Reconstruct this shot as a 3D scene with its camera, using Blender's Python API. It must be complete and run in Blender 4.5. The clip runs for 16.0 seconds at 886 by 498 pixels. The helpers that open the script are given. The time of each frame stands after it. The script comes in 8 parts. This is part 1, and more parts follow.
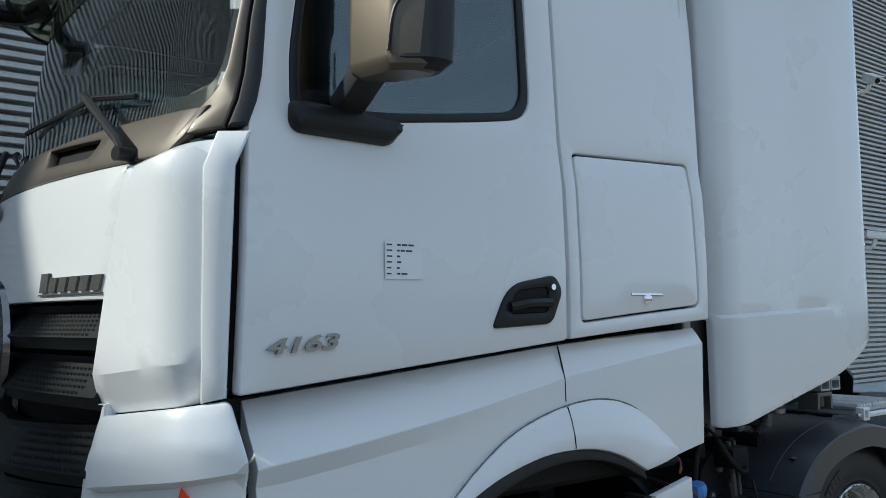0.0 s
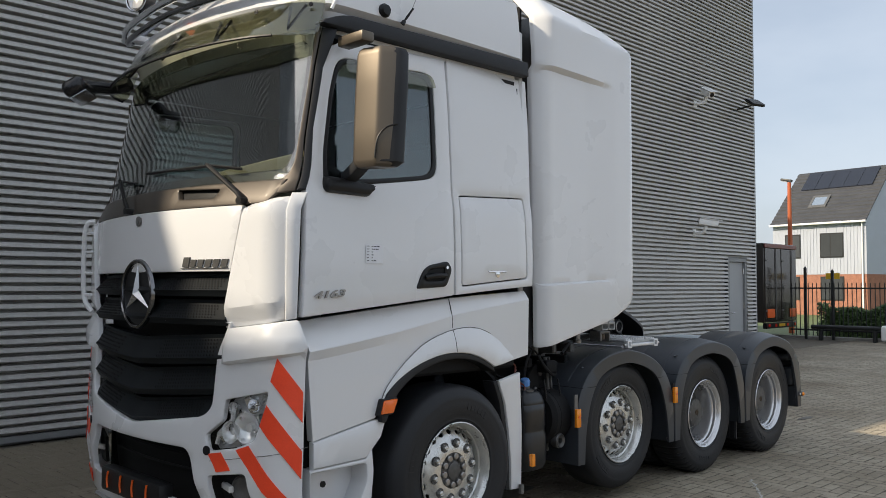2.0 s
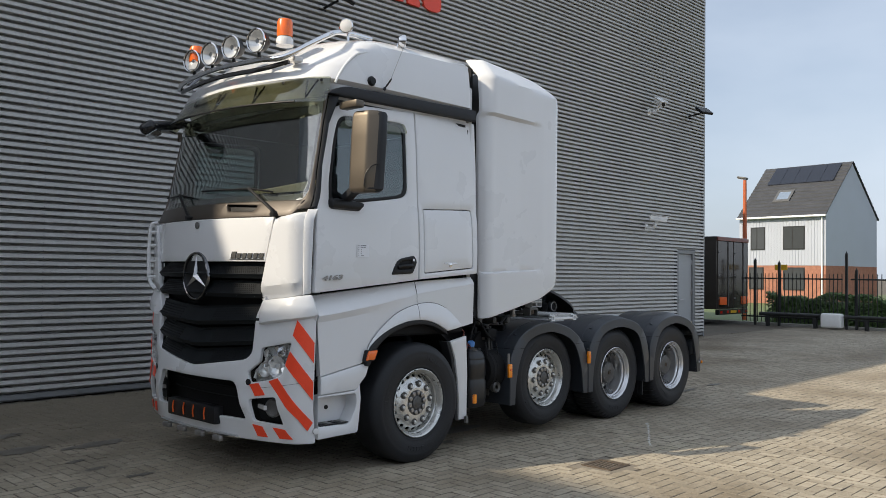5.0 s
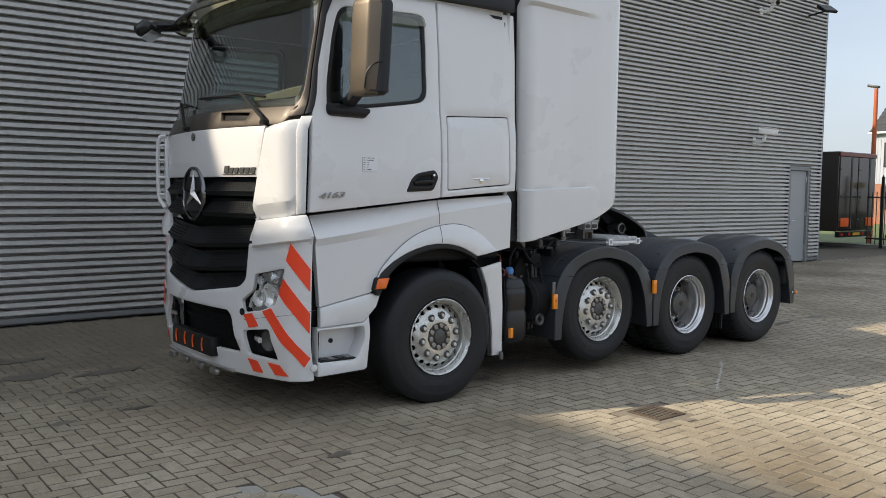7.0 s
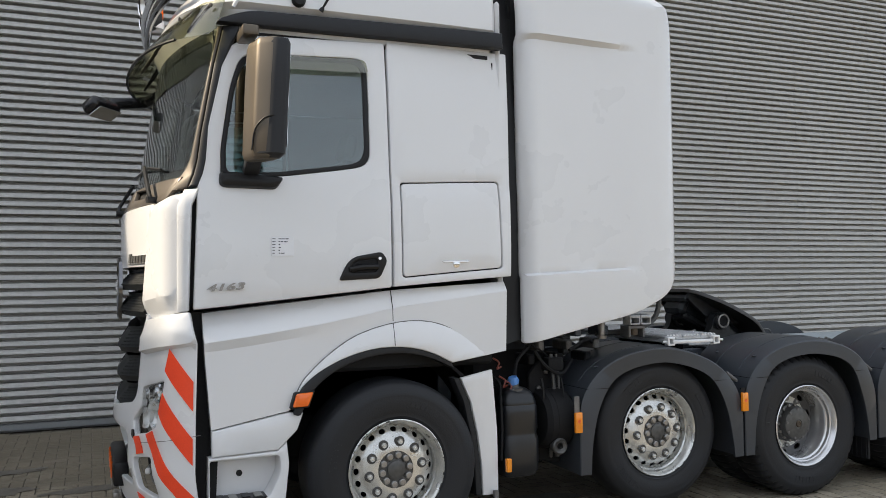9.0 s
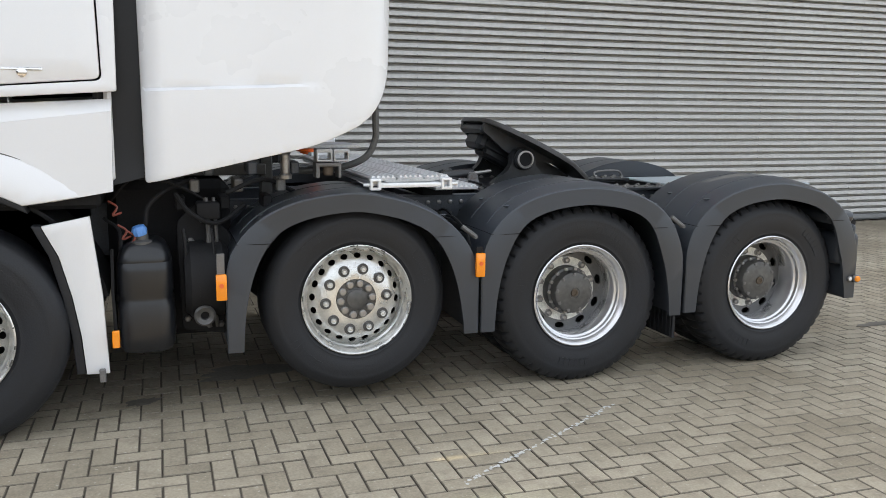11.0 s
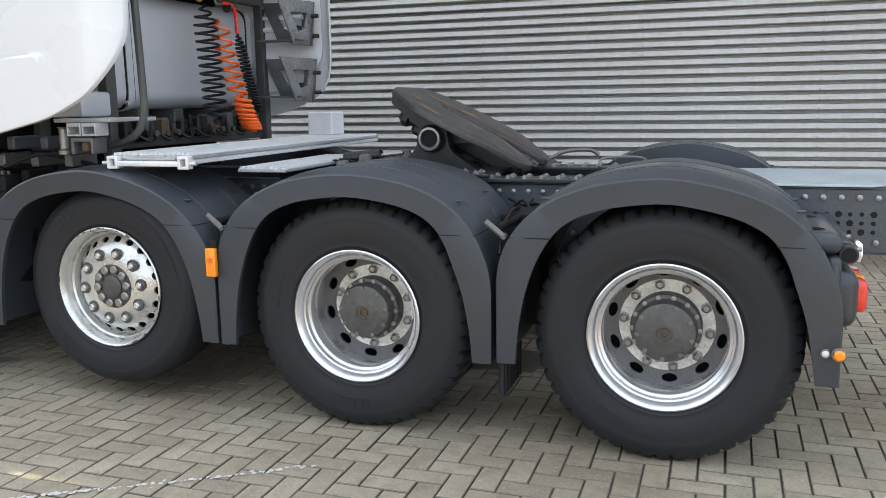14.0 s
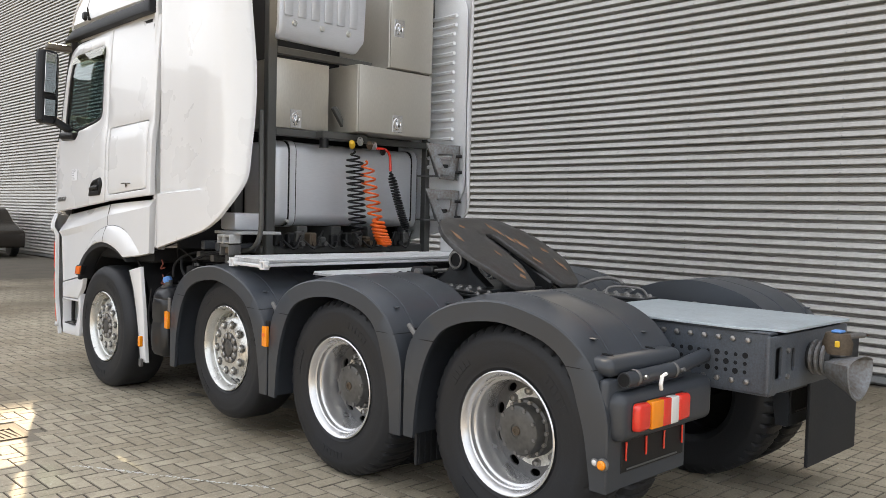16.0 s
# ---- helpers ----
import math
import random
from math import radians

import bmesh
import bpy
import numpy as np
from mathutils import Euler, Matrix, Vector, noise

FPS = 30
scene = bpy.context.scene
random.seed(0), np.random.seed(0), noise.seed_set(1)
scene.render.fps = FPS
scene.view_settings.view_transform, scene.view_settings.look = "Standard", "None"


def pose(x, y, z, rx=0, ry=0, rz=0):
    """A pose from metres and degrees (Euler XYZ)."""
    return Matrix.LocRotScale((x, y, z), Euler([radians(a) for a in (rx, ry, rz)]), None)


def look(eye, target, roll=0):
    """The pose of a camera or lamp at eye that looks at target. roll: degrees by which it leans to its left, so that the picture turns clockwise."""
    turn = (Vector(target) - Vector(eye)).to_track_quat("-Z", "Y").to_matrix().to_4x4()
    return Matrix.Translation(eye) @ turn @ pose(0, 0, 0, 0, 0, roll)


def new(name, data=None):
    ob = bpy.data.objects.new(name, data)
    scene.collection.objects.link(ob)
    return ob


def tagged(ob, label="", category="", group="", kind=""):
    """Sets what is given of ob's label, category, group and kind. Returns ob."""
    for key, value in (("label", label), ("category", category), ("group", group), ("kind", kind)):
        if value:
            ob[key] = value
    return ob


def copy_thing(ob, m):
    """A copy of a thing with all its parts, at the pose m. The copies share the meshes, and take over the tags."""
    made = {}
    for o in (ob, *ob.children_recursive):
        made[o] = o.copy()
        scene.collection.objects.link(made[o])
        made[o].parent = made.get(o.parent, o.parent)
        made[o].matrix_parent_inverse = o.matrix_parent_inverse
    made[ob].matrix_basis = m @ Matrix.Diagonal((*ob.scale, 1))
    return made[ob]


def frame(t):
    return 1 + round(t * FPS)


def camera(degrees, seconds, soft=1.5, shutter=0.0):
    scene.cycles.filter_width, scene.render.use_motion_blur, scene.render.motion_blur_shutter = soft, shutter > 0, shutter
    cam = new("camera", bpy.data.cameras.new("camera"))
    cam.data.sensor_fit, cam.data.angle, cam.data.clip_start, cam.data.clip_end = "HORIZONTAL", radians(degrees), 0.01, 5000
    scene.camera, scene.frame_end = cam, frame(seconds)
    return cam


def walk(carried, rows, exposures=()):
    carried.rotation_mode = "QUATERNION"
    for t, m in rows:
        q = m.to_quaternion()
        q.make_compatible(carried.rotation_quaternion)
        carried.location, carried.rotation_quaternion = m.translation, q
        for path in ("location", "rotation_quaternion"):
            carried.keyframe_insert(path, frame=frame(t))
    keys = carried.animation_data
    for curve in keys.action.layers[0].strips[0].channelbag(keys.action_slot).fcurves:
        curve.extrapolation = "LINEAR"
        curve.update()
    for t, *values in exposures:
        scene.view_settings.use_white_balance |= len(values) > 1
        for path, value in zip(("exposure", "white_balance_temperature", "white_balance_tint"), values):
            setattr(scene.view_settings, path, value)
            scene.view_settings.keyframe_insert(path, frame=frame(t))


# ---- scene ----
cam = camera(55.7, 16.0, soft=0.8)
PATH = [
    (0, (-0.153, 0.19, 1.707), (1.059, 1.773, 1.868), -0.6),
    (0.5, (-0.632, -0.264, 1.699), (0.673, 1.243, 1.855), -0.1),
    (1, (-1.069, -0.715, 1.699), (0.295, 0.741, 1.822), -0.2),
    (1.5, (-1.519, -1.13, 1.708), (-0.113, 0.289, 1.804), 0.1),
    (2, (-1.923, -1.527, 1.683), (-0.509, -0.116, 1.772), 0.1),
    (2.5, (-2.339, -1.928, 1.676), (-0.915, -0.526, 1.761), 0.2),
    (3, (-2.734, -2.314, 1.697), (-1.289, -0.934, 1.786), 0.3),
    (3.5, (-3.083, -2.715, 1.711), (-1.634, -1.339, 1.792), 0.2),
    (3.7, (-3.188, -2.858, 1.683), (-1.739, -1.482, 1.766), 0.3),
    (5.8, (-3.405, -3.217, 1.719), (-1.992, -1.801, 1.724), 1.4),
    (6, (-3.242, -3.164, 1.727), (-1.876, -1.703, 1.697), 1.4),
    (6.5, (-2.732, -3.096, 1.692), (-1.432, -1.58, 1.579), 0.4),
    (7, (-2.187, -2.987, 1.679), (-0.946, -1.425, 1.541), 0.7),
    (7.5, (-1.598, -2.904, 1.719), (-0.473, -1.25, 1.722), 0.6),
    (8, (-0.99, -2.85, 1.767), (-0.032, -1.104, 1.944), 0.3),
    (8.2, (-0.76, -2.781, 1.738), (0.146, -1.011, 1.951), -0.3),
    (10.3, (1.944, -2.381, 1.645), (2.588, -0.514, 1.333), 0.6),
    (10.5, (2.23, -2.284, 1.646), (2.861, -0.415, 1.311), 0.6),
    (11, (2.884, -2.133, 1.607), (3.515, -0.263, 1.282), 0.5),
    (11.5, (3.549, -1.988, 1.559), (4.189, -0.118, 1.256), 0.6),
    (12, (4.255, -1.882, 1.557), (4.894, -0.012, 1.247), 0.7),
    (12.2, (4.538, -1.838, 1.55), (5.156, 0.039, 1.241), 0.5),
    (12.5, (4.963, -1.789, 1.542), (5.478, 0.117, 1.223), 0.0),
    (13, (5.632, -1.597, 1.503), (5.833, 0.36, 1.144), -0.9),
    (13.5, (6.228, -1.405, 1.484), (5.985, 0.548, 1.126), -1.2),
    (14, (6.768, -1.131, 1.481), (6.142, 0.737, 1.134), -0.9),
    (14.5, (7.39, -0.955, 1.518), (6.392, 0.76, 1.266), 0.6),
    (15, (7.995, -0.919, 1.549), (6.76, 0.643, 1.36), 0.0),
    (15.5, (8.647, -0.812, 1.582), (7.275, 0.636, 1.435), 1.3),
    (16, (9.247, -0.825, 1.597), (7.812, 0.566, 1.511), 1.4),
]
walk(cam, [(t, look(eye, target, roll)) for t, eye, target, roll in PATH],
     [(0, 0.39, 5200, 0), (0.7, 0.46, 5720, 4), (1.5, 0.55, 6150, 8), (3.5, 0.57, 6120, 8), (5.8, 0.47, 5900, 8), (6.3, 0.54, 5930, 8), (7, 0.70, 6150, 8), (8.2, 0.78, 6180, 8), (10.3, 1.57, 6600, 9), (11.3, 1.68, 6400, 8), (12.5, 1.83, 6200, 8), (13.7, 1.88, 6200, 8), (14.5, 1.86, 6550, 9), (16, 1.76, 6850, 10)])

# ---- world and sun ----
SUN_EL, SUN_AZ = radians(36.9), math.atan2(-0.92, 0.39)      # azimuth from +y towards +x
world = bpy.data.worlds.new("sky")
scene.world = world
world.use_nodes = True
wn, wl = world.node_tree.nodes, world.node_tree.links
wn.clear()
sky = wn.new("ShaderNodeTexSky")
sky.sky_type, sky.sun_disc = "NISHITA", False
sky.sun_elevation, sky.sun_rotation = SUN_EL, SUN_AZ
sky.dust_density, sky.air_density = 3.0, 1.0
wtc = wn.new("ShaderNodeTexCoord")
wmap = wn.new("ShaderNodeMapping")
wmap.inputs["Scale"].default_value = (1.0, 1.0, 2.6)
wnoise = wn.new("ShaderNodeTexNoise")
wnoise.inputs["Scale"].default_value, wnoise.inputs["Detail"].default_value = 1.6, 6
wramp = wn.new("ShaderNodeValToRGB")
wramp.color_ramp.elements[0].position, wramp.color_ramp.elements[0].color = 0.30, (0.45, 0.45, 0.45, 1)
wramp.color_ramp.elements[1].position, wramp.color_ramp.elements[1].color = 0.70, (0.9, 0.9, 0.9, 1)
wmix = wn.new("ShaderNodeMix")
wmix.data_type = "RGBA"
wmix.inputs["B"].default_value = (7.4, 7.7, 8.2, 1)          # thin bright cloud
wbg = wn.new("ShaderNodeBackground")
wbg.inputs["Strength"].default_value = 0.08
wout = wn.new("ShaderNodeOutputWorld")
wl.new(wtc.outputs["Generated"], wmap.inputs["Vector"])
wl.new(wmap.outputs["Vector"], wnoise.inputs["Vector"])
wl.new(wnoise.outputs["Fac"], wramp.inputs["Fac"])
wl.new(wramp.outputs["Color"], wmix.inputs["Factor"])
wl.new(sky.outputs["Color"], wmix.inputs["A"])
wl.new(wmix.outputs["Result"], wbg.inputs["Color"])
wl.new(wbg.outputs["Background"], wout.inputs["Surface"])

sun = new("sun", bpy.data.lights.new("sun", "SUN"))
sun.data.energy, sun.data.angle, sun.data.color = 3.7, radians(0.6), (1.0, 0.83, 0.61)
to_sun = Vector((math.sin(SUN_AZ) * math.cos(SUN_EL), math.cos(SUN_AZ) * math.cos(SUN_EL), math.sin(SUN_EL)))
sun.matrix_basis = look(to_sun * 50, (0, 0, 0))


# ---- materials ----
def material(name, col, rough=0.5, metal=0.0, var=0.15, scale=3.0, fine=90.0, bump=0.05, coat=0.0, tint=None, stretch=(1, 1, 1), rvar=0.12):
    """A surface with blotches at one scale, grain at another, uneven gloss and a fine relief."""
    m = bpy.data.materials.new(name)
    m.use_nodes = True
    n, l = m.node_tree.nodes, m.node_tree.links
    b = n["Principled BSDF"]
    tc = n.new("ShaderNodeTexCoord")
    mp = n.new("ShaderNodeMapping")
    mp.inputs["Scale"].default_value = stretch
    l.new(tc.outputs["Object"], mp.inputs["Vector"])
    big, small = n.new("ShaderNodeTexNoise"), n.new("ShaderNodeTexNoise")
    big.inputs["Scale"].default_value, big.inputs["Detail"].default_value = scale, 5
    small.inputs["Scale"].default_value, small.inputs["Detail"].default_value = fine, 3
    for q in (big, small):
        l.new(mp.outputs["Vector"], q.inputs["Vector"])
    add = n.new("ShaderNodeMath")
    add.operation = "MULTIPLY_ADD"
    add.inputs[1].default_value = 0.5
    l.new(small.outputs["Fac"], add.inputs[0])
    half = n.new("ShaderNodeMath")
    half.operation = "MULTIPLY"
    half.inputs[1].default_value = 0.5
    l.new(big.outputs["Fac"], half.inputs[0])
    l.new(half.outputs[0], add.inputs[2])
    ramp = n.new("ShaderNodeMapRange")
    ramp.inputs["From Min"].default_value, ramp.inputs["From Max"].default_value = 0.3, 0.7
    l.new(add.outputs[0], ramp.inputs["Value"])
    mix = n.new("ShaderNodeMix")
    mix.data_type = "RGBA"
    mix.inputs["A"].default_value = (*[c * (1 - var) for c in (tint or col)], 1)
    mix.inputs["B"].default_value = (*[min(1, c * (1 + var)) for c in col], 1)
    l.new(ramp.outputs["Result"], mix.inputs["Factor"])
    l.new(mix.outputs["Result"], b.inputs["Base Color"])
    rr = n.new("ShaderNodeMapRange")
    rr.inputs["To Min"].default_value, rr.inputs["To Max"].default_value = max(0.02, rough - rvar * rough), min(1, rough + rvar * rough)
    l.new(big.outputs["Fac"], rr.inputs["Value"])
    l.new(rr.outputs["Result"], b.inputs["Roughness"])
    b.inputs["Metallic"].default_value = metal
    b.inputs["Coat Weight"].default_value, b.inputs["Coat Roughness"].default_value = coat, 0.03
    if bump:
        bp = n.new("ShaderNodeBump")
        bp.inputs["Strength"].default_value, bp.inputs["Distance"].default_value = bump, 0.004
        l.new(small.outputs["Fac"], bp.inputs["Height"])
        l.new(bp.outputs["Normal"], b.inputs["Normal"])
    return m


def glass(name, col, gloss=0.04):
    m = bpy.data.materials.new(name)
    m.use_nodes = True
    n, l = m.node_tree.nodes, m.node_tree.links
    n.remove(n["Principled BSDF"])
    lw, pw, fr = n.new("ShaderNodeLayerWeight"), n.new("ShaderNodeMath"), n.new("ShaderNodeMath")
    tr, gl, mx = n.new("ShaderNodeBsdfTransparent"), n.new("ShaderNodeBsdfGlossy"), n.new("ShaderNodeMixShader")
    lw.inputs["Blend"].default_value = 0.5
    pw.operation, fr.operation = "POWER", "MULTIPLY_ADD"
    pw.inputs[1].default_value = 5.0
    fr.inputs[1].default_value, fr.inputs[2].default_value = 1 - gloss, gloss
    l.new(lw.outputs["Facing"], pw.inputs[0])
    l.new(pw.outputs[0], fr.inputs[0])
    tr.inputs["Color"].default_value = (*col, 1)
    gl.inputs["Roughness"].default_value = 0.01
    l.new(fr.outputs[0], mx.inputs[0])
    l.new(tr.outputs[0], mx.inputs[1])
    l.new(gl.outputs[0], mx.inputs[2])
    l.new(mx.outputs[0], n["Material Output"].inputs["Surface"])
    return m


def paver_material(name, a, b_, c):
    """Concrete pavers: each takes its own tone, with grain, stains and dirt over several of them."""
    m = material(name, b_, 0.8, 0, 0.44, 2.2, 75, 0.5)
    n, l = m.node_tree.nodes, m.node_tree.links
    base = n["Principled BSDF"].inputs["Base Color"].links[0].from_socket
    geo, info = n.new("ShaderNodeNewGeometry"), n.new("ShaderNodeObjectInfo")
    s = n.new("ShaderNodeMath")
    s.operation = "ADD"
    l.new(geo.outputs["Random Per Island"], s.inputs[0])
    l.new(info.outputs["Random"], s.inputs[1])
    f = n.new("ShaderNodeMath")
    f.operation = "FRACT"
    l.new(s.outputs[0], f.inputs[0])
    cr = n.new("ShaderNodeValToRGB")
    e = cr.color_ramp.elements
    e[0].color, e[1].color = (*a, 1), (*c, 1)
    mid = e.new(0.5)
    mid.color = (*b_, 1)
    l.new(f.outputs[0], cr.inputs["Fac"])
    mx = n.new("ShaderNodeMix")
    mx.data_type = "RGBA"
    mx.inputs["Factor"].default_value = 0.40
    l.new(base, mx.inputs["A"])
    l.new(cr.outputs["Color"], mx.inputs["B"])
    tc, st = n.new("ShaderNodeTexCoord"), n.new("ShaderNodeTexNoise")
    st.inputs["Scale"].default_value, st.inputs["Detail"].default_value = 0.55, 7
    geo2 = n.new("ShaderNodeNewGeometry")
    l.new(geo2.outputs["Position"], st.inputs["Vector"])
    sr = n.new("ShaderNodeMapRange")
    sr.inputs["From Min"].default_value, sr.inputs["From Max"].default_value = 0.47, 0.72
    l.new(st.outputs["Fac"], sr.inputs["Value"])
    dk = n.new("ShaderNodeMix")
    dk.data_type = "RGBA"
    dk.blend_type = "MULTIPLY"
    dk.inputs["B"].default_value = (0.50, 0.46, 0.40, 1)
    l.new(sr.outputs["Result"], dk.inputs["Factor"])
    # pale grit and dark pits in the worn face
    grit, pits, gm, pm, gx, px = n.new("ShaderNodeTexNoise"), n.new("ShaderNodeTexNoise"), n.new("ShaderNodeMapRange"), n.new("ShaderNodeMapRange"), n.new("ShaderNodeMix"), n.new("ShaderNodeMix")
    for q, sc, mrng, lo, hi, top in ((grit, 34, gm, 0.62, 0.70, 0.80), (pits, 9, pm, 0.48, 0.72, 0.55)):
        q.inputs["Scale"].default_value, q.inputs["Detail"].default_value, q.inputs["Roughness"].default_value = sc, 4, 0.7
        l.new(geo2.outputs["Position"], q.inputs["Vector"])
        mrng.inputs["From Min"].default_value, mrng.inputs["From Max"].default_value, mrng.inputs["To Max"].default_value = lo, hi, top
        l.new(q.outputs["Fac"], mrng.inputs["Value"])
    gx.data_type = px.data_type = "RGBA"
    gx.inputs["B"].default_value, px.inputs["B"].default_value = (0.58, 0.54, 0.46, 1), (0.17, 0.145, 0.108, 1)
    l.new(pm.outputs["Result"], px.inputs["Factor"])
    l.new(mx.outputs["Result"], px.inputs["A"])
    l.new(gm.outputs["Result"], gx.inputs["Factor"])
    l.new(px.outputs["Result"], gx.inputs["A"])
    l.new(gx.outputs["Result"], dk.inputs["A"])
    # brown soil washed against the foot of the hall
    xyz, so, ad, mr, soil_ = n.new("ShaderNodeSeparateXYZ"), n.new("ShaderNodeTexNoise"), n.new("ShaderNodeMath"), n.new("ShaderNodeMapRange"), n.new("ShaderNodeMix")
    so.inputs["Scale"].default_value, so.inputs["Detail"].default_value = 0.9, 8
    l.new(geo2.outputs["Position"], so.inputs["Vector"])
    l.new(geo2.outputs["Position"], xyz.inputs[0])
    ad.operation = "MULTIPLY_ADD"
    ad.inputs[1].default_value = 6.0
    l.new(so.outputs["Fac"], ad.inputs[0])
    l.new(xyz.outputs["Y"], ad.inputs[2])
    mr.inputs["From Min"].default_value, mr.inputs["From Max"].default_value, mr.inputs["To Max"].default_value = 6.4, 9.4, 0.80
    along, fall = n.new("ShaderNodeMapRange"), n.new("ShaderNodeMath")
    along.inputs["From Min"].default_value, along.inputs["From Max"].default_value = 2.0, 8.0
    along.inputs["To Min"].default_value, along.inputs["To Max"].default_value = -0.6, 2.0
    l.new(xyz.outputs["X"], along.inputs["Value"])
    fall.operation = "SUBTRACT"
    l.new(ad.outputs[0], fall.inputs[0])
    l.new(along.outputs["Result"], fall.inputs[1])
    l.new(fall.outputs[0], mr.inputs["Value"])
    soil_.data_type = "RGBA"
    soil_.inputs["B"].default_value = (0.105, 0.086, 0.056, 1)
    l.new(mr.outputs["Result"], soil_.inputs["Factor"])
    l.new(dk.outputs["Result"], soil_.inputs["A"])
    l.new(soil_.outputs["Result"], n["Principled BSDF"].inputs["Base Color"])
    return m


WHITE = material("white_truck_paint", (0.74, 0.745, 0.76), 0.28, 0, 0.02, 1.5, 200, 0.0, 0.6)
INNER_WHITE = material("white_fibreglass", (0.78, 0.80, 0.83), 0.45, 0, 0.08, 4, 90, 0.05)
PLASTIC = material("dark_grey_plastic", (0.022, 0.023, 0.026), 0.5, 0, 0.25, 3, 160, 0.12)
FENDER = material("fender_plastic", (0.039, 0.046, 0.058), 0.34, 0, 0.20, 1.6, 260, 0.03, tint=(0.044, 0.046, 0.049), rvar=0.35)
BOTTLE = material("black_moulded_tank", (0.010, 0.011, 0.0135), 0.30, 0, 0.15, 3, 160, 0.0)
GRILLE = material("grille_plastic", (0.0070, 0.0094, 0.0118), 0.55, 0, 0.2, 3, 160, 0.04)
for m_, spec in ((GRILLE, 0.22), (FENDER, 0.42)):                 # dull moulded plastic
    m_.node_tree.nodes["Principled BSDF"].inputs["Specular IOR Level"].default_value = spec
GLOSSBLACK = material("glossy_black_plastic", (0.013, 0.013, 0.015), 0.24, 0, 0.2, 3, 160, 0.03)
BLACK = material("black_plastic", (0.012, 0.012, 0.013), 0.4, 0, 0.2, 3, 160, 0.08)
DEEP = material("black_underbody", (0.010, 0.010, 0.011), 0.75, 0, 0.3, 3, 90, 0.2)
RUBBER = material("tyre_rubber", (0.0165, 0.0180, 0.0218), 0.50, 0, 0.3, 4, 120, 0.25, tint=(0.026, 0.0262, 0.0275))
# the same bronze paint, with shade put into its colour for pillar and scuttle
BRONZE_SHADED = material("shaded_bronze_paint", (0.066, 0.054, 0.043), 0.45, 0.4, 0.06, 3, 260, 0.03, 0.2)
BRONZE = material("bronze_grey_paint", (0.125, 0.104, 0.080), 0.44, 0.6, 0.06, 3, 260, 0.03, 0.15)
SILVER = material("silver_rim_paint", (0.68, 0.68, 0.69), 0.26, 0.72, 0.12, 12, 140, 0.06)
ALLOY = material("worn_alloy", (0.64, 0.64, 0.62), 0.28, 0.70, 0.26, 10, 160, 0.10)
HUBDARK = material("dark_hub_paint", (0.088, 0.086, 0.083), 0.42, 0.25, 0.3, 9, 40, 0.04)
HUB = material("grey_hub_paint", (0.15, 0.145, 0.14), 0.5, 0.3, 0.3, 10, 120, 0.15)
CHASSIS = material("blue_grey_chassis_paint", (0.068, 0.080, 0.100), 0.40, 0, 0.3, 3, 110, 0.12, tint=(0.070, 0.073, 0.078))
# darker than the tread: valleys between its ribs, and fairing brackets
VALLEY = material("darker_aluminium", (0.42, 0.43, 0.44), 0.5, 0.3, 0.25, 7, 80, 0.15)
GALV = material("galvanised_plate", (0.40, 0.45, 0.48), 0.5, 0.35, 0.18, 5, 60, 0.1)
TREAD = material("aluminium_tread", (0.74, 0.75, 0.765), 0.36, 0.25, 0.10, 6, 80, 0.1)
TANKM = material("brushed_aluminium", (0.60, 0.615, 0.65), 0.42, 0.45, 0.06, 2, 220, 0.06, stretch=(1, 0.1, 1))
BOXM = material("steel_locker", (0.47, 0.45, 0.405), 0.34, 0.55, 0.10, 1.5, 240, 0.04, stretch=(1, 1, 0.12))
POST = material("grey_painted_frame", (0.075, 0.076, 0.074), 0.5, 0.1, 0.2, 4, 110, 0.1)
GREASE = material("greasy_steel", (0.022, 0.025, 0.029), 0.34, 0.2, 0.5, 4, 30, 0.15, tint=(0.036, 0.033, 0.030), rvar=0.4)
PLATEM = material("greasy_coupling_plate", (0.042, 0.042, 0.043), 0.36, 0.2, 0.45, 5, 40, 0.2, tint=(0.056, 0.047, 0.038), rvar=0.4)
CASTGREY = material("grey_cast_steel", (0.20, 0.22, 0.24), 0.5, 0.3, 0.3, 8, 60, 0.15, tint=(0.16, 0.12, 0.09))
RUST = material("rust_scrape", (0.24, 0.135, 0.075), 0.7, 0.1, 0.4, 30, 120, 0.2)
DARKCHROME = material("dark_chrome", (0.20, 0.20, 0.21), 0.14, 1.0, 0.04, 5, 90, 0)
CHROME = material("chrome", (0.78, 0.78, 0.79), 0.08, 1.0, 0.04, 5, 90, 0)
RED = material("red_reflective_film", (0.97, 0.075, 0.022), 0.4, 0, 0.1, 9, 160, 0.05)
AMBER = material("amber_lens", (0.90, 0.28, 0.010), 0.25, 0, 0.1, 20, 200, 0.05, 0.5)
REDLENS = material("red_lens", (0.72, 0.035, 0.020), 0.2, 0, 0.1, 20, 200, 0.05, 0.6)
CLEARLENS = material("clear_lens", (0.72, 0.71, 0.70), 0.15, 0, 0.05, 20, 200, 0.05, 0.6)
EDGE = material("dirty_paver_edge", (0.185, 0.160, 0.124), 0.9, 0, 0.3, 2.0, 90, 0.3)
REFLECTOR = material("bright_reflector", (0.90, 0.90, 0.90), 0.16, 0.5, 0.04, 9, 90, 0)
BEACON = material("beacon_plastic", (0.90, 0.16, 0.012), 0.25, 0, 0.1, 20, 200, 0.05, 0.5)
NUTRING = material("dirty_wheel_face", (0.74, 0.73, 0.67), 0.42, 0.15, 0.3, 14, 90, 0.08)
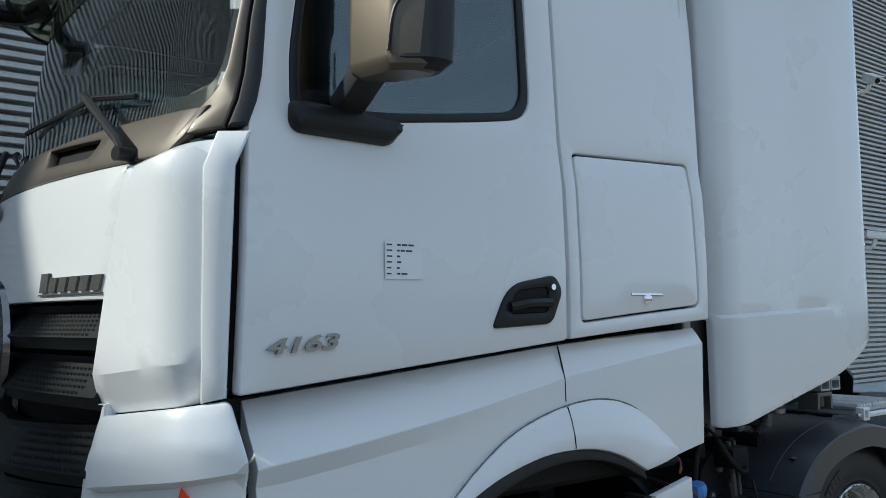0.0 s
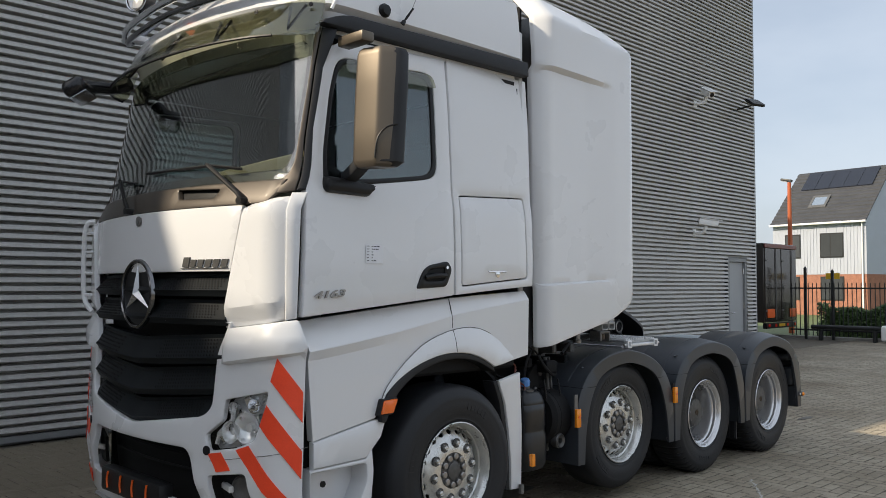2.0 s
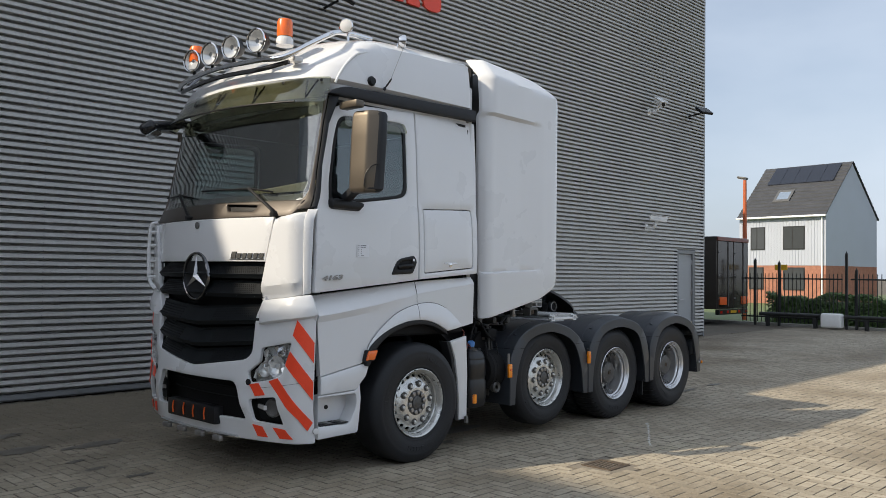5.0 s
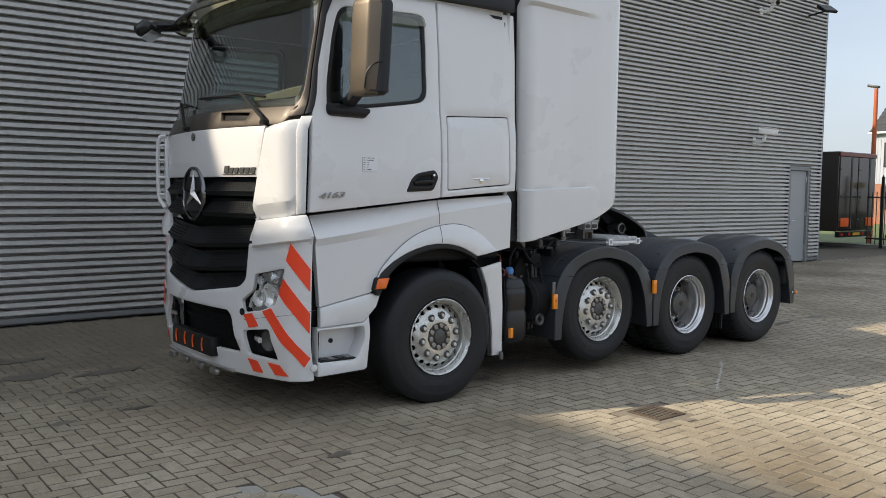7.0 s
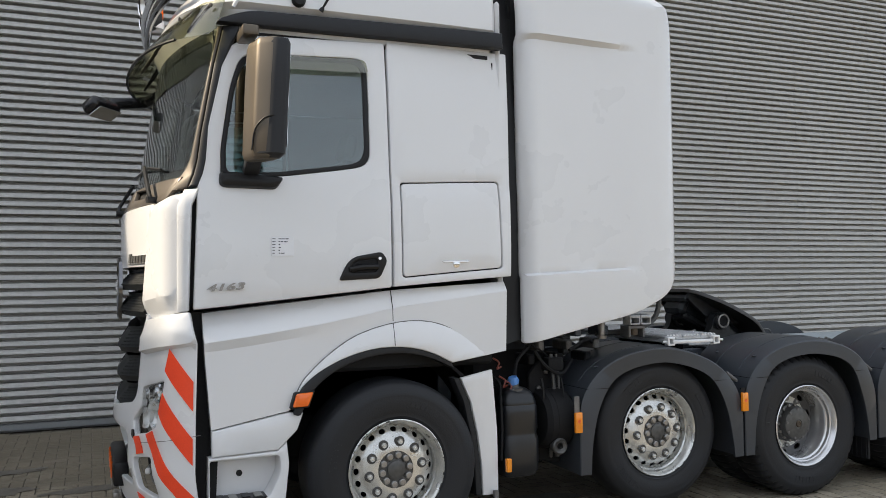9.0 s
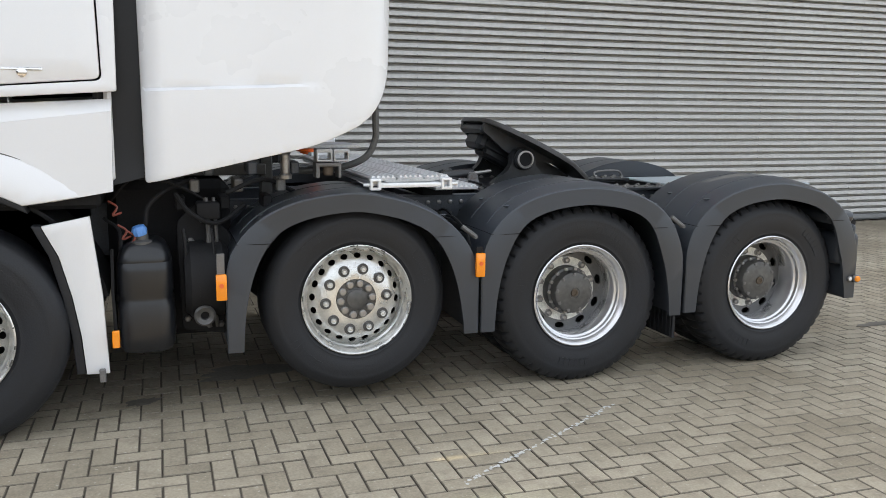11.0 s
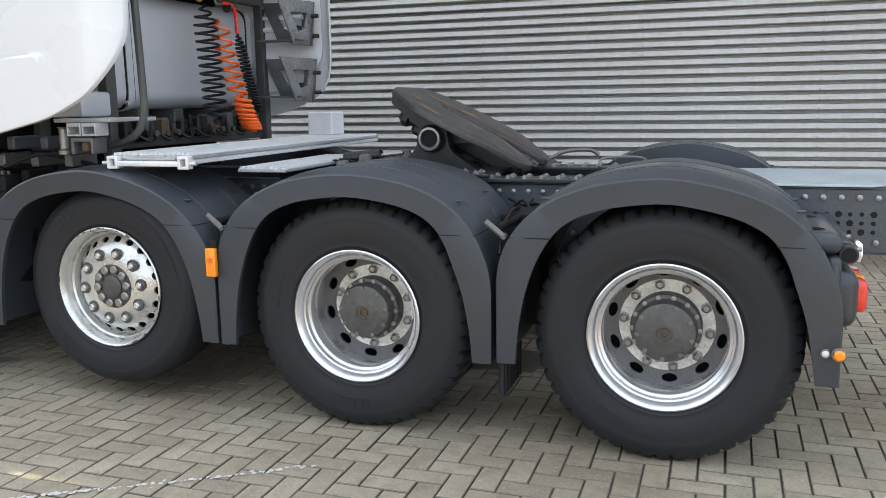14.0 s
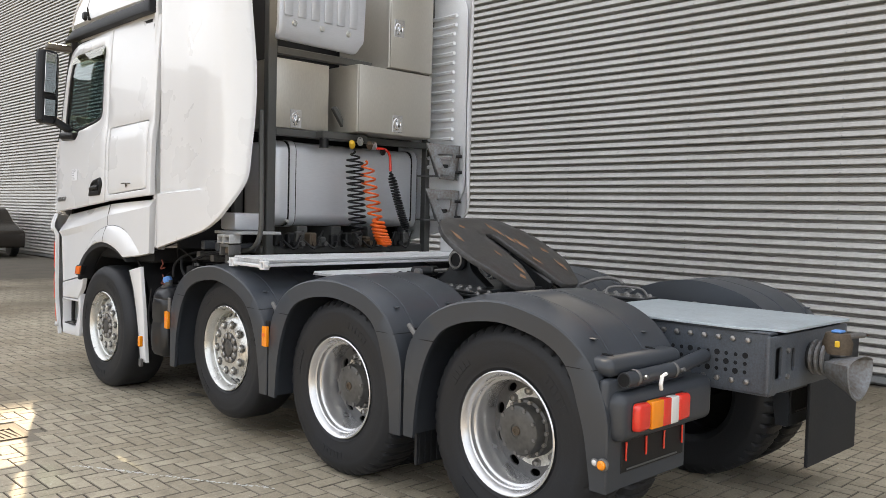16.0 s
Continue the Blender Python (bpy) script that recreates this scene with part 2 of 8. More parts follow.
CHROMEDULL = material("dull_bright_steel", (0.62, 0.61, 0.58), 0.3, 0.7, 0.15, 30, 160, 0.05)
STEEL = material("dull_steel", (0.32, 0.31, 0.30), 0.35, 0.8, 0.2, 30, 160, 0.1)
DISC = material("grey_wheel_disc", (0.13, 0.13, 0.13), 0.45, 0.4, 0.25, 12, 120, 0.15)
ORANGE = material("orange_hose", (0.80, 0.13, 0.015), 0.4, 0, 0.12, 15, 120, 0.05)
BLUE = material("blue_cap_plastic", (0.10, 0.26, 0.62), 0.4, 0, 0.12, 15, 120, 0.05)
YELLOW = material("yellow_plastic", (0.75, 0.46, 0.03), 0.4, 0, 0.1, 15, 120, 0.05)
CREAM = material("cream_card", (0.80, 0.74, 0.52), 0.6, 0, 0.06, 9, 90, 0)
FABRIC = material("grey_seat_fabric", (0.020, 0.021, 0.023), 0.9, 0, 0.25, 8, 260, 0.2)
PAPER = material("white_paper", (0.80, 0.81, 0.84), 0.6, 0, 0.03, 9, 90, 0)
INK = material("dark_ink", (0.05, 0.05, 0.08), 0.6, 0, 0.1, 9, 90, 0)
DARKWALL = material("dark_light_block", (0.085, 0.070, 0.060), 0.85, 0, 0.25, 1.2, 40, 0.2)
GLASS = glass("tinted_glass", (0.88, 0.91, 0.885), 0.24)
SIDEGLASS = glass("dark_side_glass", (0.56, 0.68, 0.69), 0.13)
VISORGLASS = glass("smoked_visor", (0.70, 0.70, 0.58), 0.12)
LENS = glass("lamp_glass", (0.96, 0.965, 0.965), 0.03)
WALL = material("grey_profiled_cladding", (0.445, 0.437, 0.418), 0.38, 0.1, 0.12, 0.5, 22, 0.0, tint=(0.415, 0.402, 0.378), stretch=(1, 1, 0.35))
WALLTRIM = material("grey_flashing", (0.24, 0.245, 0.25), 0.45, 0.2, 0.06, 0.6, 40, 0.0)
DOORM = material("grey_steel_door", (0.36, 0.37, 0.38), 0.45, 0, 0.05, 1, 90, 0.03)
LETTER = material("red_sign_letter", (0.86, 0.07, 0.03), 0.35, 0, 0.06, 3, 90, 0)
CAMW = material("white_camera_shell", (0.86, 0.86, 0.85), 0.4, 0, 0.05, 9, 90, 0)
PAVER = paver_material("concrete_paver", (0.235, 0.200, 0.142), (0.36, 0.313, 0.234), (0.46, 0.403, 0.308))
JOINT = material("sand_joint", (0.105, 0.090, 0.068), 0.95, 0, 0.35, 2.0, 120, 0.3)
CONCRETE = material("concrete", (0.33, 0.32, 0.29), 0.85, 0, 0.2, 1.5, 60, 0.3)
IRON = material("rusty_cast_iron", (0.10, 0.075, 0.052), 0.7, 0.3, 0.35, 8, 90, 0.3)
CHALK = material("chalk_mark", (0.58, 0.575, 0.55), 0.9, 0, 0.25, 18, 120, 0.1)
STAIN = material("oil_stain", (0.12, 0.106, 0.086), 0.55, 0, 0.4, 7, 60, 0.1)
HEDGE = material("hedge_leaf", (0.085, 0.145, 0.040), 0.6, 0, 0.5, 2, 30, 0.1)
GRASS = material("grass", (0.10, 0.13, 0.045), 0.8, 0, 0.4, 1.2, 40, 0.3)
FENCEM = material("black_fence_paint", (0.016, 0.017, 0.018), 0.45, 0, 0.2, 3, 90, 0.05)
RENDERW = material("white_boarding", (0.44, 0.47, 0.54), 0.6, 0, 0.05, 1, 40, 0.05)
BRICKW = material("red_brick_wall", (0.34, 0.155, 0.10), 0.85, 0, 0.3, 3, 14, 0.3)
ROOFT = material("dark_roof_tile", (0.046, 0.048, 0.054), 0.6, 0, 0.3, 2, 20, 0.2)
SOLAR = material("solar_panel", (0.018, 0.022, 0.035), 0.2, 0.1, 0.1, 2, 40, 0)
SKYPANE = material("roof_window_glass", (0.30, 0.36, 0.44), 0.06, 0.5, 0.1, 2, 40, 0)
PANE = material("house_window", (0.06, 0.065, 0.07), 0.08, 0, 0.1, 2, 40, 0)
ORANGEPOST = material("orange_post_paint", (0.52, 0.13, 0.045), 0.5, 0, 0.12, 3, 60, 0.05)
HEADER = material("brown_red_header", (0.16, 0.035, 0.022), 0.35, 0, 0.2, 3, 60, 0.05)
TRAILERM = material("dark_trailer_panel", (0.060, 0.052, 0.045), 0.16, 0.3, 0.15, 1.5, 60, 0.05)
for m_ in (RUBBER, BLACK, DEEP, PLASTIC):
    m_.node_tree.nodes["Principled BSDF"].inputs["Specular IOR Level"].default_value = 0.28


# ---- building blocks ----
BASE = {}


def thing(name, label, category, loc=(0, 0, 0), group="", kind=""):
    ob = tagged(new(name), label, category, group, kind)
    ob.location = loc
    ob.empty_display_size = 0.2
    BASE[ob.name] = Matrix.Translation(Vector(loc)).inverted()
    return ob


def to_mesh(name, bm, mat, sharp=32):
    me = bpy.data.meshes.new(name)
    bm.to_mesh(me)
    bm.free()
    me.materials.append(mat)
    me.shade_smooth()
    me.set_sharp_from_angle(angle=radians(sharp))
    return me


def part(name, bm, mat, parent, label="", m=None, sharp=32):
    """One mesh under a thing or a part; bm in world coordinates, or in the parent's where m is given for a part's part."""
    ob = new(name, bm if isinstance(bm, bpy.types.Mesh) else to_mesh(name, bm, mat, sharp))
    ob.parent = parent
    if parent.name in BASE:
        ob.matrix_parent_inverse = BASE[parent.name]
    if m is not None:
        ob.matrix_basis = m
    return tagged(ob, label)


def solid(name, bm, mat, label, category, group="", kind="", sharp=32):
    """A thing, or a piece of the setting, that is one mesh."""
    return tagged(new(name, to_mesh(name, bm, mat, sharp)), label, category, group, kind)


def B():
    return bmesh.new()


def box(bm, x0, x1, y0, y1, z0, z1, bev=0.0, m=None, seg=1):
    r = bmesh.ops.create_cube(bm, size=1)
    vs = r["verts"]
    for v in vs:
        v.co = Vector(((x0 + x1) / 2 + v.co.x * (x1 - x0), (y0 + y1) / 2 + v.co.y * (y1 - y0), (z0 + z1) / 2 + v.co.z * (z1 - z0)))
        if m is not None:
            v.co = m @ v.co
    if bev:
        es = list({e for v in vs for e in v.link_edges})
        bmesh.ops.bevel(bm, geom=es, offset=bev, segments=seg, affect="EDGES", profile=0.5, clamp_overlap=True)
    return bm


def lathe(bm, prof, m=None, seg=32, closed=False):
    """prof: (radius, height) pairs, turned about the local z axis."""
    m = m or Matrix()
    rings = []
    for r, h in prof:
        if r < 1e-6:
            rings.append([bm.verts.new(m @ Vector((0, 0, h)))])
        else:
            rings.append([bm.verts.new(m @ Vector((r * math.cos(2 * math.pi * i / seg), r * math.sin(2 * math.pi * i / seg), h))) for i in range(seg)])
    pairs = list(zip(rings, rings[1:])) + ([(rings[-1], rings[0])] if closed else [])
    for a, b in pairs:
        for i in range(seg):
            j = (i + 1) % seg
            if len(a) == 1 and len(b) == 1:
                continue
            if len(a) == 1:
                bm.faces.new((a[0], b[j], b[i]))
            elif len(b) == 1:
                bm.faces.new((a[i], a[j], b[0]))
            else:
                bm.faces.new((a[i], a[j], b[j], b[i]))
    return bm


def axis(p, q):
    """The matrix that lays local z along the way from p to q, from p."""
    d = Vector(q) - Vector(p)
    return Matrix.Translation(p) @ d.to_track_quat("Z", "Y").to_matrix().to_4x4()


def cyl(bm, p, q, r, r2=None, seg=20, bev=0.0):
    h = (Vector(q) - Vector(p)).length
    r2 = r if r2 is None else r2
    if bev:
        return lathe(bm, [(0, 0), (r - bev, 0), (r, bev), (r2, h - bev), (r2 - bev, h), (0, h)], axis(p, q), seg)
    return lathe(bm, [(0, 0), (r, 0), (r2, h), (0, h)], axis(p, q), seg)


def smooth_line(pts, n=6):
    """A Catmull-Rom curve through points."""
    p = [Vector(q) for q in pts]
    p = [2 * p[0] - p[1]] + p + [2 * p[-1] - p[-2]]
    out = []
    for i in range(1, len(p) - 2):
        for k in range(n):
            t = k / n
            out.append(0.5 * (2 * p[i] + (p[i + 1] - p[i - 1]) * t + (2 * p[i - 1] - 5 * p[i] + 4 * p[i + 1] - p[i + 2]) * t * t
                              + (3 * p[i] - p[i - 1] - 3 * p[i + 1] + p[i + 2]) * t ** 3))
    return out + [p[-2]]


def tube(bm, pts, r, seg=8, close=True):
    pts = [Vector(q) for q in pts]
    rings, up = [], None
    for i, q in enumerate(pts):
        d = (pts[min(i + 1, len(pts) - 1)] - pts[max(i - 1, 0)]).normalized()
        if up is None:
            up = d.orthogonal().normalized()
        up = (up - d * up.dot(d)).normalized()
        w = d.cross(up)
        rings.append([bm.verts.new(q + r * (math.cos(2 * math.pi * k / seg) * up + math.sin(2 * math.pi * k / seg) * w)) for k in range(seg)])
    for a, b in zip(rings, rings[1:]):
        for k in range(seg):
            bm.faces.new((a[k], a[(k + 1) % seg], b[(k + 1) % seg], b[k]))
    if close:
        bm.faces.new(rings[0][::-1])
        bm.faces.new(rings[-1])
    return bm


def rp(pts, n=5):
    """A polygon with rounded corners from (x, z, radius)."""
    out, k = [], len(pts)
    for i in range(k):
        p, r = Vector(pts[i][:2]), (pts[i][2] if len(pts[i]) > 2 else 0)
        a, b = Vector(pts[i - 1][:2]) - p, Vector(pts[(i + 1) % k][:2]) - p
        if r <= 0:
            out.append(tuple(p))
            continue
        r = min(r, a.length * 0.49, b.length * 0.49)
        s, e = p + a.normalized() * r, p + b.normalized() * r
        for j in range(n + 1):
            t = j / n
            out.append(tuple(s * (1 - t) ** 2 + p * 2 * t * (1 - t) + e * t * t))
    return out


def area2(lp):
    return sum(lp[i - 1][0] * lp[i][1] - lp[i][0] * lp[i - 1][1] for i in range(len(lp)))


def within(p, lp):
    x, y, c = p[0], p[1], False
    for i in range(len(lp)):
        (x0, y0), (x1, y1) = lp[i - 1], lp[i]
        if (y0 > y) != (y1 > y) and x < (x1 - x0) * (y - y0) / (y1 - y0) + x0:
            c = not c
    return c


def spaced(lp, step):
    out = []
    for i in range(len(lp)):
        a, b = Vector(lp[i]), Vector(lp[(i + 1) % len(lp)])
        k = max(1, int(math.ceil((b - a).length / step)))
        out += [tuple(a.lerp(b, j / k)) for j in range(k)]
    return out


def inset(lp, r):
    out, k = [], len(lp)
    for i in range(k):
        p = Vector(lp[i])
        a, b = (p - Vector(lp[i - 1])), (Vector(lp[(i + 1) % k]) - p)
        if a.length < 1e-7 or b.length < 1e-7:
            out.append(tuple(p))
            continue
        a.normalize(), b.normalize()
        na, nb = Vector((-a.y, a.x)), Vector((-b.y, b.x))
        m = na + nb
        if m.length < 1e-4:
            m = na
        m.normalize()
        out.append(tuple(p + m * (r / max(0.45, m.dot(na)))))
    return out


from mathutils.geometry import delaunay_2d_cdt


def panel(bm, outline, fn, thick=0.025, holes=(), step=0.12, r=0.008, creases=()):
    """A sheet with a bent face: outline and holes in two parameters, fn(a, b, depth) puts them in the world, edges rounded by r; creases are lines that the mesh follows."""
    loops = []
    for i, lp in enumerate([outline, *holes]):
        lp = spaced(lp, step)
        if (area2(lp) > 0) != (i == 0):
            lp = lp[::-1]
        loops.append(lp)
    pts, edges, depth = [], [], []
    for lp in loops:
        for off, dep in ((0, r), (r * 0.35, r * 0.28), (r, 0)) if r else ((0, 0),):
            q = inset(lp, off) if off else lp
            s = len(pts)
            pts += q
            depth += [dep] * len(q)
            for i in range(len(q)):
                j = (i + 1) % len(q)
                if off == 0 or (Vector(q[j]) - Vector(q[i])).dot(Vector(lp[j]) - Vector(lp[i])) > 0:
                    edges.append((s + i, s + j))
    xs, ys = [p[0] for p in loops[0]], [p[1] for p in loops[0]]
    bp = np.array([p for lp in loops for p in spaced(lp, step * 0.5)])
    rim = bp
    for ln in creases:
        last = None
        for (a0, b0), (a1, b1) in zip(ln, ln[1:]):
            k = max(1, int(math.hypot(a1 - a0, b1 - b0) / step))
            for i in range(k + 1):
                q = (a0 + (a1 - a0) * i / k, b0 + (b1 - b0) * i / k)
                clear = np.min((rim[:, 0] - q[0]) ** 2 + (rim[:, 1] - q[1]) ** 2) > (r * 1.6 + 0.006) ** 2 and within(q, loops[0]) and not any(within(q, h) for h in loops[1:])
                if clear and last is not None:
                    edges.append((last, len(pts)))
                last = len(pts) if clear else None
                if clear:
                    pts.append(q)
                    depth.append(0)
                    bp = np.vstack((bp, [q]))
    gx = np.arange(min(xs) + step * 0.5, max(xs), step)
    gy = np.arange(min(ys) + step * 0.5, max(ys), step)
    for x in gx:
        for y in gy:
            if np.min((bp[:, 0] - x) ** 2 + (bp[:, 1] - y) ** 2) > (0.45 * step) ** 2 and within((x, y), loops[0]) and not any(within((x, y), h) for h in loops[1:]):
                pts.append((float(x), float(y)))
                depth.append(0)
    vo, _, fo, vi, _, _ = delaunay_2d_cdt([Vector(p) for p in pts], edges, [], 0, 1e-6)
    dep = [max([depth[k] for k in ids] or [0]) for ids in vi]
    tri = []
    for f in fo:
        c = (sum(vo[i][0] for i in f) / 3, sum(vo[i][1] for i in f) / 3)
        if within(c, loops[0]) and not any(within(c, h) for h in loops[1:]):
            tri.append(tuple(f))
    front = [bm.verts.new(fn(v[0], v[1], d)) for v, d in zip(vo, dep)]
    back = [bm.verts.new(fn(v[0], v[1], thick)) for v in vo]
    seen = {}
    for f in tri:
        bm.faces.new([front[i] for i in f])
        bm.faces.new([back[i] for i in reversed(f)])
        for i in range(3):
            e = (f[i], f[(i + 1) % 3])
            seen[e] = True
    for a, b in seen:
        if (b, a) not in seen:
            bm.faces.new((front[b], front[a], back[a], back[b]))
    for v in [v for v in bm.verts if not v.link_faces]:
        bm.verts.remove(v)
    bmesh.ops.recalc_face_normals(bm, faces=bm.faces[:])
    return bm


def extrude_y(bm, lp, y0, y1):
    """A prism of the (x, z) outline between two y."""
    a = [bm.verts.new((x, y0, z)) for x, z in lp]
    b = [bm.verts.new((x, y1, z)) for x, z in lp]
    bm.faces.new(a), bm.faces.new(b[::-1])
    for i in range(len(lp)):
        bm.faces.new((a[i - 1], a[i], b[i], b[i - 1]))
    bmesh.ops.recalc_face_normals(bm, faces=bm.faces[:])
    return bm


def lettering(text, size, depth):
    """The mesh of a word in the built-in font, in its own x and y."""
    cu = bpy.data.curves.new(text, "FONT")
    cu.body, cu.size, cu.extrude, cu.shear, cu.offset = text, size, depth, 0.25, size * 0.022
    ob = bpy.data.objects.new(text, cu)
    me = bpy.data.meshes.new_from_object(ob)
    bpy.data.objects.remove(ob)
    bpy.data.curves.remove(cu)
    return me


# ---- the yard: ground, hall wall, added sun and light blocks ----
WALL_Y, WALL_X0, WALL_X1, EAVE = 8.0, -22.0, 18.9, 11.3


def corrugated(bm, z0, z1, spans, at):
    """Profiled sheet with level ribs: at(along, out, z) puts it."""
    pitch, prof, z = 0.093, ((0.0, -0.034), (0.029, -0.034), (0.0335, 0.060), (0.040, 0.067), (0.058, 0.062), (0.061, 0.057), (0.089, 0.050)), z0
    for a0, a1 in spans:
        z, row = z0, []
        while z < z1:
            for dz, out in prof:
                if z + dz <= z1:
                    row.append((bm.verts.new(at(a0, out, z + dz)), bm.verts.new(at(a1, out, z + dz))))
            z += pitch
        for p, q in zip(row, row[1:]):
            bm.faces.new((p[0], p[1], q[1], q[0]))
    return bm


DOOR_X0, DOOR_X1, DOOR_H = 17.42, 18.32, 2.34
bm = B()
SPLIT = 0.10 + 0.093 * 25                                   # a rib's foot just above the door
corrugated(bm, 0.10, SPLIT - 0.0005, [(WALL_X0, DOOR_X0 - 0.06)], lambda a, o, z: (a, WALL_Y - o, z))
corrugated(bm, 0.10, SPLIT - 0.0005, [(DOOR_X1 + 0.06, WALL_X1)], lambda a, o, z: (a, WALL_Y - o, z))
corrugated(bm, SPLIT, EAVE, [(WALL_X0, WALL_X1)], lambda a, o, z: (a, WALL_Y - o, z))
solid("wall_north", bm, WALL, "grey horizontally ribbed metal cladding of the hall", "wall", kind="structure", sharp=20)
bm = B()
for a, b, c, d in ((WALL_X0, DOOR_X0, 0, EAVE), (DOOR_X1, WALL_X1, 0, EAVE), (DOOR_X0, DOOR_X1, DOOR_H, EAVE)):
    box(bm, a, b, WALL_Y + 0.038, WALL_Y + 0.30, c, d)
solid("wall_core", bm, WALLTRIM, "grey wall behind the metal cladding", "wall", kind="structure")
bm = B()
box(bm, WALL_X1 - 0.02, WALL_X1 + 0.06, WALL_Y - 0.045, WALL_Y + 0.30, 0, EAVE, 0.004)
box(bm, WALL_X0, WALL_X1, WALL_Y - 0.05, WALL_Y - 0.002, EAVE - 0.02, EAVE + 0.12, 0.004)
box(bm, WALL_X0, DOOR_X0 - 0.07, WALL_Y - 0.04, WALL_Y - 0.002, 0.03, 0.098, 0.004)
box(bm, DOOR_X1 + 0.07, WALL_X1 - 0.022, WALL_Y - 0.04, WALL_Y - 0.002, 0.03, 0.098, 0.004)
solid("trim", bm, WALLTRIM, "grey metal flashings along the hall wall", "trim", kind="structure")
bm = B()
for i in range(23):
    for k in range(120):
        x, z = 7.637 + (i - 17) * 1.707, 0.10 + 0.093 * k + 0.047
        if z < EAVE and not (DOOR_X0 - 0.1 < x < DOOR_X1 + 0.1 and z < DOOR_H + 0.1):
            lathe(bm, [(0.008, 0.0), (0.006, 0.006), (0, 0.006)], axis((x, WALL_Y - 0.063, z), (x, WALL_Y - 1, z)), 6)
solid("cladding_screws", bm, WALLTRIM, "small dark screw heads in rows on the cladding", "screws", kind="stuff")
# the rest of the hall, and an unseen block added to shade the yard
bm = B()
box(bm, WALL_X1 - 0.25, WALL_X1 + 0.055, WALL_Y + 0.302, 40, 0, EAVE)
box(bm, WALL_X0, WALL_X1 - 0.252, 39.7, 40, 0, EAVE)
solid("wall_east", bm, WALLTRIM, "plain grey end wall of the hall", "wall", kind="structure")
bm = B()
box(bm, WALL_X0 - 0.2, WALL_X1 + 0.1, WALL_Y + 0.05, 40, EAVE + 0.125, EAVE + 0.3)
solid("roof_hall", bm, WALLTRIM, "flat grey roof of the hall", "roof", kind="structure")
bm = B()
box(bm, WALL_X0 - 12, WALL_X0 - 0.21, WALL_Y - 0.05, 40, 0, 20.0, 0.02)
solid("wall_west", bm, WALLTRIM, "plain grey block out of view, added to shade the yard", "wall", kind="structure")
# unseen dark wall, added to cut the skylight on the cab's front
solid("light_block_yard", box(B(), -14.4, -14.0, -26, 4.6, 0, 5.6, 0.02), DARKWALL, "plain dark wall out of view, added to cut light on the cab", "wall", kind="structure")

# service door
dr = thing("door_1", "grey steel service door, closed, in the hall wall", "door", (17.9, WALL_Y, 0), kind="structure")
bm = B()
box(bm, DOOR_X0 - 0.05, DOOR_X0 + 0.04, WALL_Y - 0.05, WALL_Y + 0.1, 0, DOOR_H + 0.05, 0.004)
box(bm, DOOR_X1 - 0.04, DOOR_X1 + 0.05, WALL_Y - 0.05, WALL_Y + 0.1, 0, DOOR_H + 0.05, 0.004)
box(bm, DOOR_X0 + 0.04, DOOR_X1 - 0.04, WALL_Y - 0.05, WALL_Y + 0.1, DOOR_H - 0.04, DOOR_H + 0.05, 0.004)
part("door_frame", bm, WALLTRIM, dr)
bm = box(B(), DOOR_X0 + 0.045, DOOR_X1 - 0.045, WALL_Y + 0.01, WALL_Y + 0.06, 0.02, DOOR_H - 0.045, 0.004)
part("door_leaf", bm, DOORM, dr)
bm = cyl(B(), (DOOR_X0 + 0.12, WALL_Y - 0.05, 1.05), (DOOR_X0 + 0.26, WALL_Y - 0.05, 1.05), 0.011)
cyl(bm, (DOOR_X0 + 0.12, WALL_Y - 0.05, 1.05), (DOOR_X0 + 0.12, WALL_Y + 0.012, 1.05), 0.011)
box(bm, DOOR_X0 + 0.095, DOOR_X0 + 0.145, WALL_Y + 0.002, WALL_Y + 0.012, 0.95, 1.15, 0.003)
part("door_handle", bm, CHROME, dr)
for z in (0.3, 1.15, 2.0):
    part("hinge", cyl(B(), (DOOR_X1 - 0.05, WALL_Y - 0.01, z), (DOOR_X1 - 0.05, WALL_Y - 0.01, z + 0.14), 0.014), CHROME, dr)


def security_camera(loc, yaw, pitch, dome=False):
    x, y, z = loc
    t = thing("security_camera", "white security camera on a bracket on the grey wall", "security camera", loc, "cameras on the hall wall")
    part("bracket", box(B(), x - 0.07, x + 0.07, WALL_Y - 0.055, WALL_Y - 0.027, z - 0.2, z + 0.02, 0.006), CAMW, t)
    bm = tube(B(), smooth_line([(x, WALL_Y - 0.04, z - 0.1), (x, WALL_Y - 0.26, z - 0.1), (x, WALL_Y - 0.34, z + 0.06)]), 0.04, 10)
    part("arm", bm, CAMW, t)
    m = pose(x, WALL_Y - 0.34, z + 0.12, pitch, 0, yaw) @ Matrix.Scale(1.45, 4)
    bm = box(B(), -0.05, 0.05, -0.18, 0.12, -0.045, 0.05, 0.014, m, 2)
    part("housing", bm, CAMW, t)
    part("sunshield", box(B(), -0.062, 0.062, -0.23, 0.10, 0.052, 0.062, 0.003, m), CAMW, t)
    part("lens", cyl(B(), m @ Vector((0, -0.175, 0)), m @ Vector((0, -0.186, 0)), 0.05), BLACK, t)


security_camera((15.75, WALL_Y, 3.02), 40, 8)
security_camera((15.85, WALL_Y, 6.02), -35, 25)


